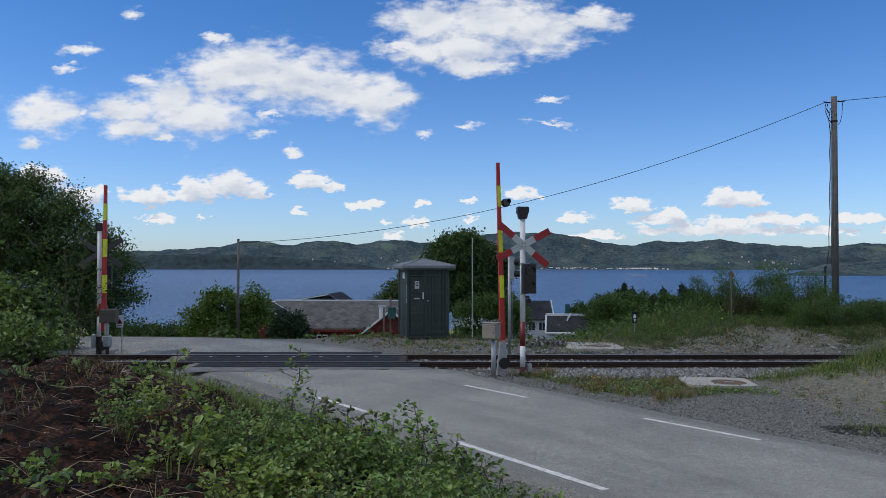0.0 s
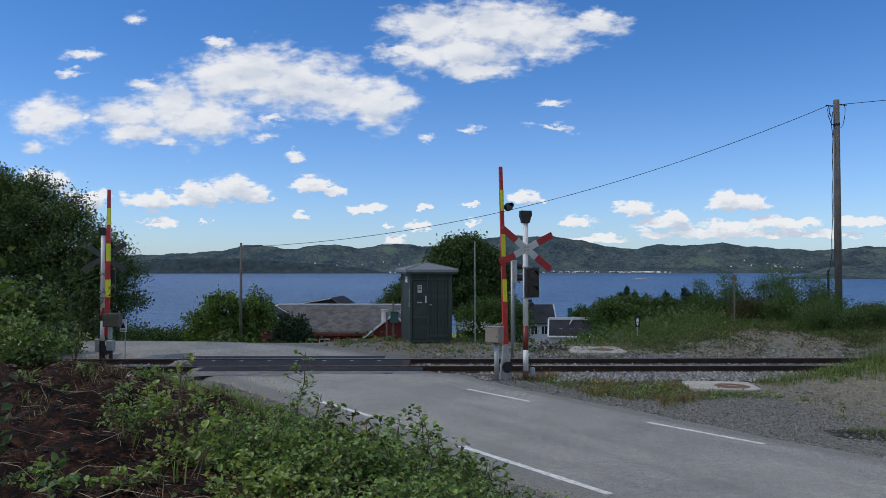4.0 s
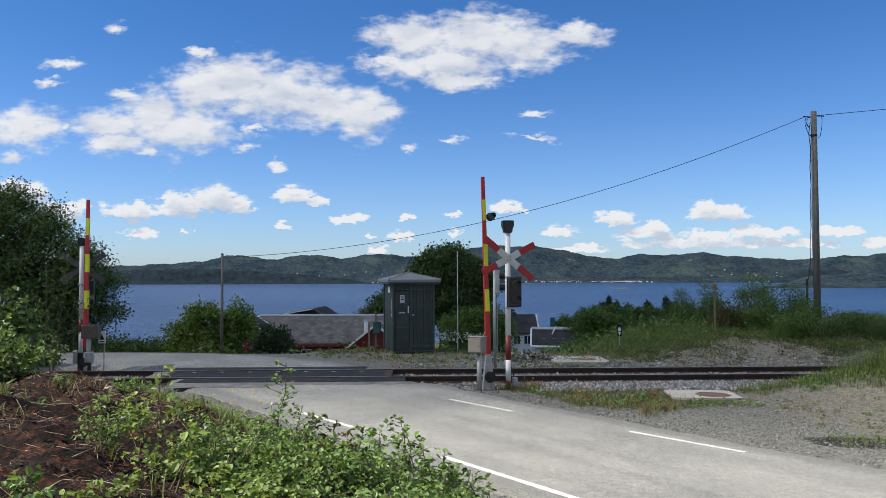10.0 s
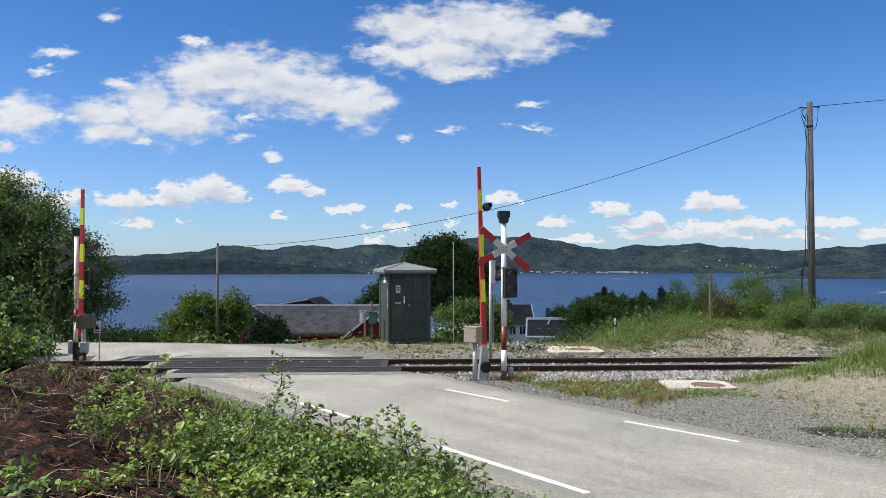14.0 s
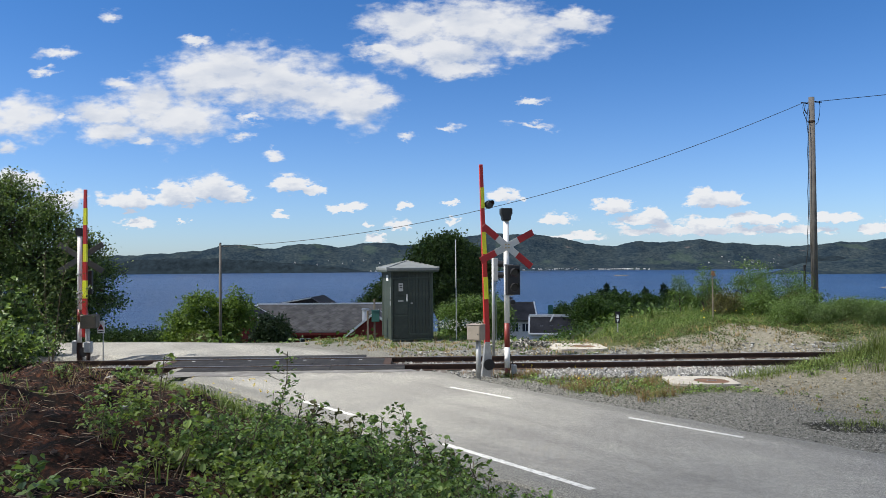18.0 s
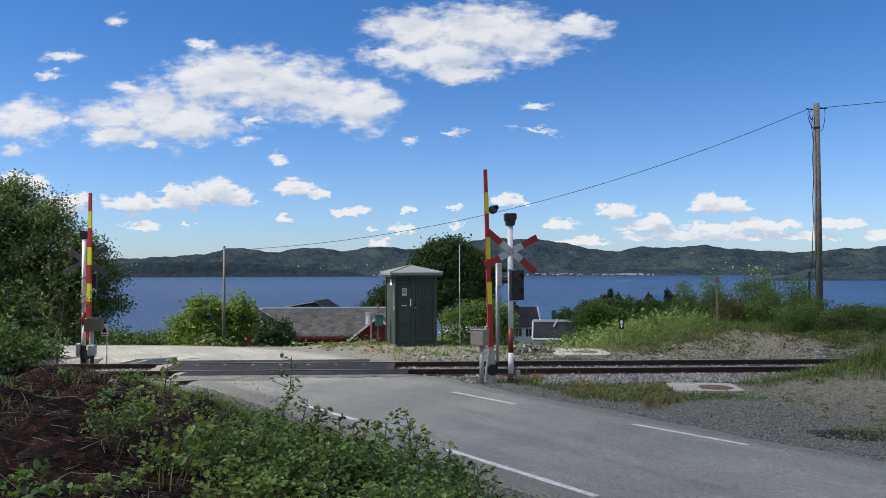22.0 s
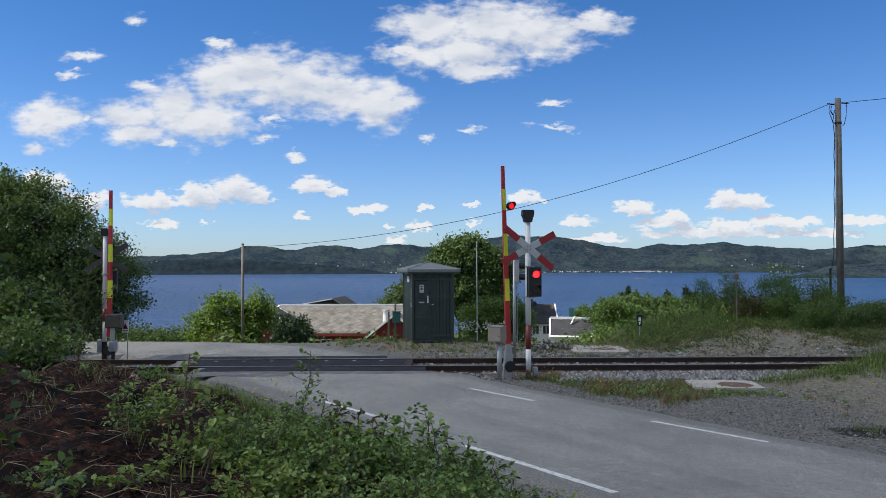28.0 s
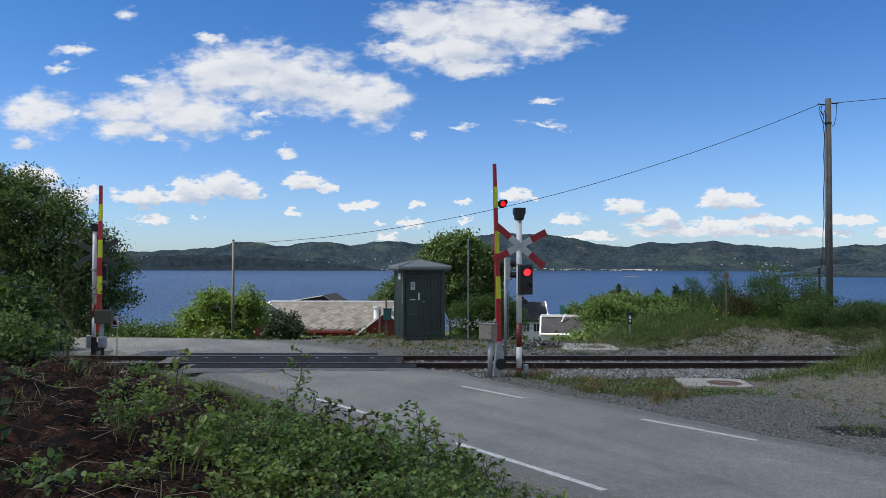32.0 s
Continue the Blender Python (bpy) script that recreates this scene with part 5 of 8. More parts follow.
def cross_arm(parent, z, y, angle, half, width, front, middle):
    """One board of the crossing cross: red ends and a pale middle."""
    m = pose(0, y, z, 0, angle, 0)
    for a, b, mt, name, label in ((-half, -0.30, front, "board_end", "dark red end of the cross"), (-0.298, 0.298, middle, "board_middle", ""), (0.30, half, front, "board_end", "dark red end of the cross")):
        bm = box(a, b, -0.009, 0.009, -width / 2, width / 2, 0.003)
        bm.transform(m)
        part(name, bm, mt, parent, label)


def crossing_signal():
    t = thing("crossing_signal", (1.21, 17.5, 0), "white post with red bands, red-ended cross and blinking lamp", "crossing signal", rz=9)
    base = gz(1.21, 17.5)
    for z0, z1, mt in ((base - 0.05, 0.13, "red"), (0.13, 0.60, "white"), (0.60, 1.15, "red"), (1.15, 3.50, "white")):
        part("post_band" if mt == "red" else "post", rod((0, 0, z0), (0, 0, z1), 0.062, 0.062, 20), M[mt], t, "dark red painted band" if mt == "red" else "", True)
    # bell housing on the top
    bm = prism([(-0.085, 3.48), (0.085, 3.48), (0.105, 3.60), (0.13, 3.62), (0.13, 3.76), (-0.13, 3.76), (-0.13, 3.62), (-0.105, 3.60)], -0.11, 0.11)
    bmesh.ops.bevel(bm, geom=bm.edges[:], offset=0.012, segments=2, affect="EDGES")
    part("bell", bm, M["black"], t, "black warning bell housing on the post top")
    cross_arm(t, 2.89, -0.075, -28, 0.69, 0.15, M["cross_red"], M["sign_grey"])
    cross_arm(t, 2.89, -0.096, 40, 0.725, 0.15, M["cross_red"], M["sign_grey"])
    for x, z in ((-0.035, 2.86), (0.035, 2.86), (-0.035, 2.93), (0.035, 2.93)):
        part("bolt", rod((x, -0.104, z), (x, -0.118, z), 0.017, 0.015, 8), M["brass"], t, "yellow-brown bolt head")
    # the lamp's case and its brackets
    case = part("lamp_case", box(-0.03, 0.27, -0.20, -0.065, 1.80, 2.46, 0.015), M["black"], t, "black case of the two signal lamps")
    part("backboard", box(-0.045, 0.29, -0.083, -0.067, 1.79, 2.47, 0.004), M["black"], case)
    lamp(case, 0.135, -0.202, 2.30, 0.085, M["lit_red"], RED_SPELLS, "red signal lens")
    lamp(case, 0.135, -0.202, 1.965, 0.085, M["lit_white"], WHITE_SPELLS, "white signal lens")
    for z in (1.78, 2.47):
        part("clamp", rod((0, 0, z - 0.02), (0, 0, z + 0.02), 0.072, 0.072, 18), M["galvanised"], t)
        part("bracket", box(0.0, 0.15, -0.03, 0.0, z - 0.012, z + 0.012), M["galvanised"], t)
    # the rear lamp that faces the other road
    part("rear_lamp", rod((0.15, 0.02, 1.62), (0.15, 0.14, 1.62), 0.055, 0.07, 16), M["black"], t, "small black rear lamp")
    # cable foot
    part("cable_box", box(0.10, 0.2, -0.08, 0.06, base, 0.2, 0.01), M["galvanised"], t, "small grey cable box at the post's foot")
    part("cable", tube([(0.15, 0, 0.15), (0.10, -0.02, 0.3), (0.066, -0.02, 0.45)], 0.012), M["cable"], t)


def barrier(at, rz, lean, height, mirror, arm_lamp):
    x, y = at
    base = gz(x, y)
    t = thing("level_crossing_barrier", (x, y, 0), "raised red and yellow level crossing barrier arm", "barrier", "crossing barriers", rz)
    if not mirror:
        part("stand", prism([(-0.13, base - 0.03), (0.15, base - 0.03), (0.11, 0.45), (0.07, 0.70), (-0.03, 0.70), (-0.06, 0.4)], -0.06, 0.06), M["galvanised"], t, "grey steel foot of the barrier")
    part("counterweight", rod((0.05, -0.10, 0.18), (0.05, -0.06, 0.18), 0.13, 0.13, 24, None, 0.012), M["black"], t, "round black drive cover")
    part("drive_cover", rod((0.05, 0.06, 0.18), (0.05, 0.16, 0.18), 0.12, 0.12, 24), M["galvanised"], t)
    # the arm: red with yellow bands, slightly tapering
    arm = new("arm")
    arm.parent = t
    arm.matrix_basis = pose(0.03, 0, 0.58, 0, lean, 0)
    spans, z = [], 0.0
    total = height - 0.58
    cuts = [c * total / 4.22 for c in (0.0, 1.10, 1.62, 2.14, 2.66, 3.20, 3.69, 4.22)]
    for k, (a, b) in enumerate(zip(cuts, cuts[1:])):
        w0, w1 = 0.062 - 0.022 * a / total, 0.062 - 0.022 * b / total
        bm = bmesh.new()
        ring = [[bm.verts.new((sx * w, sy * w * 0.75, h)) for sx, sy in ((-1, -1), (1, -1), (1, 1), (-1, 1))] for w, h in ((w0, a), (w1, b))]
        for i in range(4):
            bm.faces.new((ring[0][i], ring[0][(i + 1) % 4], ring[1][(i + 1) % 4], ring[1][i]))
        bm.faces.new(ring[0][::-1])
        bm.faces.new(ring[1])
        bmesh.ops.bevel(bm, geom=bm.edges[:], offset=0.004, segments=1, affect="EDGES")
        red = k % 2 == 0
        ob = part("arm_band", bm, M["bright_red"], arm, "red painted stretch of the arm")
        if not red:
            wm = (w0 + w1) / 2
            part("reflector", box(-wm * 0.86, wm + 0.004, -wm * 0.75 - 0.004, -wm * 0.75 + 0.004, a + 0.004, b - 0.004), M["yellow"], arm, "bright yellow reflective sheet")
            part("reflector", box(wm - 0.003, wm + 0.005, -wm * 0.7, wm * 0.75, a + 0.004, b - 0.004), M["yellow"], arm, "bright yellow reflective sheet")
    if arm_lamp:
        c = part("lamp_case", rod((0.165, -0.05, 3.29), (0.165, 0.05, 3.29), 0.095, 0.10, 20, None, 0.01), M["black"], arm, "round black lamp case on the arm")
        part("lamp_bracket", box(0.03, 0.08, -0.02, 0.02, 3.25, 3.33), M["black"], c)
        lamp(c, 0.165, -0.052, 3.29, 0.07, M["lit_red_small"], RED_SPELLS, "red arm lamp lens")
    return t


M["slate_dark"] = surface("dark_slate", (0.085, 0.078, 0.074), 0.95, vary=0.3, scale=1.2, grain=8, spec=0.15)
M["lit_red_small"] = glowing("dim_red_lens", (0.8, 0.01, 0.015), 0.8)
crossing_signal()
barrier((0.74, 17.75), 14, -1.6, 4.80, False, True)


def control_cabinet():
    t = thing("control_cabinet", (0.50, 17.15, 0), "beige steel control cabinet on a grey post", "cabinet", rz=-26)
    base = gz(0.52, 17.15)
    part("post", rod((0.03, 0.03, base - 0.03), (0.03, 0.03, 0.80), 0.055, 0.055, 14), M["galvanised"], t, "", True)
    body = part("body", box(-0.18, 0.15, -0.12, 0.16, 0.80, 1.14, 0.01), M["cabinet"], t)
    part("door", box(-0.165, 0.135, -0.135, -0.122, 0.82, 1.12, 0.004), M["cabinet"], body)
    part("lid", box(-0.19, 0.16, -0.14, 0.17, 1.14, 1.155, 0.005), M["cabinet"], body)
    part("lock", rod((0.10, -0.136, 0.94), (0.10, -0.15, 0.94), 0.012, 0.012, 8), M["black"], body)


control_cabinet()


def rear_signal():
    """A second, smaller signal beyond the tracks that faces away."""
    t = thing("track_signal", (1.13, 21.75, 0), "grey steel post with a grey signal case and two black hoods", "signal", rz=0)
    part("post", rod((0, 0, gz(1.2, 21.8)), (0, 0, 2.66), 0.045, 0.04, 14), M["galvanised"], t, "", True)
    case = part("case", box(0.01, 0.14, -0.09, 0.09, 2.02, 2.66, 0.012), M["galvanised"], t, "pale grey case")
    for z in (2.18, 2.50):
        part("hood", rod((0.14, -0.02, z), (0.31, -0.04, z - 0.01), 0.095, 0.085, 16), M["black"], case, "round black hood")
    part("ladder_rail", rod((0.075, 0.05, 0.3), (0.075, 0.05, 2.05), 0.012, 0.012, 6), M["galvanised"], t)


rear_signal()


def far_signal():
    t = thing("crossing_signal", (-10.33, 21.1, 0), "white post seen from behind with a grey cross back", "crossing signal", rz=8)
    base = gz(-10.28, 21.1)
    for z0, z1, mt in ((0.42, 0.98, "white"), (0.98, 1.33, "red"), (1.33, 3.37, "white")):
        part("post_band" if mt == "red" else "post", rod((0, 0, z0), (0, 0, z1), 0.058, 0.058, 18), M[mt], t, "dark red painted band" if mt == "red" else "", True)
    part("foot", rod((0, 0, base - 0.03), (0, 0, 0.42), 0.075, 0.075, 14), M["rust"], t, "dark steel foot")
    part("foot_box", box(-0.17, -0.05, -0.12, 0.05, 0.12, 0.48, 0.015), M["galvanised"], t, "pale grey box at the foot")
    bm = prism([(-0.07, 3.36), (0.07, 3.36), (0.095, 3.42), (0.095, 3.58), (-0.095, 3.58), (-0.095, 3.42)], -0.08, 0.08)
    bmesh.ops.bevel(bm, geom=bm.edges[:], offset=0.012, segments=2, affect="EDGES")
    part("bell", bm, M["black"], t, "black warning bell housing on the post top")
    cross_arm(t, 2.76, 0.085, 33, 0.70, 0.15, M["sign_back"], M["sign_back"])
    cross_arm(t, 2.76, 0.106, -33, 0.70, 0.15, M["sign_back"], M["sign_back"])
    part("lamp_case", box(0.05, 0.30, 0.06, 0.2, 1.75, 2.4, 0.015), M["black"], t, "black case of the signal lamps")
    for z in (1.62, 1.78, 2.3):
        part("clamp", rod((0, 0, z - 0.02), (0, 0, z + 0.02), 0.085, 0.085, 14), M["galvanised"], t)
    part("cable", tube([(-0.03, -0.075, 1.75), (-0.075, -0.09, 1.6), (-0.06, -0.08, 1.4), (-0.075, -0.04, 0.9), (-0.08, -0.03, 0.45)], 0.012), M["cable"], t)


far_signal()
barrier((-10.15, 20.95), -4, 0.3, 4.63, True, False)


def far_barrier_boxes():
    t = thing("drive_cabinet", (-9.92, 20.75, 0), "brown steel barrier drive cabinet on a grey column", "cabinet", rz=5)
    base = gz(-9.92, 20.75)
    part("column", rod((0, 0, base - 0.03), (0, 0, 0.18), 0.05, 0.05, 12), M["rust"], t)
    part("base_box", box(-0.09, 0.10, -0.12, 0.1, 0.18, 0.48, 0.03), M["galvanised"], t, "pale grey box")
    part("riser", rod((-0.02, 0, 0.5), (-0.02, 0, 0.86), 0.06, 0.06, 14), M["galvanised"], t)
    body = part("body", box(-0.17, 0.25, -0.16, 0.14, 0.84, 1.2, 0.015), M["cabinet_brown"], t)
    part("door", box(-0.15, 0.23, -0.175, -0.162, 0.86, 1.18, 0.004), M["cabinet_brown"], body)
    s = thing("small_sign", (-9.70, 21.0, 0), "small white sign with a black symbol on a thin post", "sign", rz=4)
    part("post", rod((0.06, 0.02, gz(-9.6, 21)), (0.06, 0.02, 1.0), 0.014, 0.014, 8), M["galvanised"], s)
    plate = part("plate", box(-0.085, 0.105, -0.012, 0.0, 0.68, 1.02, 0.004), M["white"], s)
    part("symbol", prism([(-0.065, 0.78), (0.085, 0.78), (0.01, 0.94)], -0.017, -0.013), M["cross_red"], plate, "red triangle")
    part("symbol_field", prism([(-0.042, 0.795), (0.062, 0.795), (0.01, 0.905)], -0.021, -0.0175), M["black"], plate, "dark middle of the triangle")
    part("text_line", box(-0.06, 0.08, -0.017, -0.013, 0.715, 0.74), M["black"], plate)


far_barrier_boxes()


# ---- the relay hut and what stands by it ----
def relay_hut():
    t = thing("relay_hut", (-2.02, 25.2, 0), "dark green boarded relay hut with a low grey hipped roof", "hut", rz=15.6)
    w, d, h = 1.36, 1.55, 2.28
    base = min(gz(-2.1, 25.2), gz(-0.7, 25.5), gz(-2.3, 26.8))
    part("plinth", box(0.02, w - 0.02, 0.02, d - 0.02, base - 0.1, 0.06), M["hut_trim"], t)
    body = part("body", box(0.015, w - 0.015, 0.015, d - 0.015, 0.05, h), M["hut"], t)

    def boards(n, length, place):
        me = None
        for k in range(n):
            bw = length / n
            if me is None:
                ob = part("board", box(0.004, bw - 0.004, -0.014, 0.004, 0.05, h - 0.01, 0.004), M["hut"], body)
                me = ob.data
            else:
                ob = new("board", me)
                ob.parent = body
            ob.matrix_basis = place(k * bw)
    boards(7, 0.80, lambda s: pose(0.56 + s, 0.008, 0, 0, 0, 0))
    boards(11, d, lambda s: pose(0.008, d - s, 0, 0, 0, -90))
    boards(11, d, lambda s: pose(w - 0.008, s, 0, 0, 0, 90))
    boards(10, w, lambda s: pose(w - s, d - 0.008, 0, 0, 0, 180))
    for x, y in ((0, 0), (w, 0), (0, d), (w, d)):
        part("corner_board", box(x - 0.035, x + 0.035, y - 0.035, y + 0.035, 0.04, h - 0.005, 0.006), M["hut_trim"], t)
    # the door with its frame, panels and fittings
    door = part("door", box(0.06, 0.54, -0.03, 0.0, 0.07, 2.02, 0.006), M["hut"], t, "green plank door with a riveted plate")
    for z0, z1 in ((0.12, 0.80), (0.86, 1.42), (1.48, 1.97)):
        part("door_panel", box(0.10, 0.50, -0.042, -0.03, z0, z1, 0.005), M["hut"], door)
    part("door_rail", box(0.07, 0.53, -0.046, -0.03, 0.80, 0.85, 0.004), M["hut_trim"], door)
    part("drip_board", box(0.04, 0.56, -0.07, 0.0, 2.03, 2.07, 0.006), M["hut_trim"], t)
    part("handle", box(0.475, 0.515, -0.09, -0.046, 1.28, 1.52, 0.008), M["white"], door, "pale metal lever handle")
    notice = part("notice", box(0.22, 0.37, -0.049, -0.0425, 1.62, 1.88, 0.002), M["sign_grey"], door, "grey notice plate on the door")
    part("text_line", box(0.25, 0.34, -0.053, -0.0492, 1.80, 1.83), M["black"], notice)
    part("text_line", box(0.25, 0.34, -0.053, -0.0492, 1.72, 1.76), M["black"], notice)
    part("name_plate", box(0.20, 0.38, -0.049, -0.0425, 1.28, 1.32, 0.001), M["sign_grey"], door)
    part("mid_frame", box(0.545, 0.585, -0.03, 0.0, 0.06, h - 0.02, 0.004), M["hut_trim"], t)
    # the fixed leaf beside the door: frame strips, a lock and scuffed boards
    for x0, x1, z0, z1 in ((0.60, 1.32, 2.03, 2.08), (0.60, 1.32, 0.16, 0.22), (1.27, 1.32, 0.22, 2.03)):
        part("leaf_frame", box(x0, x1, -0.026, -0.007, z0, z1, 0.004), M["hut_trim"], t)
    part("leaf_lock", box(0.63, 0.70, -0.04, -0.012, 1.20, 1.24, 0.004), M["galvanised"], t, "small grey lock")
    part("threshold", box(0.03, w - 0.03, -0.05, 0.0, 0.0, 0.05, 0.004), M["hut_trim"], t)
    part("side_plate", box(-0.022, -0.014, 0.5, 0.85, 1.95, 2.15, 0.002), M["white"], t, "small white plate on the side wall")
    part("side_hinge", box(-0.03, -0.012, 0.10, 0.16, 1.35, 1.75, 0.003), M["galvanised"], t)
    part("side_hinge", box(-0.03, -0.012, 0.05, 0.2, 1.15, 1.3, 0.003), M["galvanised"], t)
    # hipped roof
    o = 0.21
    bm = bmesh.new()
    lo = [bm.verts.new(p) for p in ((-o, -o, h + 0.02), (w + o, -o, h + 0.02), (w + o, d + o, h + 0.02), (-o, d + o, h + 0.02))]
    up = [bm.verts.new((v.co.x, v.co.y, h + 0.11)) for v in lo]
    top = bm.verts.new((w / 2, d / 2, h + 0.345))
    bm.faces.new(lo[::-1])
    for i in range(4):
        j = (i + 1) % 4
        bm.faces.new((lo[i], lo[j], up[j], up[i]))
        bm.faces.new((up[i], up[j], top))
    bmesh.ops.bevel(bm, geom=bm.edges[:], offset=0.008, segments=1, affect="EDGES")
    roof = part("roof", bm, M["hut_roof"], t, "low grey sheet-metal hipped roof")
    for x, y in ((-o, -o), (w + o, -o), (w + o, d + o), (-o, d + o)):
        part("hip_cap", rod((x, y, h + 0.115), (w / 2, d / 2, h + 0.35), 0.018, 0.018, 6), M["hut_roof"], roof)
    part("soffit", box(-o + 0.02, w + o - 0.02, -o + 0.02, d + o - 0.02, h - 0.03, h + 0.018), M["hut_trim"], roof)


relay_hut()


def hut_yard():
    t = thing("meter_box", (-2.75, 25.9, 0), "dark teal box on two thin weathered stakes", "meter box", rz=0)
    for x, z1, y in ((-0.14, 0.95, 0.0), (0.08, 1.33, 0.06)):
        part("stake", box(x - 0.03, x + 0.03, y - 0.03, y + 0.03, gz(-2.75, 25.9) - 0.03, z1, 0.006), M["wood"], t)
    bx = part("box", box(0.0, 0.26, -0.12, 0.02, 0.58, 0.95, 0.012), M["teal"], t)
    part("lid", box(-0.015, 0.275, -0.135, 0.03, 0.95, 0.975, 0.006), M["teal"], bx)
    p = thing("thin_pole", (0.094, 25.6, 0), "thin pale grey pole beside the hut", "pole")
    part("shaft", rod((0, 0, gz(0.09, 25.6) - 0.05), (0, 0, 3.29), 0.018, 0.014, 10), M["sign_grey"], p)
    part("cap", rod((0, 0, 3.29), (0, 0, 3.32), 0.024, 0.015, 10), M["galvanised"], p)
    # concrete covers of the cable wells
    for x, y, rz, w, d in ((5.22, 16.40, -3, 1.42, 1.15), (3.70, 23.3, 2, 1.65, 1.8)):
        zb = max(gz(x, y), gz(x - w / 2, y), gz(x + w / 2, y), gz(x, y - d / 2))
        s = thing("manhole", (x, y, zb - 0.03), "pale concrete cable well cover set in gravel", "manhole cover", "cable wells", rz)
        bm = bmesh.new()
        seg = 32
        outer, inner = [], []
        for k in range(seg):
            a = 6.2832 * k / seg
            c, q = math.cos(a), math.sin(a)
            m = max(abs(c) / (w / 2), abs(q) / (d / 2))
            worn = 0.985 + 0.012 * math.sin(k * 2.3 + x) - (0.05 if k % 8 == 4 else 0.0)
            outer.append((c / m * worn, q / m * worn))
            inner.append((0.36 * c + 0.2, 0.36 * q - 0.14))
        rings = [[bm.verts.new((*p, z)) for p in r] for r, z in ((outer, -0.12), (outer, 0.075), (inner, 0.085), (inner, -0.12))]
        for a, b in zip(rings, rings[1:]):
            for k in range(seg):
                bm.faces.new((a[k], a[(k + 1) % seg], b[(k + 1) % seg], b[k]))
        bmesh.ops.recalc_face_normals(bm, faces=bm.faces[:])
        part("slab", bm, M["concrete"], s)
        part("lid", rod((0.2, -0.14, -0.03), (0.2, -0.14, 0.074), 0.355, 0.355, 28), M["lid_rust"], s, "dark rusty round lid")
        part("grip", tube([(0.1, -0.14, 0.074), (0.12, -0.14, 0.09), (0.28, -0.14, 0.09), (0.3, -0.14, 0.074)], 0.008), M["galvanised"], s)


hut_yard()


# ---- poles and wires ----
def utility_pole(at, base, top, r, label):
    t = thing("utility_pole", (*at, 0), label, "utility pole", "utility poles")
    part("shaft", rod((0, 0, base), (0, 0, top), r * 1.1, r * 0.85, 16), M["grey_wood"], t, "", True)
    return t


def poles():
    x, y = 14.05, 30.0
    t = utility_pole((x, y), gz(x, y) - 0.3, 8.9, 0.125, "weathered wooden utility pole with hanging black cables")
    part("stay_post", rod((-0.36, 0.05, gz(x, y) - 0.2), (-0.36, 0.05, 2.35), 0.05, 0.045, 10), M["black"], t, "short dark post strapped beside the pole")
    part("strap", rod((0, 0, 7.9), (0, 0, 7.98), 0.125, 0.125, 14), M["rust"], t)
    part("drop_cable", tube([(-0.16, -0.05, 8.45), (-0.24, -0.08, 8.0), (-0.19, -0.1, 7.4), (-0.23, -0.1, 6.7), (-0.20, -0.1, 6.0), (-0.25, -0.1, 5.2), (-0.23, -0.1, 4.4), (-0.28, -0.1, 3.6), (-0.26, -0.06, 3.0), (-0.33, 0, 2.3)], 0.014), M["cable"], t)
    part("drop_cable", tube([(-0.14, -0.06, 8.1), (-0.19, -0.09, 7.0), (-0.2, -0.1, 5.0), (-0.17, -0.08, 2.0)], 0.008), M["cable"], t)
    part("cable_loop", tube([(-0.30, -0.02, 8.68), (-0.36, -0.05, 8.5), (-0.34, -0.05, 8.3), (-0.24, -0.06, 8.0), (-0.12, -0.1, 7.85)], 0.014), M["cable"], t)
    part("cable_loop", tube([(0.30, 0, 8.74), (0.33, 0.0, 8.55), (0.30, 0, 8.2), (0.22, -0.03, 7.9), (0.1, -0.1, 7.8)], 0.012), M["cable"], t)
    part("cable_loop", tube([(-0.26, -0.03, 8.6), (-0.30, -0.05, 8.4), (-0.22, -0.05, 8.25)], 0.022), M["cable"], t)
    for sx in (-0.14, 0.14):
        part("tension_clamp", rod((sx, 0, 8.72 - (0.06 if sx < 0 else 0)), (sx + 0.26 * (1 if sx > 0 else -1), 0, 8.70), 0.03, 0.02, 8), M["black"], t)
    part("hook", rod((-0.16, 0, 8.69), (0.16, 0, 8.74), 0.012, 0.012, 6), M["galvanised"], t)
    far = utility_pole((-10.34, 34.0), gz(-10.34, 34.0) - 0.3, 3.50, 0.062, "slim grey wooden pole down the slope")
    part("cap", rod((0, 0, 3.49), (0, 0, 3.54), 0.062, 0.04, 10), M["black"], far)
    # the wire between them, and on beyond
    a, b = Vector((13.74, 30.0, 8.69)), Vector((-10.32, 34.0, 3.36))
    pts = []
    for k in range(41):
        p = a.lerp(b, k / 40)
        p.z -= 4 * 1.16 * (k / 40) * (1 - k / 40)
        pts.append(p)
    tagged(part("overhead_wire", tube(pts, 0.012, None, 6), M["cable"]), "black overhead cable sagging between the poles", "cable", "overhead cables")
    a, b = Vector((14.36, 30.0, 8.74)), Vector((48, 34.0, 13.3))
    pts = []
    for k in range(17):
        p = a.lerp(b, k / 16)
        p.z -= 4 * 0.25 * (k / 16) * (1 - k / 16)
        pts.append(p)
    tagged(part("overhead_wire", tube(pts, 0.012, None, 6), M["cable"]), "black overhead cable leading away from the pole", "cable", "overhead cables")
    utility_pole((48, 34.0), gz(48, 34) - 0.3, 13.4, 0.13, "tall wooden utility pole at the slope")
    # marker stake on the mound
    x, y = 8.75, 26.0
    s = thing("marker_stake", (x, y, 0), "thin wooden marker stake with an orange head on the mound", "stake")
    part("shaft", box(-0.016, 0.016, -0.014, 0.014, gz(x, y) - 0.1, 2.17, 0.004), M["wood"], s)
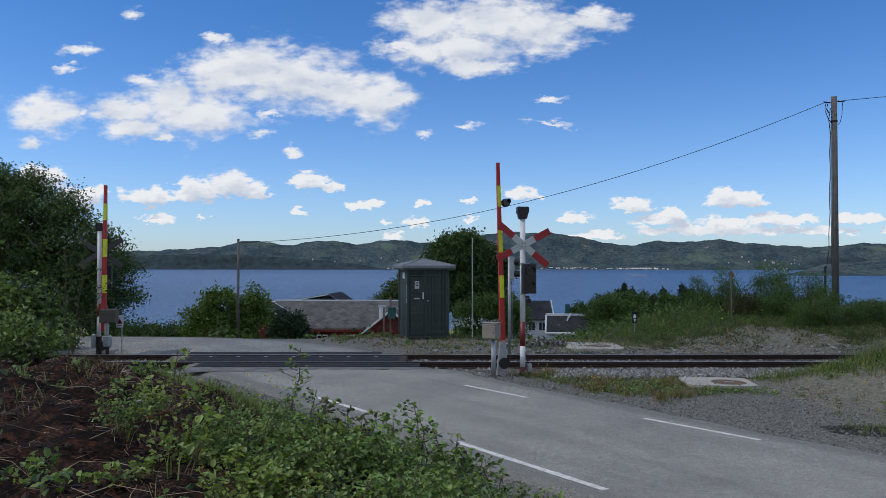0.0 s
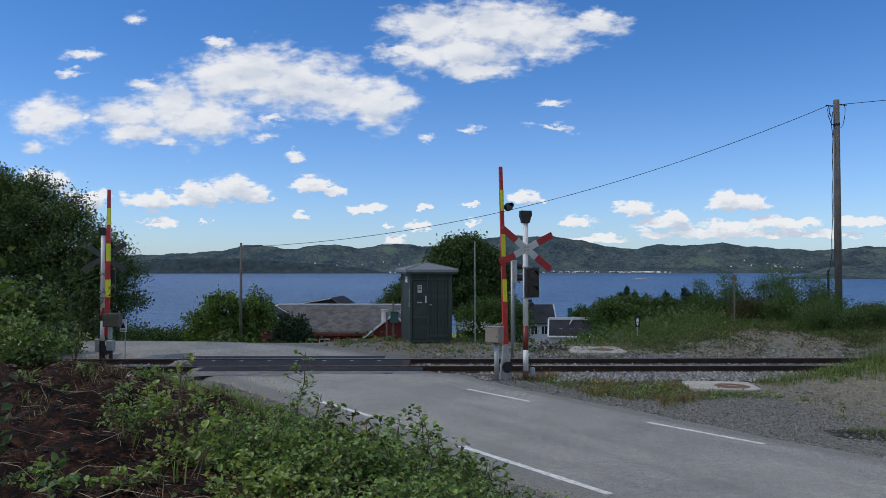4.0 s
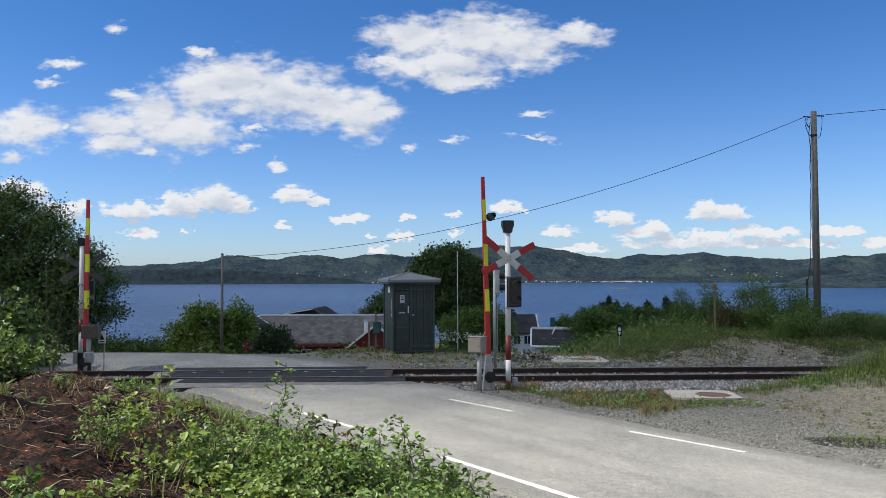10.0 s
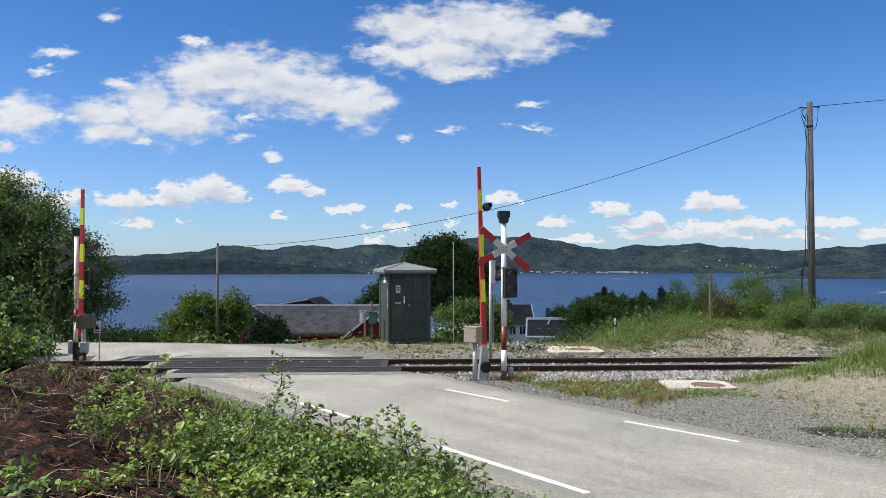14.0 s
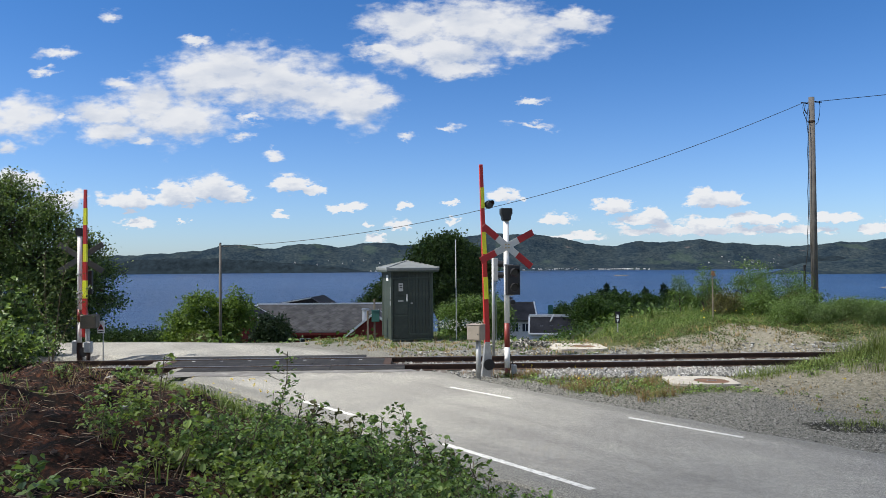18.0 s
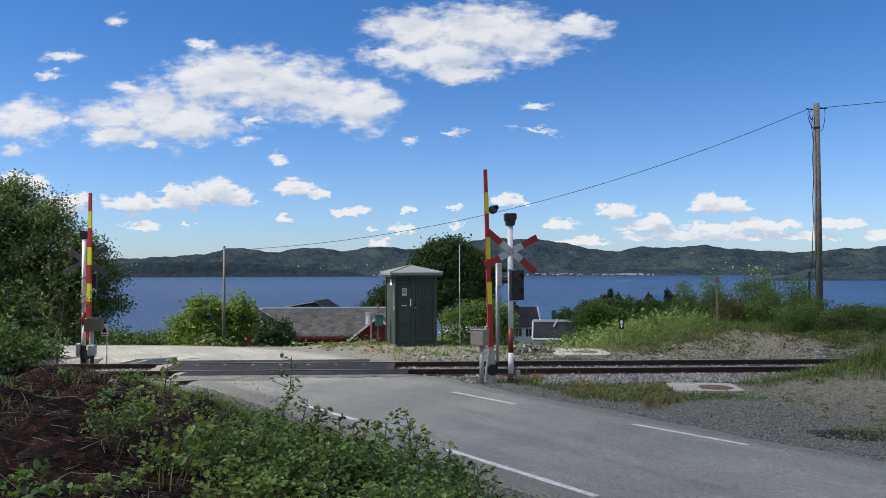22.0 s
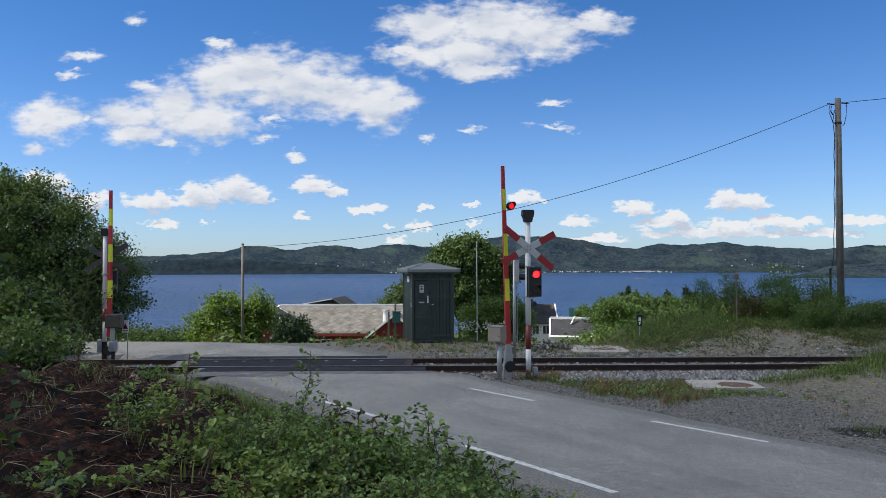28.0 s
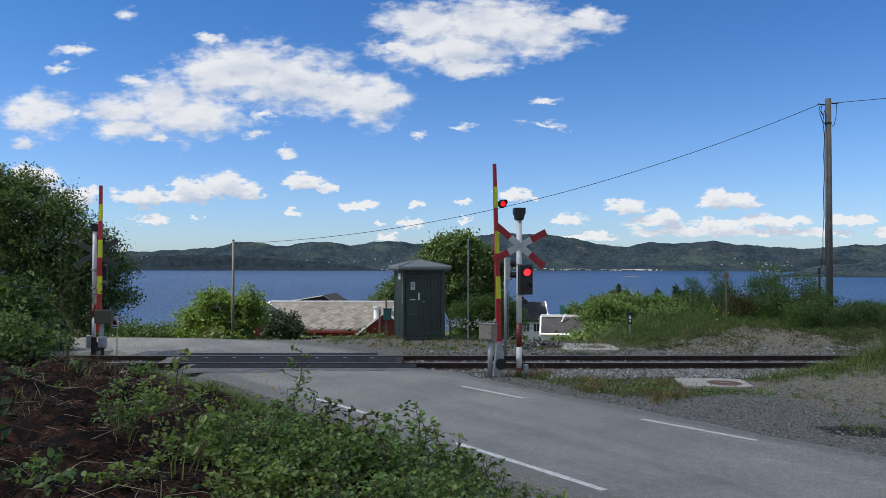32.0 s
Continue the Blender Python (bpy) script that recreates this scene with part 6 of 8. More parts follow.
    part("head", prism([(-0.05, 2.05), (0.11, 2.02), (0.04, 2.2), (-0.03, 2.21)], -0.02, 0.02), M["orange_wood"], s, "orange-painted head of the stake")
    # small track sign beyond the mound
    x, y = 5.86, 27.5
    s = thing("track_sign", (x, y, 0), "small dark track sign with a white mark", "sign")
    part("post", rod((0, 0.02, gz(x, y) - 0.1), (0, 0.02, 0.7), 0.025, 0.025, 8), M["galvanised"], s)
    p = part("plate", box(-0.085, 0.085, -0.015, 0.0, 0.34, 0.7, 0.01), M["black"], s)
    part("mark", prism([(-0.055, 0.51), (0, 0.37), (0.055, 0.51), (0.03, 0.65), (-0.03, 0.65)], -0.021, -0.0155), M["white"], p)
    part("mark_bar", box(-0.06, 0.06, -0.026, -0.022, 0.495, 0.525), M["black"], p)
    part("cap", box(-0.095, 0.095, -0.03, 0.03, 0.7, 0.75, 0.01), M["black"], s)
    # roadside post at the grassy bank
    x, y = 8.48, 14.8
    s = thing("roadside_post", (x, y, 0), "weathered wooden post with a yellow-brown crossboard", "post", rz=10)
    part("shaft", box(-0.03, 0.03, -0.03, 0.03, gz(x, y) - 0.1, 1.86, 0.006), M["wood"], s)
    part("crossboard", box(-0.16, 0.22, -0.045, -0.03, 1.76, 1.83, 0.004), M["pale_wood"], s)
    part("crossboard", box(-0.16, 0.22, -0.045, -0.03, 1.12, 1.2, 0.004), M["pale_wood"], s)


poles()


# ---- farm buildings down the slope ----
def gable_roof(t, x0, x1, y0, y1, eave, ridge, material, over=0.35, thick=0.14, label=""):
    """Two slopes with the ridge along x."""
    ym = (y0 + y1) / 2
    k = (ridge - eave) / (ym - y0)
    for sgn, ya in ((-1, y0), (1, y1)):
        lo = ya + sgn * over
        zl = eave - k * over
        pts = [(lo, zl), (ym, ridge), (ym, ridge + thick), (lo, zl + thick)]
        bm = bmesh.new()
        a = [bm.verts.new((x0 - over, y, z)) for y, z in pts]
        b = [bm.verts.new((x1 + over, y, z)) for y, z in pts]
        bm.faces.new(a)
        bm.faces.new(b[::-1])
        for i in range(4):
            bm.faces.new((a[i], b[i], b[(i + 1) % 4], a[(i + 1) % 4]))
        bmesh.ops.recalc_face_normals(bm, faces=bm.faces[:])
        part("roof_slope", bm, material, t, label)
    for xe in (x0 - over - 0.08, x1 + over):
        for sgn, ya in ((-1, y0), (1, y1)):
            lo = ya + sgn * over
            zl = eave - k * over
            bm = bmesh.new()
            pts = [(lo, zl - 0.06), (ym, ridge - 0.06), (ym, ridge + thick + 0.05), (lo, zl + thick + 0.05)]
            a = [bm.verts.new((xe, y, z)) for y, z in pts]
            b = [bm.verts.new((xe + 0.13, y, z)) for y, z in pts]
            bm.faces.new(a)
            bm.faces.new(b[::-1])
            for i in range(4):
                bm.faces.new((a[i], b[i], b[(i + 1) % 4], a[(i + 1) % 4]))
            bmesh.ops.recalc_face_normals(bm, faces=bm.faces[:])
            part("verge_board", bm, M["white"], t, "white painted verge board")


def gabled_walls(t, x0, x1, y0, y1, base, eave, ridge, material):
    ym = (y0 + y1) / 2
    bm = bmesh.new()
    rings = [[bm.verts.new((x, y, z)) for y, z in ((y0, base), (y1, base), (y1, eave), (ym, ridge), (y0, eave))] for x in (x0, x1)]
    for i in range(5):
        bm.faces.new((rings[0][i], rings[1][i], rings[1][(i + 1) % 5], rings[0][(i + 1) % 5]))
    bm.faces.new(rings[0][::-1])
    bm.faces.new(rings[1])
    bmesh.ops.recalc_face_normals(bm, faces=bm.faces[:])
    return part("wall", bm, material, t)


def cladding(t, x0, x1, y, z0, z1, material, step_w=0.22):
    n = max(1, int((x1 - x0) / step_w))
    me = None
    for k in range(n):
        w = (x1 - x0) / n
        if me is None:
            ob = part("wall_board", box(0.008, w - 0.008, -0.03, 0.0, z0, z1, 0.006), material, t)
            me = ob.data
        else:
            ob = new("wall_board", me)
            ob.parent = t
        ob.location = (x0 + k * w, y, 0)


def barn():
    t = thing("barn", (0, 0, 0), "red boarded barn with a mossy slate roof", "barn")
    x0, x1, y0, y1, eave, ridge = -16.6, -5.2, 62.8, 70.4, -2.84, -0.98
    base = min(gz(x0, y1), gz(x1, y1)) - 0.3
    gabled_walls(t, x0, x1, y0, y1, base, eave + 0.02, ridge - 0.02, M["barn_red"])
    cladding(t, x0, x1, y0 - 0.002, gz(-10, y0) - 0.4, eave - 0.05, M["barn_red"], 0.3)
    gable_roof(t, x0, x1, y0, y1, eave, ridge, M["slate"], 0.35, 0.10, "grey mossy slate roof slope")
    part("ridge_board", box(x0 - 0.3, x1 + 0.3, 66.5, 66.7, ridge + 0.08, ridge + 0.2), M["house_white"], t, "pale ridge board")
    part("eave_board", box(x0 - 0.3, x1 + 0.3, y0 - 0.42, y0 - 0.37, eave - 0.36, eave - 0.16), M["barn_red"], t)
    # the slates of the slope that faces the road, in lozenge courses
    run, rise = 3.8 + 0.35, (ridge - eave) * (3.8 + 0.35) / 3.8
    slope = math.atan2(rise, run)
    length = math.hypot(run, rise)
    rng = random.Random(4)
    bm = bmesh.new()
    q = 0.30
    pts = [(-q, 0), (0, -q * 1.05), (q, 0), (0, q * 1.05)]
    lo = [bm.verts.new((x, y, 0.0)) for x, y in pts]
    hi = [bm.verts.new((x, y, 0.03)) for x, y in pts]
    bm.faces.new(hi)
    for i in range(4):
        bm.faces.new((lo[i], lo[(i + 1) % 4], hi[(i + 1) % 4], hi[i]))
    bmesh.ops.recalc_face_normals(bm, faces=bm.faces[:])
    first = part("slate", bm, M["slate"], t)
    me = first.data
    made = 0
    zl = eave - (ridge - eave) / 3.8 * 0.35 + 0.10
    for r in range(15):
        v = 0.30 + r * 0.30
        if v > length - 0.15:
            break
        for c in range(22):
            x = -14.6 + c * 0.59 + (0.295 if r % 2 else 0)
            if x > x1 + 0.2:
                continue
            if made == 0:
                o = first
            else:
                o = new("slate", me)
                o.parent = t
            made += 1
            o.matrix_basis = Matrix.Translation((x + rng.uniform(-0.02, 0.02), y0 - 0.35 + v * math.cos(slope), zl + v * math.sin(slope) + 0.012 + rng.uniform(0, 0.012))) @ pose(0, 0, 0, math.degrees(slope) - 2.0 + rng.uniform(-1, 1), rng.uniform(-1, 1), rng.uniform(-3, 3))
    # the gabled wing that comes forward at the end
    wing = new("wing")
    wing.parent = t
    wing.matrix_basis = pose(-6.2, 60.6, 0, 0, 0, 90)
    # in the wing's own space the ridge runs along x, towards the barn
    e2, r2 = -3.0, -1.35
    gabled_walls(wing, 0, 3.0, -2.1, 2.1, base, e2, r2, M["barn_red"])
    gable_roof(wing, 0, 3.0, -2.1, 2.1, e2, r2, M["slate"], 0.3, 0.10)
    part("chimney_pipe", rod((-7.0, 61.4, -2.4), (-7.0, 61.4, -1.1), 0.27, 0.25, 12), M["house_white"], t, "pale chimney pipe")
    part("chimney_cap", rod((-7.0, 61.4, -1.1), (-7.0, 61.4, -0.98), 0.34, 0.3, 12), M["galvanised"], t)
    left = new("wing")
    left.parent = t
    left.matrix_basis = pose(-16.9, 60.9, 0, 0, 0, 90)
    gabled_walls(left, 0, 3.0, -2.0, 2.0, base, -1.95, -0.8, M["barn_red"])
    gable_roof(left, 0, 3.0, -2.0, 2.0, -1.95, -0.8, M["dark_roof"], 0.35, 0.10)
    for x in (-13.5, -12.1, -9.6):
        w = part("window", box(x - 0.45, x + 0.45, y0 - 0.06, y0 - 0.03, eave - 1.5, eave - 0.62), M["white"], t, "small white barn window")
        part("pane", box(x - 0.38, x + 0.38, y0 - 0.07, y0 - 0.062, eave - 1.42, eave - 0.70), M["pane"], w)


def storehouse():
    """Its dark boarded gable end looks towards the crossing; the roof is longer on one side."""
    t = thing("storehouse", (-15.16, 82.0, 0), "low dark storehouse with a white verge on its long roof side", "storehouse", rz=0)
    base = gz(-17, 84) - 0.5
    ridge, run_l, drop_l, run_r, drop_r = -0.98, 7.4, 1.25, 1.9, 1.2
    bm = prism([(-run_l + 0.3, base), (run_r - 0.3, base), (run_r - 0.3, ridge - drop_r + 0.1), (0, ridge - 0.12), (-run_l + 0.3, ridge - drop_l - 0.05)], 0.25, 8.0)
    part("wall", bm, M["dark_roof"], t, "dark stained boarded wall")
    for k in range(20):
        x0 = -6.9 + k * 0.42
        top = ridge - 0.2 - (drop_l * -x0 / run_l if x0 < 0 else drop_r * (x0 + 0.4) / run_r)
        part("wall_board", box(x0, x0 + 0.39, 0.19, 0.246, base, top, 0.01), M["dark_roof"], t)
    for run, drop in ((-run_l, drop_l), (run_r, drop_r)):
        part("roof_slope", prism([(0, ridge - 0.12), (0, ridge), (run, ridge - drop), (run, ridge - drop - 0.12)], 0.0, 8.3), M["dark_roof"], t, "dark felt roof slope")
    part("verge_board", prism([(0, ridge - 0.06), (0, ridge + 0.05), (-run_l, ridge - drop_l + 0.05), (-run_l, ridge - drop_l - 0.06)], -0.09, -0.01), M["white"], t, "white painted verge board")
    part("verge_board", prism([(0.01, ridge + 0.0), (0.01, ridge + 0.05), (run_r, ridge - drop_r + 0.05), (run_r, ridge - drop_r)], -0.09, -0.01), M["hut_roof"], t, "grey verge board")


def farmhouse():
    t = thing("farmhouse", (4.3, 75.0, 0), "white boarded farmhouse with a grey slate roof", "house")
    base = gz(6, 78) - 0.6
    gabled_walls(t, -0.9, 3.55, 0, 6.0, base, -2.98, -1.5, M["house_white"])
    gable_roof(t, -0.9, 3.55, 0, 6.0, -2.98, -1.5, M["slate_dark"], 0.3, 0.12)
    for x in (0.55, 1.75, 2.75):
        w = part("window", box(x - 0.34, x + 0.34, -0.06, 0.0, -4.15, -3.3), M["white"], t, "white window frame")
        for k in (-1, 1):
            part("pane", box(x + k * 0.16 - 0.13, x + k * 0.16 + 0.13, -0.07, -0.058, -4.1, -3.35), M["pane"], w)
    part("chimney", box(1.2, 1.75, 2.7, 3.3, -1.9, -0.9, 0.02), M["dark_roof"], t, "dark chimney")
    part("wall_pipe", rod((3.62, -0.05, base), (3.62, -0.05, -3.4), 0.05, 0.05, 8), M["house_white"], t)


def outbuilding():
    t = thing("outbuilding", (6.25, 62.3, 0), "small white shed with a dark roof framed in white", "shed", rz=-7)
    base = gz(8, 65) - 0.6
    gabled_walls(t, 0.1, 3.35, 0.2, 3.8, base, -3.15, -2.0, M["house_white"])
    gable_roof(t, 0.1, 3.35, 0.2, 3.8, -3.15, -2.0, M["dark_roof"], 0.2, 0.1)
    part("gutter", rod((-0.1, -0.05, -3.22), (3.55, -0.05, -3.22), 0.1, 0.1, 8), M["white"], t, "white gutter")
    part("ridge_cap", box(-0.1, 3.55, 1.85, 2.1, -1.95, -1.76), M["white"], t, "white ridge cap")
    for x in (0.9, 1.7, 2.5):
        part("snow_hook", box(x - 0.12, x + 0.12, 0.85, 0.9, -2.66, -2.6), M["galvanised"], t)
    part("chimney", box(1.45, 1.85, 2.6, 3.0, -2.2, -1.0, 0.02), M["teal"], t, "dark chimney")
    part("vent_pipe", rod((1.6, 1.3, -2.3), (1.9, 1.6, -1.7), 0.06, 0.06, 8), M["white"], t)


barn()
storehouse()
farmhouse()
outbuilding()


# ---- a bumblebee that flies past ----
def bumblebee():
    t = thing("bumblebee", (9, 1.5, 2.5), "small dark bumblebee flying past", "insect")
    bm = bmesh.new()
    bmesh.ops.create_icosphere(bm, subdivisions=2, radius=1.0)
    for v in bm.verts:
        v.co = Vector((v.co.x * 0.010, v.co.y * 0.0055, v.co.z * 0.0055))
    part("body", bm, M["black"], t, "", True)
    bm = bmesh.new()
    bmesh.ops.create_icosphere(bm, subdivisions=1, radius=0.004)
    part("head", bm, M["black"], t).location = (-0.011, 0, 0.001)
    for s in (-1, 1):
        bm = bmesh.new()
        bmesh.ops.create_icosphere(bm, subdivisions=1, radius=1.0)
        for v in bm.verts:
            v.co = Vector((v.co.x * 0.004 + 0.001, s * (0.009 + v.co.y * 0.008), 0.005 + v.co.z * 0.0004 + abs(v.co.y) * 0.002))
        part("wing", bm, M["dark_glass"], t, "smoky wing")
    return t


BEE = bumblebee()


# ---- trees and bushes ----
def tree(name, at, label, category, lumps, clusters, per, size, sigma, material, trunk=0.12, seed=1, group="", fork=0.45, wide=0.36, twigs=0.6, limb_r=None):
    """A trunk with limbs to each mass of the crown, twigs to its clusters, and small leaves round those. Lumps are x, y, z, rx, ry, rz from the foot."""
    rng = np.random.default_rng(seed)
    base = gz(*at)
    t = thing(name, (*at, base), label, category, group)
    vol = np.array([l[3] * l[4] * l[5] for l in lumps]) ** 0.7
    pick = rng.choice(len(lumps), clusters, p=vol / vol.sum())
    way = unit(rng.normal(size=(clusters, 3)))
    far = rng.uniform(0.22, 0.93, clusters) ** 0.55
    L = np.array(lumps, float)
    cc = L[pick, :3] + way * far[:, None] * L[pick, 3:]
    cc[:, 2] = np.maximum(cc[:, 2], 0.08)
    top = max(l[2] for l in lumps)
    bm = tube([(0, 0, -0.15), (0.04, 0.02, top * fork * 0.5), (0, 0.05, top * fork)], trunk, None, 8, 0.75)
    lr = limb_r or trunk * 0.55
    for l in lumps:
        a = Vector((0, 0.05, top * fork * 0.9))
        b = Vector(l[:3])
        tube([a, a.lerp(b, 0.5) + Vector((0, 0, 0.12 * (b - a).length)), b], lr, bm, 6, 0.35)
    for c, p in zip(cc, pick):
        if rng.uniform() < twigs:
            a, b = Vector(L[p, :3]) * 0.8, Vector(c)
            tube([a, a.lerp(b, 0.55) + Vector((0, 0, 0.06)), b], lr * 0.28, bm, 3, 0.35)
    part("trunk", bm, M["bark"], t, "", True)
    pts = np.repeat(cc, per, 0) + rng.normal(size=(clusters * per, 3)) * np.array([sigma, sigma, sigma * 0.75])
    out = np.repeat(way, per, 0) * 0.5
    leaves("crown", pts, size, rng, M[material], t, wide=wide, outward=out)
    return t


def spruce(at, height, radius, seed):
    """A tapering stem with whorls of drooping boughs, each set with short sprays of needles."""
    rng = np.random.default_rng(seed)
    base = gz(*at)
    t = thing("spruce", (*at, base), "dark narrow spruce tree on the slope", "tree", "spruces")
    bm = tube([(0, 0, -0.2), (0, 0, height * 0.98)], 0.03 * height ** 0.5 + 0.05, None, 6, 0.1)
    pts, out = [], []
    n = int(height * 5)
    for k in range(n):
        h = 0.30 + 0.70 * (k + 0.4 * rng.uniform()) / n
        r = (radius * (1 - h) ** 0.9 + 0.05) * rng.uniform(0.85, 1.1)
        turn = rng.uniform(0, 6.283)
        for a in turn + np.arange(9) * 0.698 + rng.normal(size=9) * 0.15:
            reach = r * rng.uniform(0.6, 1.2)
            d = np.array([math.cos(a), math.sin(a), -0.28 + 0.5 * h])
            tip = Vector(d * reach) + Vector((0, 0, h * height))
            if rng.uniform() < 0.25:
                tube([(0, 0, h * height), tip], 0.014, bm, 3, 0.3)
            m = max(8, int(34 * reach))
            q = rng.uniform(0.12, 1.0, m)[:, None] * reach
            pts.append(d * q + np.array([0, 0, h * height]) + rng.normal(size=(m, 3)) * np.array([0.06, 0.06, 0.045]))
            out.append(np.repeat(d[None] * 1.6, m, 0))
    top = np.array([0, 0, height])
    pts.append(top + rng.normal(size=(14, 3)) * np.array([0.03, 0.03, 0.12]))
    out.append(np.repeat(np.array([[0, 0, 1.5]]), 14, 0))
    part("trunk", bm, M["bark"], t)
    leaves("crown", np.concatenate(pts), 0.19, rng, M["needles"], t, wide=0.26, outward=np.concatenate(out))


# The willow beside the far barrier, and its neighbours on the bank
tree("willow_tree", (-19.05, 27.7), "broad dark green willow tree beyond the far barrier", "tree",
     [(2.54, 0.0, 4.69, 2.41, 2.03, 1.71), (4.19, 0.0, 3.42, 1.91, 1.78, 1.65), (5.33, 0.25, 2.53, 1.52, 1.4, 1.52), (0.0, 0.0, 4.18, 2.54, 2.29, 2.29), (3.05, -0.51, 1.52, 2.79, 1.65, 1.78), (6.2, 0.38, 2.0, 0.75, 0.7, 0.8), (5.3, 0.38, 3.3, 0.75, 0.7, 0.76), (1.52, 0.0, 5.5, 1.75, 1.5, 1.2), (0.2, 0.0, 5.6, 1.7, 1.5, 1.2), (-2.54, 0.0, 3.42, 2.29, 2.03, 2.29), (4.95, 0.25, 1.14, 1.52, 1.14, 1.14)],
     1250, 100, 0.10, 0.23, "leaf_willow", 0.24, 21, "left trees")
tree("willow_bush", (-12.5, 21.5), "low dark willow bush between track and road", "bush",
     [(0, 0, 0.6, 1.1, 0.6, 0.6), (0.6, 0.1, 0.4, 0.8, 0.5, 0.4), (-0.8, 0, 0.9, 0.9, 0.6, 0.7)], 130, 40, 0.10, 0.15, "leaf_dark", 0.05, 27, "left trees", 0.3)
tree("alder_tree", (-10.3, 13.2), "loose young alder tree standing on the bank", "tree",
     [(0.6, 0, 1.7, 1.0, 0.9, 0.8), (-0.6, 0.2, 2.2, 1.2, 1.0, 0.9), (1.1, -0.2, 1.0, 0.9, 0.8, 0.7), (-1.2, 0, 1.4, 1.2, 1.0, 1.0)],
     230, 42, 0.11, 0.17, "leaf_dark", 0.08, 23, "left trees")
ALDER_STEMS = [(0.75 * math.cos(k * 2.4) * (0.3 + 0.05 * k), 0.45 * math.sin(k * 2.4) * (0.3 + 0.05 * k), 1.5 - 0.045 * k) for k in range(18)]
tree("alder_bush", (-6.35, 10.9), "low alder bush with pale fresh leaves on the bank", "bush",
     [(0.0, 0, 0.25, 0.45, 0.4, 0.25), (-0.5, 0.2, 0.4, 0.5, 0.5, 0.3)], 60, 30, 0.07, 0.12, "leaf_alder", 0.03, 25, "bank bushes", 0.2)
# a tall shoot close by the camera
tree("alder_sapling", (-2.0, 2.5), "tall alder sapling with dark leaves on the bank", "sapling",
     [(0.12, 0, 1.35, 0.25, 0.25, 0.3), (0, 0, 1.0, 0.3, 0.3, 0.4), (0.05, 0.05, 0.6, 0.35, 0.3, 0.35)], 70, 12, 0.05, 0.07, "leaf_dark", 0.012, 26, "bank bushes", 0.5)

# Behind the crossing
tree("birch_bush", (-11.9, 36.0), "rounded green birch bush below the road", "bush",
     [(0.1, 0, 1.95, 1.15, 1.1, 1.0), (1.4, 0.2, 1.7, 1.0, 1.0, 1.1), (-0.8, 0.3, 1.3, 1.0, 1.0, 1.0), (0.6, -0.5, 0.9, 1.4, 0.9, 0.8), (1.7, 0.2, 2.5, 0.35, 0.3, 0.6)],
     330, 44, 0.14, 0.19, "leaf_fresh", 0.09, 31, "slope bushes", 0.3)
tree("rowan_bush", (-11.3, 33.6), "small bronze-brown bush below the road", "bush",
     [(0, 0, 0.45, 0.55, 0.4, 0.4), (0.4, 0, 0.35, 0.4, 0.3, 0.3)], 60, 36, 0.08, 0.13, "leaf_bronze", 0.03, 36, "slope bushes", 0.3)
tree("juniper_bush", (-9.55, 40.0), "dark dense juniper bush beside the barn", "bush",
     [(0, 0, 1.3, 0.95, 0.8, 1.0), (0.35, 0, 0.9, 0.85, 0.8, 0.8), (-0.4, 0, 1.0, 0.8, 0.7, 0.8)], 200, 46, 0.15, 0.16, "needles", 0.07, 32, "slope bushes", 0.3)
tree("maple_tree", (-1.35, 76.0), "large full-crowned green tree behind the hut", "tree",
     [(0.7, 0, 11.2, 2.8, 2.7, 2.3), (-0.8, 0, 9.6, 2.1, 2.1, 2.0), (2.9, 0.1, 9.7, 2.4, 2.3, 2.3), (0.9, -0.5, 7.9, 3.3, 2.6, 2.3), (-1.4, 0.3, 7.2, 1.8, 1.9, 1.9), (3.0, 0, 7.0, 2.2, 2.1, 2.0), (-1.2, 0.2, 11.0, 1.7, 1.7, 1.6), (-2.4, 0.2, 9.0, 1.5, 1.6, 1.7), (4.2, 0.2, 9.4, 1.3, 1.4, 1.5)],
     1000, 62, 0.30, 0.40, "leaf_dark", 0.2, 33, "slope trees")
tree("maple_tree", (-7.9, 76.5), "lower green tree beside the large one", "tree",
     [(1.0, 0, 7.0, 1.5, 1.3, 1.3), (2.2, 0, 8.2, 1.2, 1.1, 1.3), (-0.6, 0, 6.0, 1.3, 1.2, 1.2), (0.4, 0, 5.2, 1.9, 1.5, 1.3), (2.6, 0, 6.6, 1.3, 1.2, 1.4)], 300, 50, 0.24, 0.34, "leaf_dark", 0.12, 34, "slope trees")
tree("rowan_bush", (0.65, 29.2), "dull green bush beside the hut", "bush",
     [(0, 0, 1.0, 0.75, 0.6, 0.7), (0.7, 0.2, 1.1, 0.6, 0.6, 0.6), (-0.7, 0.1, 0.8, 0.6, 0.6, 0.6), (0.2, 0, 0.4, 1.2, 0.6, 0.45), (1.1, 0.1, 0.7, 0.6, 0.5, 0.7), (-0.3, -0.2, 0.25, 1.0, 0.5, 0.3)], 430, 46, 0.08, 0.15, "leaf_mid", 0.05, 35, "slope bushes", 0.25)
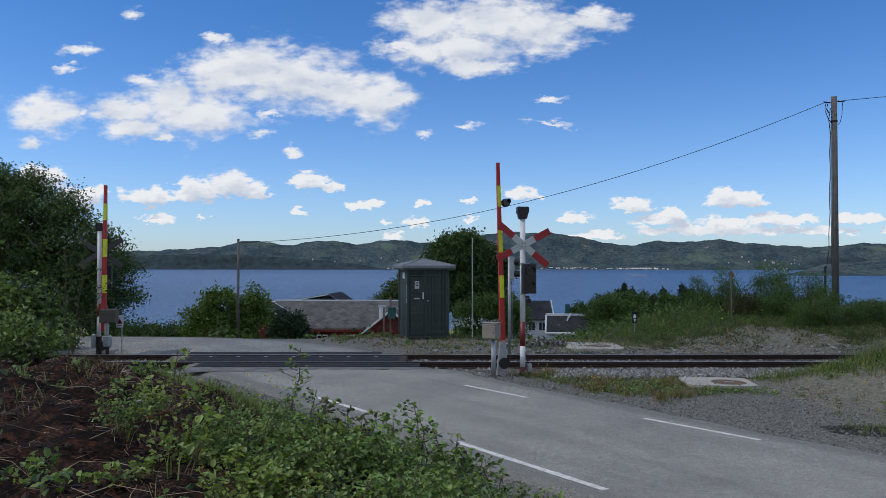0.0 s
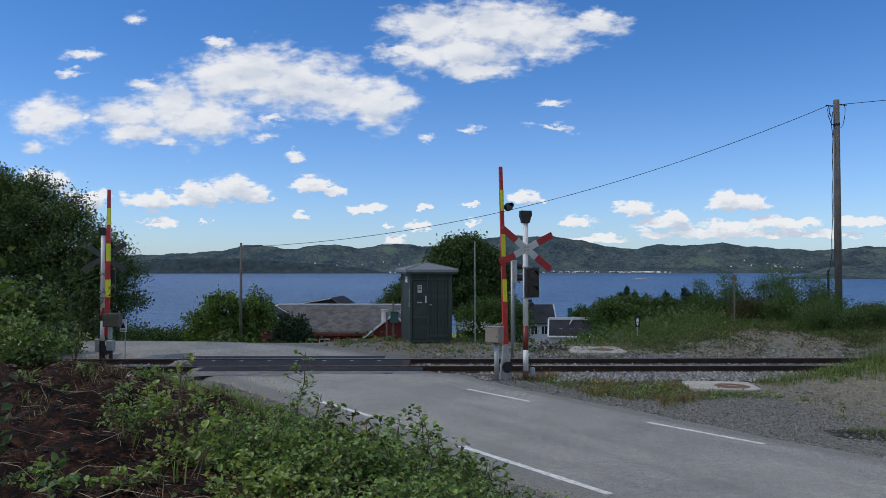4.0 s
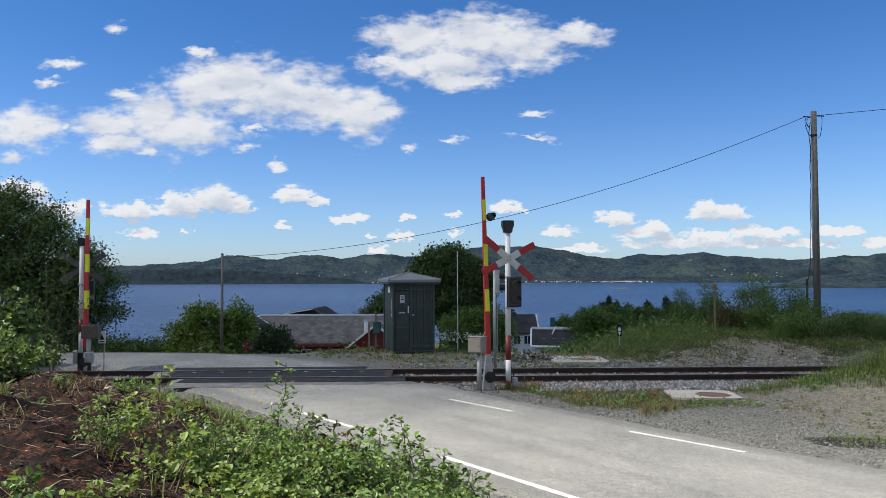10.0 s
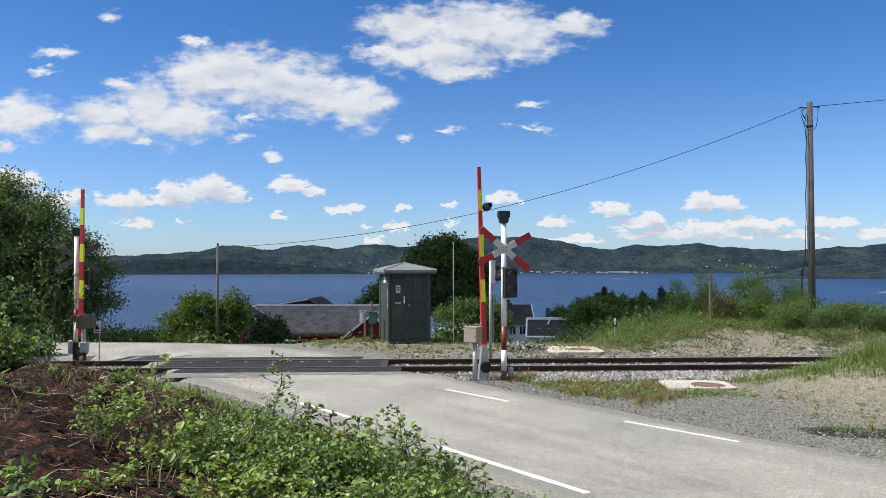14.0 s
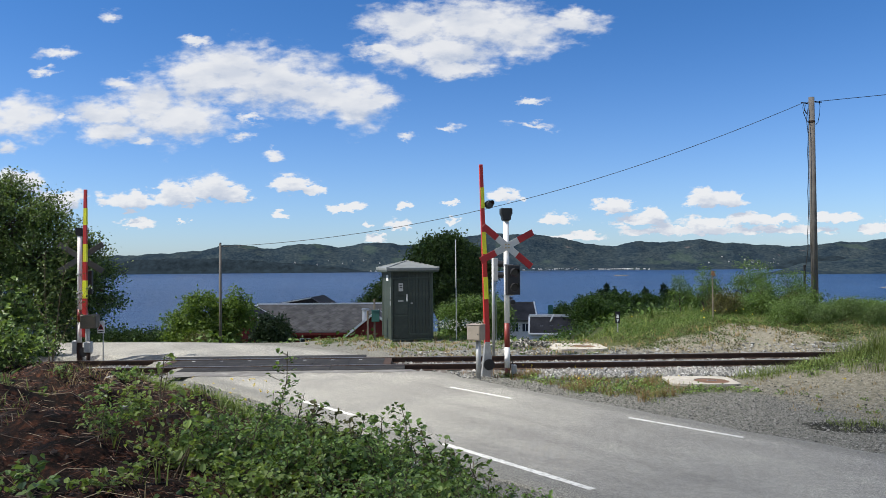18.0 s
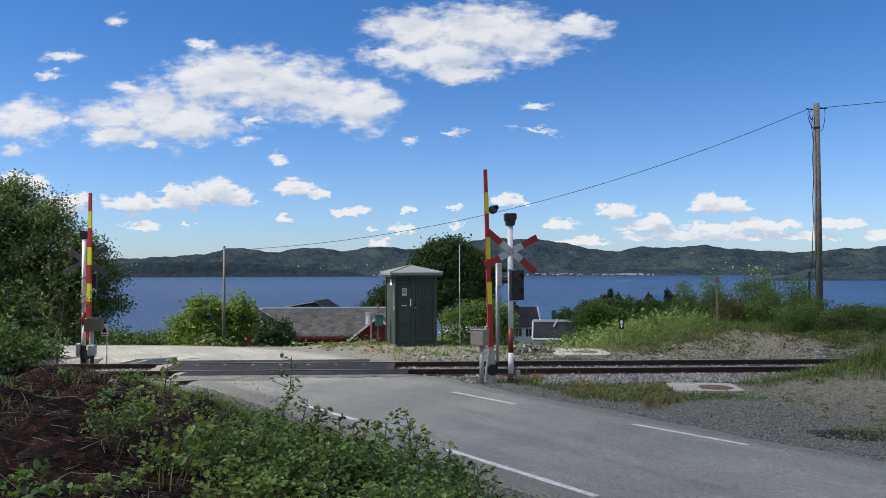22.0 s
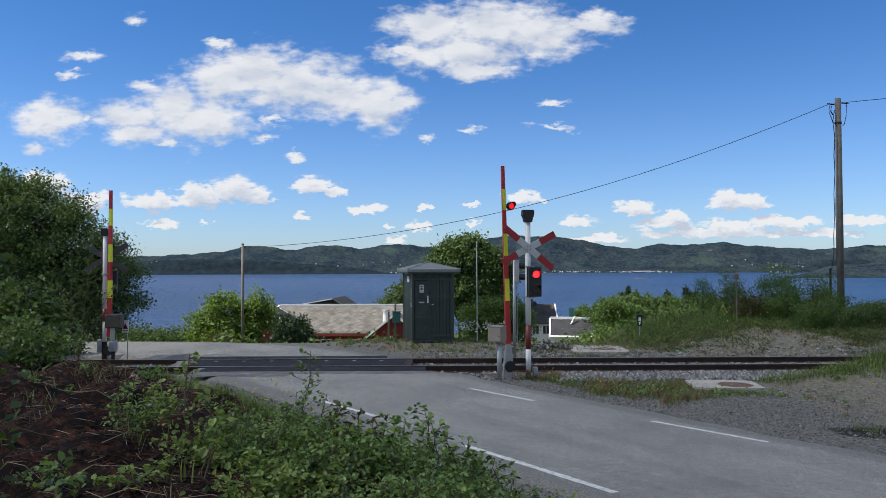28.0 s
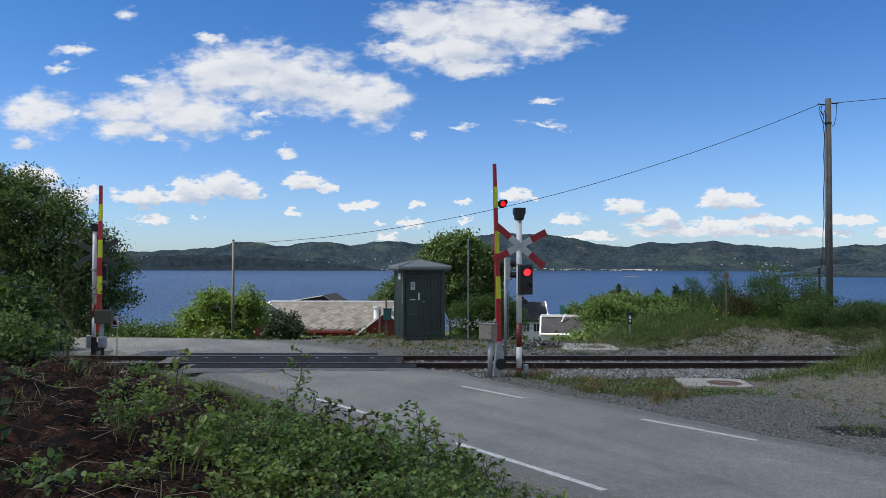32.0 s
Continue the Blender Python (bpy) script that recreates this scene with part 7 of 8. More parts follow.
for k, (x, y, r, h) in enumerate(((-20.5, 47, 1.4, 1.9), (-18.4, 46, 1.5, 1.75), (-16.6, 46.5, 1.4, 1.7), (-15.0, 45, 1.2, 1.6), (-22.8, 48, 1.5, 2.0), (-13.9, 44.0, 1.2, 1.4))):
    tree("hedge_bush", (x, y), "low dark hedge bush below the road", "bush", [(0, 0, h * 0.75, r, r * 0.8, h * 0.55), (r * 0.5, 0, h * 0.7, r * 0.7, r * 0.6, h * 0.55)],
         110, 36, 0.16, 0.2, "leaf_dark", 0.06, 40 + k, "hedge bushes", 0.3)
# Behind the mound
for k, (x, y, h, r) in enumerate(((14.6, 68, 5.2, 1.35), (15.5, 70, 6.1, 1.4), (16.6, 72, 6.0, 1.3), (17.4, 71, 5.5, 1.3), (18.6, 72, 5.2, 1.3), (19.6, 72.5, 5.9, 1.25), (20.4, 74, 5.6, 1.2), (21.2, 72, 6.2, 1.25), (21.9, 73, 5.8, 1.15), (22.7, 74, 6.0, 1.15),
                                   (13.6, 67, 4.7, 1.3), (17.9, 70, 4.6, 1.3), (16.0, 69, 4.9, 1.2), (20.8, 70.5, 5.0, 1.2), (32.8, 62, 3.4, 0.9), (33.6, 63, 3.0, 0.8))):
    spruce((x - (1.5 if y > 65 else 0), y), h, r * (1.4 if y > 65 else 1.0), 60 + k)
for k, (x, y, h, r, mt) in enumerate(((10.4, 58, 3.3, 1.1, "leaf_mid"), (9.4, 66, 3.9, 1.0, "leaf_mid"), (11.9, 59, 3.0, 1.0, "leaf_mid"), (13.4, 60, 2.8, 1.2, "leaf_dark"), (26.5, 70, 4.4, 2.0, "leaf_mid"), (19.0, 62, 3.3, 1.8, "leaf_mid"), (29.0, 66, 4.2, 2.0, "leaf_mid"), (15.6, 60, 3.3, 1.6, "leaf_dark"),
                                      (17.4, 61, 3.4, 1.5, "leaf_mid"), (21.0, 62, 3.6, 1.7, "leaf_dark"), (23.0, 63, 3.6, 1.7, "leaf_mid"),
                                      (10.9, 64, 4.1, 1.1, "leaf_dark"), (12.3, 64.5, 4.6, 1.2, "leaf_dark"), (13.6, 64, 4.9, 1.2, "leaf_mid"), (15.0, 65, 4.5, 1.2, "leaf_dark"), (16.3, 64.5, 4.7, 1.2, "leaf_mid"), (17.7, 65, 4.5, 1.2, "leaf_dark"), (19.2, 65, 4.8, 1.3, "leaf_dark"), (20.7, 65.5, 4.3, 1.2, "leaf_mid"))):
    tree("broadleaf_tree", (x, y), "rounded green broadleaf tree on the slope", "tree",
         [(0, 0, h * 0.72, r, r, h * 0.3), (r * 0.6, 0, h * 0.55, r * 0.8, r * 0.7, h * 0.25), (-r * 0.6, 0, h * 0.5, r * 0.8, r * 0.7, h * 0.25)], 200, 52, 0.17, 0.24, mt, 0.11, 80 + k, "slope trees")
# Young trees and bushes on the mound
for k, (x, y, h, r) in enumerate(((9.4, 29.0, 1.55, 0.5), (10.7, 28.6, 2.05, 0.55), (11.5, 29.2, 2.0, 0.65), (12.3, 28.4, 1.65, 0.7), (13.1, 29.0, 1.7, 0.5), (10.0, 30.2, 1.8, 0.5), (11.0, 27.6, 1.3, 0.5), (12.7, 27.5, 1.1, 0.55), (8.7, 29.6, 1.4, 0.5), (12.0, 30.0, 2.0, 0.6))):
    tree("young_birch", (x, y), "thin young birch on the grassy mound", "tree",
         [(0, 0, h * 0.75, r * 0.7, r * 0.6, h * 0.3), (r * 0.5, 0, h * 0.5, r * 0.6, r * 0.5, h * 0.25), (-r * 0.5, 0, h * 0.45, r * 0.6, r * 0.5, h * 0.25)], 62, 30, 0.055, 0.12, "leaf_mid", 0.03, 100 + k, "young birches", 0.3)
for k in range(15):
    x = 9.6 + k * 0.62 + 0.2 * math.sin(k * 2.1)
    y = 27.6 + 1.4 * math.sin(k * 1.7)
    tree("mound_bush", (x, y), "low scrubby bush on the mound", "bush", [(0, 0, 0.34 + 0.14 * math.sin(k * 3.1), 0.7, 0.5, 0.4), (0.3, 0, 0.5, 0.5, 0.4, 0.3)],
         95, 44, 0.055, 0.14, "leaf_mid" if k % 4 else "leaf_bronze", 0.025, 120 + k, "mound bushes", 0.3)

for k in range(11):
    tree("mound_bush", (10.9 + 0.5 * k, 25.4 + 0.5 * math.sin(k * 2.3)), "dark scrubby bush on the mound's slope", "bush", [(0, 0, 0.26 + 0.1 * math.sin(k * 1.9), 0.5, 0.4, 0.32), (0.3, 0, 0.4, 0.35, 0.3, 0.25)],
         70, 42, 0.05, 0.12, "leaf_dark" if k % 3 else "leaf_mid", 0.02, 150 + k, "mound bushes", 0.3)


# ---- plants on the bank in front ----
def shrub(name, at, label, stems, size, material, seed, category="shrub", dense=1.0, group="bank shrubs"):
    """Thin stems with leaves up their length. Stems: dx, dy, height."""
    rng = np.random.default_rng(seed)
    base = gz(*at)
    t = thing(name, (*at, base), label, category, group)
    bm = None
    pts, out = [], []
    for dx, dy, h in stems:
        a, b = Vector((rng.normal() * 0.04, rng.normal() * 0.04, -0.05)), Vector((dx, dy, h))
        mid = a.lerp(b, 0.5) + Vector((rng.normal() * 0.05, rng.normal() * 0.05, 0.05 * h))
        line = [a, a.lerp(mid, 0.5), mid, mid.lerp(b, 0.5) + Vector((rng.normal() * 0.015, rng.normal() * 0.015, 0)), b]
        bm = tube(line, 0.006 + 0.004 * h, bm, 5, 0.25)
        n = max(5, int(h * 17 * dense))
        for k in range(n):
            q = 0.18 + 0.82 * (k + rng.uniform()) / n
            p = a.lerp(mid, q * 2) if q < 0.5 else mid.lerp(b, q * 2 - 1)
            ang = rng.uniform(0, 6.283)
            reach = (0.05 + 0.22 * (1 - q)) * (0.5 + h) * rng.uniform(0.5, 1.2)
            tip = p + Vector((math.cos(ang) * reach, math.sin(ang) * reach, reach * 0.45))
            if reach > 0.05:
                bm = tube([p, tip], 0.0028, bm, 3, 0.4)
            for j in range(rng.integers(3, 7)):
                w = rng.uniform(0.25, 1.05)
                c = p.lerp(tip, w)
                pts.append((c.x + rng.normal() * 0.012, c.y + rng.normal() * 0.012, c.z + rng.normal() * 0.012))
                o = rng.normal(size=3) * 0.6
                out.append((math.cos(ang) + o[0], math.sin(ang) + o[1], 0.35 + 0.4 * o[2]))
    part("stem", bm, M["stem"], t)
    leaves("foliage", np.array(pts), size, rng, M[material], t, up=0.6, wide=0.40, outward=np.array(out) * 1.3, rounded=True)
    return t


rng_b = random.Random(17)
shrub("alder_bush", (-7.15, 12.0), "bushy alder with pale fresh leaves on the bank", ALDER_STEMS, 0.085, "leaf_alder", 24, "bush", 1.7, "bank bushes")
shrub("alder_bush", (-8.1, 12.6), "bushy alder with pale fresh leaves on the bank", [(x * 1.1, y, h * 1.15) for x, y, h in ALDER_STEMS], 0.085, "leaf_alder", 28, "bush", 1.7, "bank bushes")
shrub("willow_shoots", (-10.75, 20.45), "tall sparse willow shoots in front of the far barrier", [(0.42, 0.05, 3.4), (-0.25, 0.1, 3.0), (0.95, 0.0, 2.1), (-0.6, 0.05, 2.2)], 0.075, "leaf_willow", 29, "bush", 0.7, "left trees")
# saplings that stand above the rest
shrub("sapling", (-1.29, 5.95), "slender sapling with sparse small leaves on the bank", [(-0.02, 0, 0.93), (-0.22, 0.1, 0.50), (0.26, 0.05, 0.52), (0.12, -0.1, 0.42), (-0.34, 0, 0.42), (0.36, 0.0, 0.36), (-0.12, -0.05, 0.62), (0.1, 0.05, 0.6)], 0.036, "leaf_bush", 201, "sapling", 1.7)
shrub("sapling", (-1.92, 5.0), "slender sapling with yellow-green young leaves", [(0.0, 0.02, 0.80), (0.03, 0.0, 0.70), (-0.12, -0.1, 0.45), (0.14, 0.05, 0.40), (0.22, -0.05, 0.28)], 0.040, "leaf_yellow", 202, "sapling", 1.3)
shrub("sapling", (-1.55, 4.3), "leafy seedling with pale new leaves", [(0.0, 0, 0.42), (0.12, 0, 0.3)], 0.06, "leaf_yellow", 203, "sapling", 0.5)
shrub("sapling", (-2.35, 4.15), "leafy seedling with pale new leaves", [(0.0, 0, 0.3), (0.1, 0, 0.2)], 0.06, "leaf_bush", 204, "sapling", 0.6)
for k, (x, y, h) in enumerate(((-0.95, 6.0, 0.58), (-0.72, 6.2, 0.56), (-0.45, 6.0, 0.60), (-0.55, 5.7, 0.5), (-0.28, 6.3, 0.5), (-0.05, 6.0, 0.46), (0.05, 6.25, 0.36), (0.32, 6.15, 0.30), (0.36, 5.9, 0.22), (-0.62, 5.3, 0.45), (-0.32, 5.4, 0.48), (-0.12, 5.5, 0.42), (-0.8, 5.5, 0.5), (-0.05, 4.9, 0.34), (-0.4, 4.8, 0.36), (-1.1, 5.6, 0.46), (-0.9, 4.9, 0.42), (0.12, 5.6, 0.34))):
    shrub("birch_shoot", (x, y), "upright leafy shoot with round leaves", [(rng_b.uniform(-0.04, 0.04), 0, h), (rng_b.uniform(-0.15, -0.05), 0.05, h * 0.72), (rng_b.uniform(0.05, 0.15), -0.05, h * 0.65)], 0.044, "leaf_bush" if k % 4 else "leaf_bronze", 210 + k, "shrub", 1.5, "birch shoots")
# the thicket down to the road
n_b = 0
while n_b < 120:
    x, y = rng_b.uniform(-2.9, 0.9), rng_b.uniform(2.9, 8.6)
    s = (x - EDGE[0]) * OUT[0] + (y - EDGE[1]) * OUT[1]
    if s < 2.6 or s > 5.4 or (y > 6.4 and s < 4.4) or (x > 0.0 and s < 3.2) or abs(x) > 0.62 * y + 0.3:
        continue
    # the bare soil stays bare
    if (x + 0.155 * y < -0.66 and rng_b.random() < 0.9) or x < -2.6:
        continue
    h = rng_b.uniform(0.15, 0.36) * (0.75 + 0.25 * min(1, (s - 1.3) / 1.5))
    if y < 4.2:
        h *= 0.8
    sts = [(rng_b.uniform(-0.22, 0.22), rng_b.uniform(-0.22, 0.22), h * rng_b.uniform(0.6, 1.1)) for _ in range(6)]
    shrub("blueberry_shrub" if n_b % 3 else "birch_shrub", (x, y), "low dense shrub with small green leaves" if n_b % 3 else "low shrub with rounded green leaves", sts, 0.029 + 0.009 * (n_b % 3 == 0), "leaf_bush" if n_b % 6 else "leaf_yellow", 300 + n_b, "shrub", 3.6)
    n_b += 1
# scattered seedlings on the bare soil
for k in range(18):
    x, y = rng_b.uniform(-4.9, -1.6), rng_b.uniform(4.0, 10.5)
    if abs(x) > 0.6 * y + 0.2 or y > 9.0:
        continue
    sts = [(rng_b.uniform(-0.1, 0.1), rng_b.uniform(-0.1, 0.1), rng_b.uniform(0.08, 0.22)) for _ in range(3)]
    shrub("seedling", (x, y), "small green seedling in dark soil", sts, 0.042, "leaf_bush" if k % 3 else "leaf_mid", 500 + k, "seedling", 1.2, "bank seedlings")
# bushy fringe between the bank and the track
for k in range(34):
    x, y = rng_b.uniform(-6.2, -1.9), rng_b.uniform(8.2, 13.6)
    s = (x - EDGE[0]) * OUT[0] + (y - EDGE[1]) * OUT[1]
    if s < 1.3 or s > 4.2 or x < -4.6:
        continue
    sts = [(rng_b.uniform(-0.2, 0.2), rng_b.uniform(-0.2, 0.2), rng_b.uniform(0.06, 0.16)) for _ in range(6)]
    shrub("verge_shrub", (x, y), "low green shrub on the verge", sts, 0.05, "leaf_bush", 600 + k, "shrub", 1.2, "verge shrubs")


def dead_twigs():
    rng = random.Random(8)
    for k in range(120):
        x, y = rng.uniform(-4.6, -1.2), rng.uniform(3.4, 9.5)
        if abs(x) > 0.62 * y + 0.2:
            continue
        a = rng.uniform(-0.9, 0.5)
        ln = rng.uniform(0.25, 1.1)
        pts = []
        for j in range(5):
            px, py = x + math.cos(a) * ln * j / 4 + rng.uniform(-0.02, 0.02), y + math.sin(a) * ln * j / 4 + rng.uniform(-0.02, 0.02)
            pts.append((px, py, gz(px, py) + 0.012 + 0.03 * math.sin(j * 0.8)))
        tagged(part("dead_twig", tube(pts, rng.uniform(0.0012, 0.0036), None, 4, 0.5), M["bark"] if k % 3 else M["straw"]), "dry bare twig lying on the soil bank", "twig", "dead twigs")
    for k, (x, y, w) in enumerate(((-4.35, 9.6, 0.04), (-3.1, 7.2, 0.035), (-2.4, 5.6, 0.03), (-4.9, 10.4, 0.045))):
        bm = bmesh.new()
        bmesh.ops.create_icosphere(bm, subdivisions=2, radius=w)
        for v in bm.verts:
            v.co = Vector((v.co.x * 1.3, v.co.y, v.co.z * 0.7)) * (1 + 0.18 * math.sin(v.co.x * 40 + k) * math.cos(v.co.y * 35))
        ob = part("bank_stone", bm, M["stone"])
        ob.matrix_basis = pose(x, y, gz(x, y) + w * 0.3, 0, 0, 40 * k)
        tagged(ob, "grey stone half sunk in the soil bank", "stone", "bank stones")


dead_twigs()


def make_litter():
    """Rust-brown needles, bark crumbs and clods that cover the bare bank, far too many to count."""
    rng = np.random.default_rng(19)

    def spots(n):
        x, y = rng.uniform(-7.5, 0.3, n), rng.uniform(2.2, 12.0, n)
        s = (x - EDGE[0]) * OUT[0] + (y - EDGE[1]) * OUT[1]
        heap = 0.5 + 0.5 * np.sin(x * 2.3 + 1.1 * np.sin(y * 1.9)) * np.cos(y * 2.9 - x)
        ok = (s > 3.2) & (np.abs(x) < 0.66 * y + 0.4) & (rng.uniform(size=n) < 0.25 + 0.75 * heap)
        x, y = x[ok], y[ok]
        return np.stack([x, y, ground_z(x, y)], -1)
    for n, length, width, mt, lab in ((130000, 0.055, 0.0022, "litter", "rust-brown dry needles strewn over the bank"), (5000, 0.16, 0.0022, "straw", "pale dry stalks strewn over the bank"), (14000, 0.10, 0.003, "clod", "dark broken twigs strewn over the bank")):
        c = spots(n)
        m = len(c)
        a = rng.normal(-0.35, 0.7, m)
        d = np.stack([np.cos(a), np.sin(a), rng.normal(size=m) * 0.28], -1) * (length * rng.uniform(0.4, 1.4, m))[:, None]
        w = np.stack([-np.sin(a), np.cos(a), rng.normal(size=m) * 0.5], -1) * (width * rng.uniform(0.6, 1.5, m))[:, None]
        c[:, 2] += rng.uniform(0.002, 0.022, m)
        v = np.stack([c - d / 2 - w, c - d / 2 + w, c + d / 2 + w * 0.4, c + d / 2 - w * 0.4, c + np.array([0, 0, 0.004])], 1)
        k = 5 * np.arange(m)
        f = np.concatenate([np.stack([k, k + 1, k + 4], 1), np.stack([k + 1, k + 2, k + 4], 1), np.stack([k + 2, k + 3, k + 4], 1), np.stack([k + 3, k, k + 4], 1)])
        tagged(raw("bank_litter", v.reshape(-1, 3), f, M[mt]), lab, "litter", kind="stuff")
    c = spots(9000)
    m = len(c)
    base = np.array([[1, 0, 0], [-1, 0, 0], [0, 1, 0], [0, -1, 0], [0, 0, 0.7], [0, 0, -0.7]], float)
    size = rng.uniform(0.006, 0.026, m) * np.where(rng.uniform(size=m) < 0.05, 1.8, 1.0)
    v = base[None] * size[:, None, None] * rng.uniform(0.6, 1.4, (m, 6, 1)) + rng.normal(size=(m, 6, 3)) * size[:, None, None] * 0.3 + c[:, None]
    t = np.array([[0, 2, 4], [2, 1, 4], [1, 3, 4], [3, 0, 4], [2, 0, 5], [1, 2, 5], [3, 1, 5], [0, 3, 5]])
    tagged(raw("soil_clods", v.reshape(-1, 3), (t[None] + 6 * np.arange(m)[:, None, None]).reshape(-1, 3), M["clod"]), "dark crumbled soil clods on the bank", "soil", kind="stuff")


make_litter()


# ---- grass ----
def scatter(rng, n, x0, x1, y0, y1, keep):
    x, y = rng.uniform(x0, x1, n), rng.uniform(y0, y1, n)
    clump = 0.5 + 0.5 * np.sin(x * 3.1 + 1.3 * np.sin(y * 2.7)) * np.cos(y * 3.7 + np.sin(x * 2.1))
    p = keep(x, y) * (0.25 + 0.75 * clump)
    ok = rng.uniform(size=n) < p
    x, y = x[ok], y[ok]
    return np.stack([x, y, ground_z(x, y) - 0.01], -1)


def tufted(rng, n, per, loose, box4, keep):
    """Roots of blades that stand together in tufts."""
    c = scatter(rng, max(1, n // per), *box4, keep)
    r = np.repeat(c, per, 0)
    r[:, :2] += rng.normal(size=(len(r), 2)) * loose * np.repeat(rng.uniform(0.4, 1.6, len(c)), per)[:, None]
    r[:, 2] = ground_z(r[:, 0], r[:, 1]) - 0.01
    return r


def make_grass():
    rng = np.random.default_rng(77)
    out = lambda x, y: beyond_road(x, y)

    def verge(x, y):
        o = y - TRACK_Y - TRACK_SLOPE * x
        return (o < -1.35) * step(0.45, 0.9, out(x, y)) * step(6.0, 5.2, x + 0.6 * (17 - y)) * np.where(x > 2.0, step(17.0, 16.7, y), 1.0) * (0.12 + 0.88 * (np.sin(x * 2.3 + y) * np.sin(y * 3.1 - x) + 0.5 * np.sin(x * 5.1 - y * 4.3) > 0.1)) * (1 - (np.abs(x - 5.25) < 0.8) * (np.abs(y - 16.35) < 0.66))
    for name, n, box4, keep, h, mt, lab, lean, w in (
        ("grass_verge", 26000, (-1.2, 7.0, 14.0, 18.6), verge, 0.17, "rusty_grass", "sparse reddish dry grass beside the rails", 1.0, 0.0045),
        ("grass_verge", 18000, (-1.2, 7.0, 14.0, 18.6), verge, 0.13, "grass", "sparse green grass beside the rails", 1.0, 0.0045),
        ("grass_strip", 70000, (-9.5, -0.8, 7.5, 17.9), lambda x, y: step(0.45, 0.9, out(x, y)) * step(17.9, 17.2, y - 0.045 * x) * step(3.7, 3.1, (x - EDGE[0]) * OUT[0] + (y - EDGE[1]) * OUT[1]), 0.16, "grass", "green grass strip between the bank and the track", 0.8, 0.005),
        ("grass_tuft", 700, (5.8, 7.2, 11.6, 12.3), lambda x, y: 0.6 + 0 * x, 0.09, "grass", "green tufts in the dark patch", 0.8, 0.005),
        ("grass_bank", 42000, (6.0, 12.0, 12.6, 18.2), lambda x, y: step(14.9, 15.8, y + 0.35 * (x - 8)) * step(7.2, 8.2, x) + 0.8 * step(16.3, 16.8, y) * step(17.5, 17.1, y) * step(5.9, 6.6, x), 0.22, "grass", "tall green grass on the sandy bank", 0.7, 0.0045),
        ("tall_grass", 20000, (8.2, 12.5, 14.0, 17.2), lambda x, y: step(8.3, 9.4, x + 0.4 * (y - 15.5)), 0.42, "grass", "tall lush grass on the bank", 0.7, 0.005),
        ("grass_bank", 3500, (5.5, 11.0, 11.5, 17.5), lambda x, y: 0.4 * step(5.5, 6.5, x), 0.07, "dry_grass", "thin dry grass on the sandy bank", 0.5, 0.007),
        ("grass_mound", 46000, (3.0, 18.0, 22.0, 31.5), lambda x, y: step(24.3, 25.1, y + 0.35 * np.sin(x * 1.7)) * step(4.6, 6.0, x), 0.14, "grass", "rough green grass on the mound", 0.8, 0.006),
        ("grass_mound", 12000, (3.0, 16.0, 21.9, 25.6), lambda x, y: 0.35 + 0 * x, 0.12, "dry_grass", "thin dry grass on the cut slope", 0.6, 0.008),
        ("grass_yard", 9000, (-5.0, 4.5, 21.6, 26.8), lambda x, y: 0.75 * step(0.5, 1.4, out(x, y)), 0.08, "dry_grass", "thin dry grass in the gravel yard", 0.8, 0.010),
        ("grass_yard", 8000, (-5.0, 4.5, 21.6, 27.5), lambda x, y: step(0.5, 1.4, out(x, y)) * (0.3 + 0.7 * step(25.0, 26.5, y)), 0.10, "grass", "thin green grass in the gravel yard", 0.8, 0.010),
        ("grass_edge", 9000, (-12.0, -7.0, 20.9, 23.0), lambda x, y: step(0.2, 0.6, out(x, y)), 0.22, "grass", "grass tufts round the far barrier", 0.4, 0.010),
        ("grass_bank", 4000, (-5.5, 0.6, 3.5, 13.0), lambda x, y: 0.30 * step(1.0, 1.6, (x - EDGE[0]) * OUT[0] + (y - EDGE[1]) * OUT[1]), 0.13, "grass", "thin grass on the soil bank", 0.6, 0.005),
        ("dry_stalks", 2600, (-5.5, -1.0, 3.5, 11.5), lambda x, y: 0.3 + 0 * x, 0.13, "dry_grass", "dry pale stalks on the soil bank", 1.1, 0.0035),
        ("grass_slope", 40000, (-30, 36, 26.6, 60), lambda x, y: (0.35 + 0 * x) * step(0.6, 1.2, out(x, y)) * np.where(x < 4, step(29.5, 31, y), 1.0), 0.3, "grass", "rough grass on the slope to the fjord", 0.4, 0.03),
    ):
        ob = blades(name, tufted(rng, n, 9, 0.05, box4, keep), h, rng, M[mt], lean, w)
        tagged(ob, lab, "grass", kind="stuff")
    # flowers: small yellow heads on the verges, white ones by the hut
    for name, n, box4, keep, h, mt, lab, size in (
        ("yellow_flowers", 55, (1.2, 6.5, 14.8, 18.0), verge, 0.26, "petal", "small yellow flowers on the verge", 0.024),
        ("yellow_flowers", 60, (-7.5, -3.5, 11.5, 16.0), lambda x, y: 0.7 + 0 * x, 0.22, "petal", "small yellow flowers in the grass strip", 0.035),
        ("yellow_flowers", 70, (6.5, 13.5, 12.8, 28.5), lambda x, y: 0.6 * (np.abs(y - 20) > 3.5), 0.36, "petal", "small yellow flowers on the mound", 0.032),
        ("white_flowers", 120, (-0.7, 1.2, 26.3, 28.0), lambda x, y: 1.0 + 0 * x, 0.5, "white_petal", "white flower heads beside the hut", 0.045),
    ):
        roots = scatter(rng, n * 2, *box4, keep)
        tops = roots + np.c_[rng.normal(size=(len(roots), 2)) * 0.03, h * rng.uniform(0.7, 1.3, len(roots))]
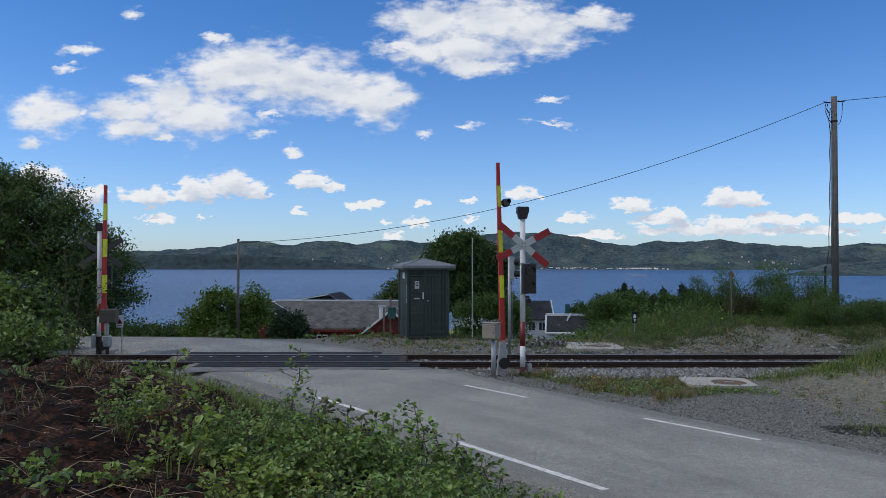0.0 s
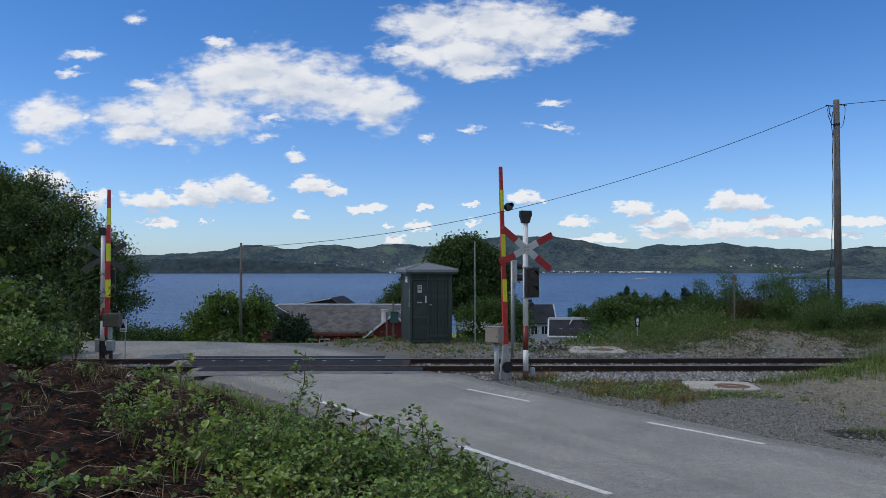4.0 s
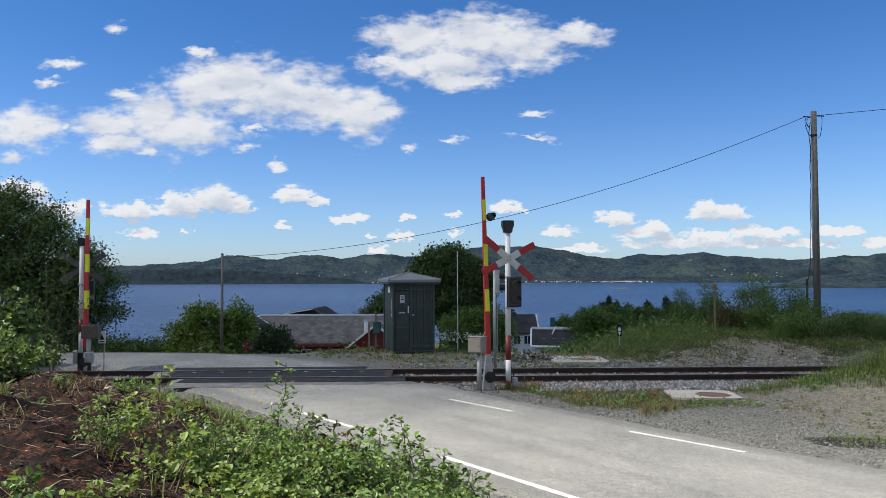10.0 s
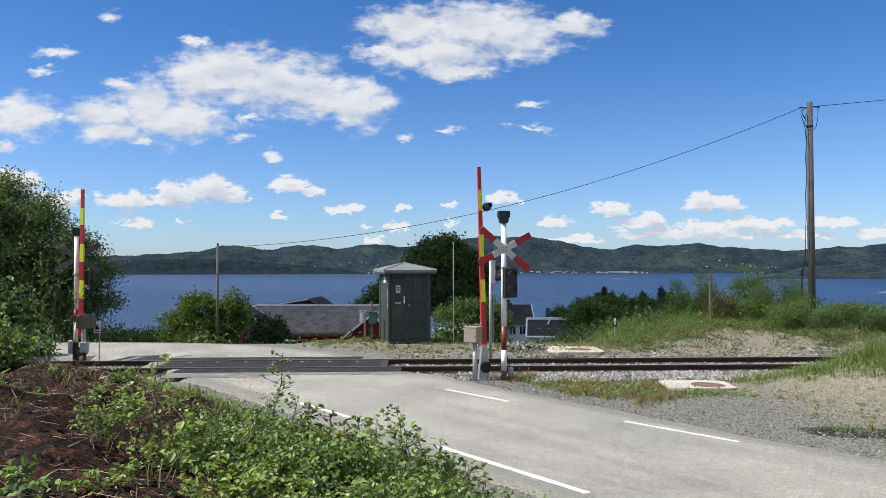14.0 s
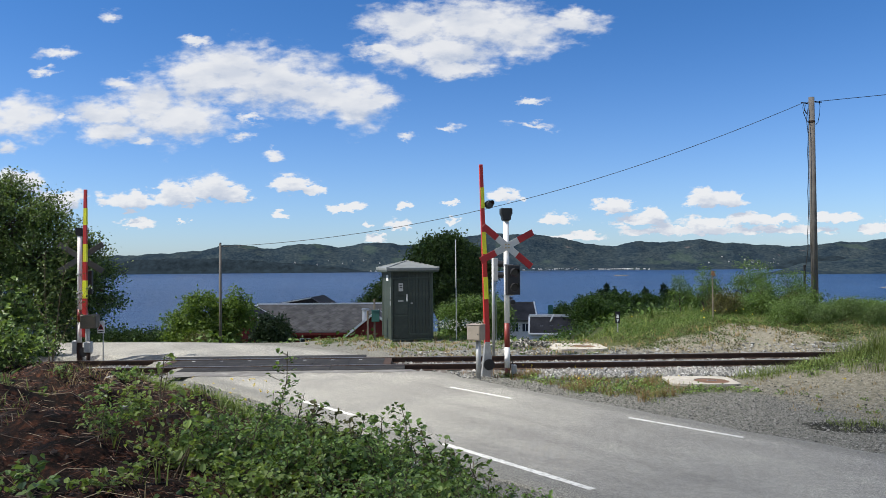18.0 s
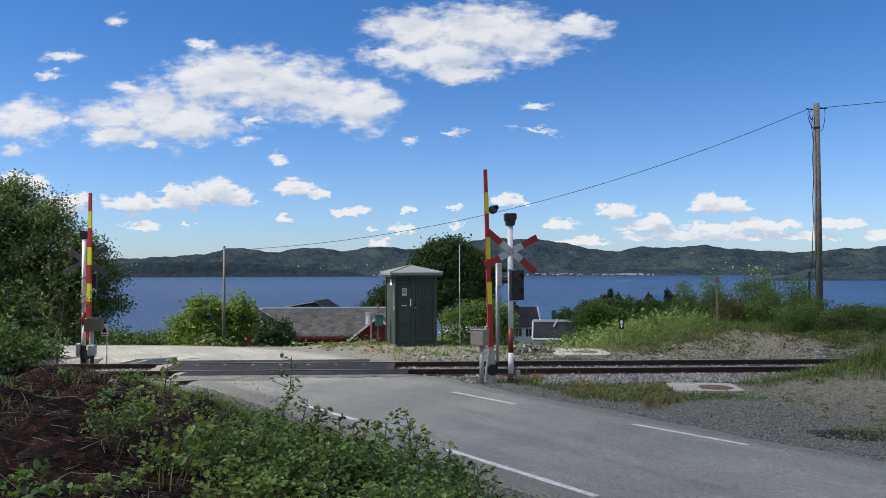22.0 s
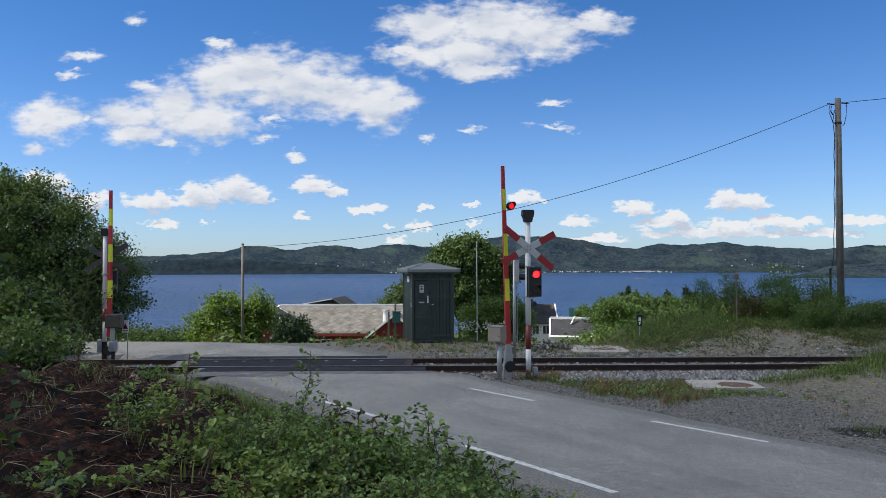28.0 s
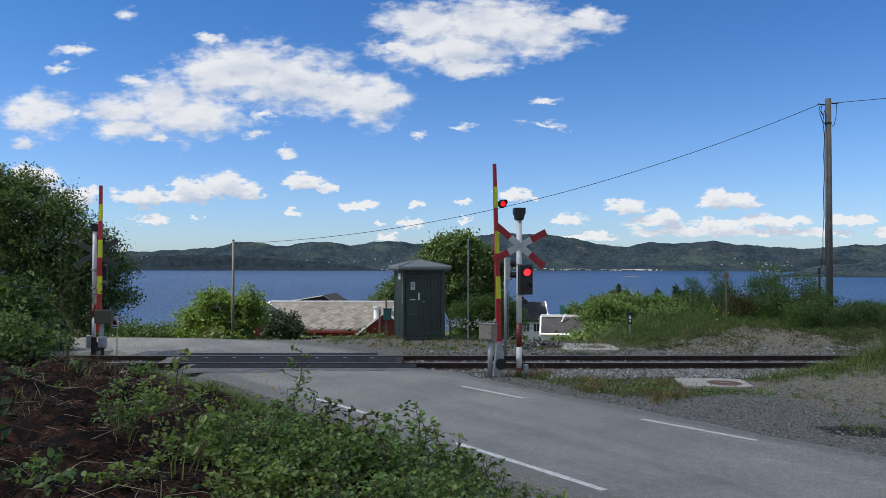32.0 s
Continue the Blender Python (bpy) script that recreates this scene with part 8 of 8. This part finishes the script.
        pts = np.repeat(tops, 5, 0) + rng.normal(size=(len(tops) * 5, 3)) * 0.008
        tagged(leaves(name, pts, size, rng, M[mt], None, up=1.0, wide=0.45), lab, "flowers", kind="stuff")


make_grass()


def make_herbs():
    """Low broad-leaved weeds in clumps, far too many to count."""
    rng = np.random.default_rng(91)
    for name, clumps, box4, keep, size, high, mt, lab in (
        ("mound_herbs", 2300, (4.0, 18.0, 22.4, 31.0), lambda x, y: step(24.4, 25.3, y + 0.4 * np.sin(x * 1.3)) * step(4.9, 6.5, x), 0.045, 0.2, "leaf_mid", "dense green weeds on the mound"),
        ("mound_herbs", 420, (5.0, 17.0, 22.4, 26.0), lambda x, y: 0.5 + 0 * x, 0.05, 0.14, "leaf_bronze", "pale green weeds on the mound"),
        ("mound_herbs", 560, (5.2, 17.0, 22.6, 25.6), lambda x, y: 0.75 * np.exp(-((y - 23.9) / 1.4) ** 2) * (1 - 0.9 * np.exp(-((x - 9.5) / 1.1) ** 2)), 0.05, 0.17, "leaf_dark", "dark green weeds on the cut slope"),
        ("bank_herbs", 60, (5.6, 9.5, 12.2, 16.0), lambda x, y: 0.45 * step(5.6, 6.4, x), 0.04, 0.08, "leaf_fresh", "small weeds scattered over the sandy bank"),
        ("bank_herbs", 150, (7.4, 12.0, 14.5, 17.4), lambda x, y: step(14.9, 15.9, y + 0.3 * (x - 8)), 0.05, 0.16, "leaf_bush", "green weeds along the sandy bank"),
        ("verge_herbs", 230, (-1.0, 6.0, 15.0, 17.6), lambda x, y: step(0.6, 1.0, beyond_road(x, y)) * (1 - (np.abs(x - 5.25) < 0.9) * (np.abs(y - 16.35) < 0.7)) * np.where(x > 2.0, step(17.0, 16.7, y), 1.0), 0.05, 0.09, "leaf_bush", "small green weeds beside the rails"),
        ("verge_herbs", 1300, (-7.0, -0.6, 7.2, 17.3), lambda x, y: step(0.6, 1.1, beyond_road(x, y)) * step(3.6, 3.0, (x - EDGE[0]) * OUT[0] + (y - EDGE[1]) * OUT[1]), 0.05, 0.13, "leaf_fresh", "green weeds between the bank and the track"),
        ("yard_herbs", 110, (-4.5, 4.0, 22.0, 27.5), lambda x, y: step(0.7, 1.2, beyond_road(x, y)), 0.06, 0.10, "leaf_mid", "green weeds in the gravel yard"),
        ("slope_herbs", 1500, (-34, 40, 30, 75), lambda x, y: 0.8 + 0 * x, 0.2, 0.45, "leaf_mid", "rough green growth on the slope to the fjord"),
    ):
        c = scatter(rng, clumps * 2, *box4, keep)
        per = 26
        pts = np.repeat(c, per, 0)
        r = high * rng.uniform(0.5, 1.2, len(c)).repeat(per)
        pts = pts + np.c_[rng.normal(size=(len(pts), 2)) * r[:, None] * 0.7, np.abs(rng.normal(size=len(pts))) * r * 0.6]
        tagged(leaves(name, pts, size, rng, M[mt], None, up=0.6), lab, "weeds", kind="stuff")


make_herbs()


# ---- what moves ----
def motions():
    for flap, at, spells in BLINKS:
        closed, shown = pose(*at), pose(*at, -86)
        rows = [(0.0, closed)]
        for on, off in spells:
            if off > 31.9:
                off = 32.2
            rows += [(on - 0.034, closed), (on, shown), (off - 0.034, shown), (off, closed)]
        rows = [r for r in rows if r[0] <= 32.0]
        rows.append((32.0, rows[-1][1]))
        walk(flap, rows)
    walk(BEE, [(0, pose(12, 1.5, 2.4)), (16.5, pose(9.2, 1.5, 2.4)), (17.2, pose(2.51, 1.5, 2.64)), (17.3, pose(1.55, 1.5, 2.69)), (17.4, pose(0.59, 1.5, 2.74)), (17.5, pose(-0.37, 1.5, 2.79)),
               (17.6, pose(-1.33, 1.5, 2.84)), (17.8, pose(-3.25, 1.5, 2.9)), (19, pose(-9, 1.5, 3.2)), (32, pose(-12, 1.5, 3.2))])
    # where the rims of the two clouds' shadows cross the line straight ahead of the camera
    leading = [(0, -10), (5, -5), (6.5, 0), (8, 6), (9, 8.5), (10, 11.5), (11, 16), (12, 22.5), (13, 27.5), (18, 30.5), (20, 38), (22, 52), (23, 61), (24, 72), (25.2, 83), (27, 100), (32, 130)]
    trailing = [(0, -75), (10, -42), (14.5, -8), (16.5, 6), (17, 8.5), (18, 12), (19, 14.5), (20, 17), (21.5, 22), (22.8, 27), (24, 31), (25, 34), (32, 39)]
    for cloud, rims, turn in ((LEADING_CLOUD, leading, -10), (TRAILING_CLOUD, trailing, 34)):
        walk(cloud, [(t, pose(CLOUD_SHIFT.x, CLOUD_SHIFT.y + y, CLOUD_HEIGHT, 0, 0, turn)) for t, y in rims])


motions()
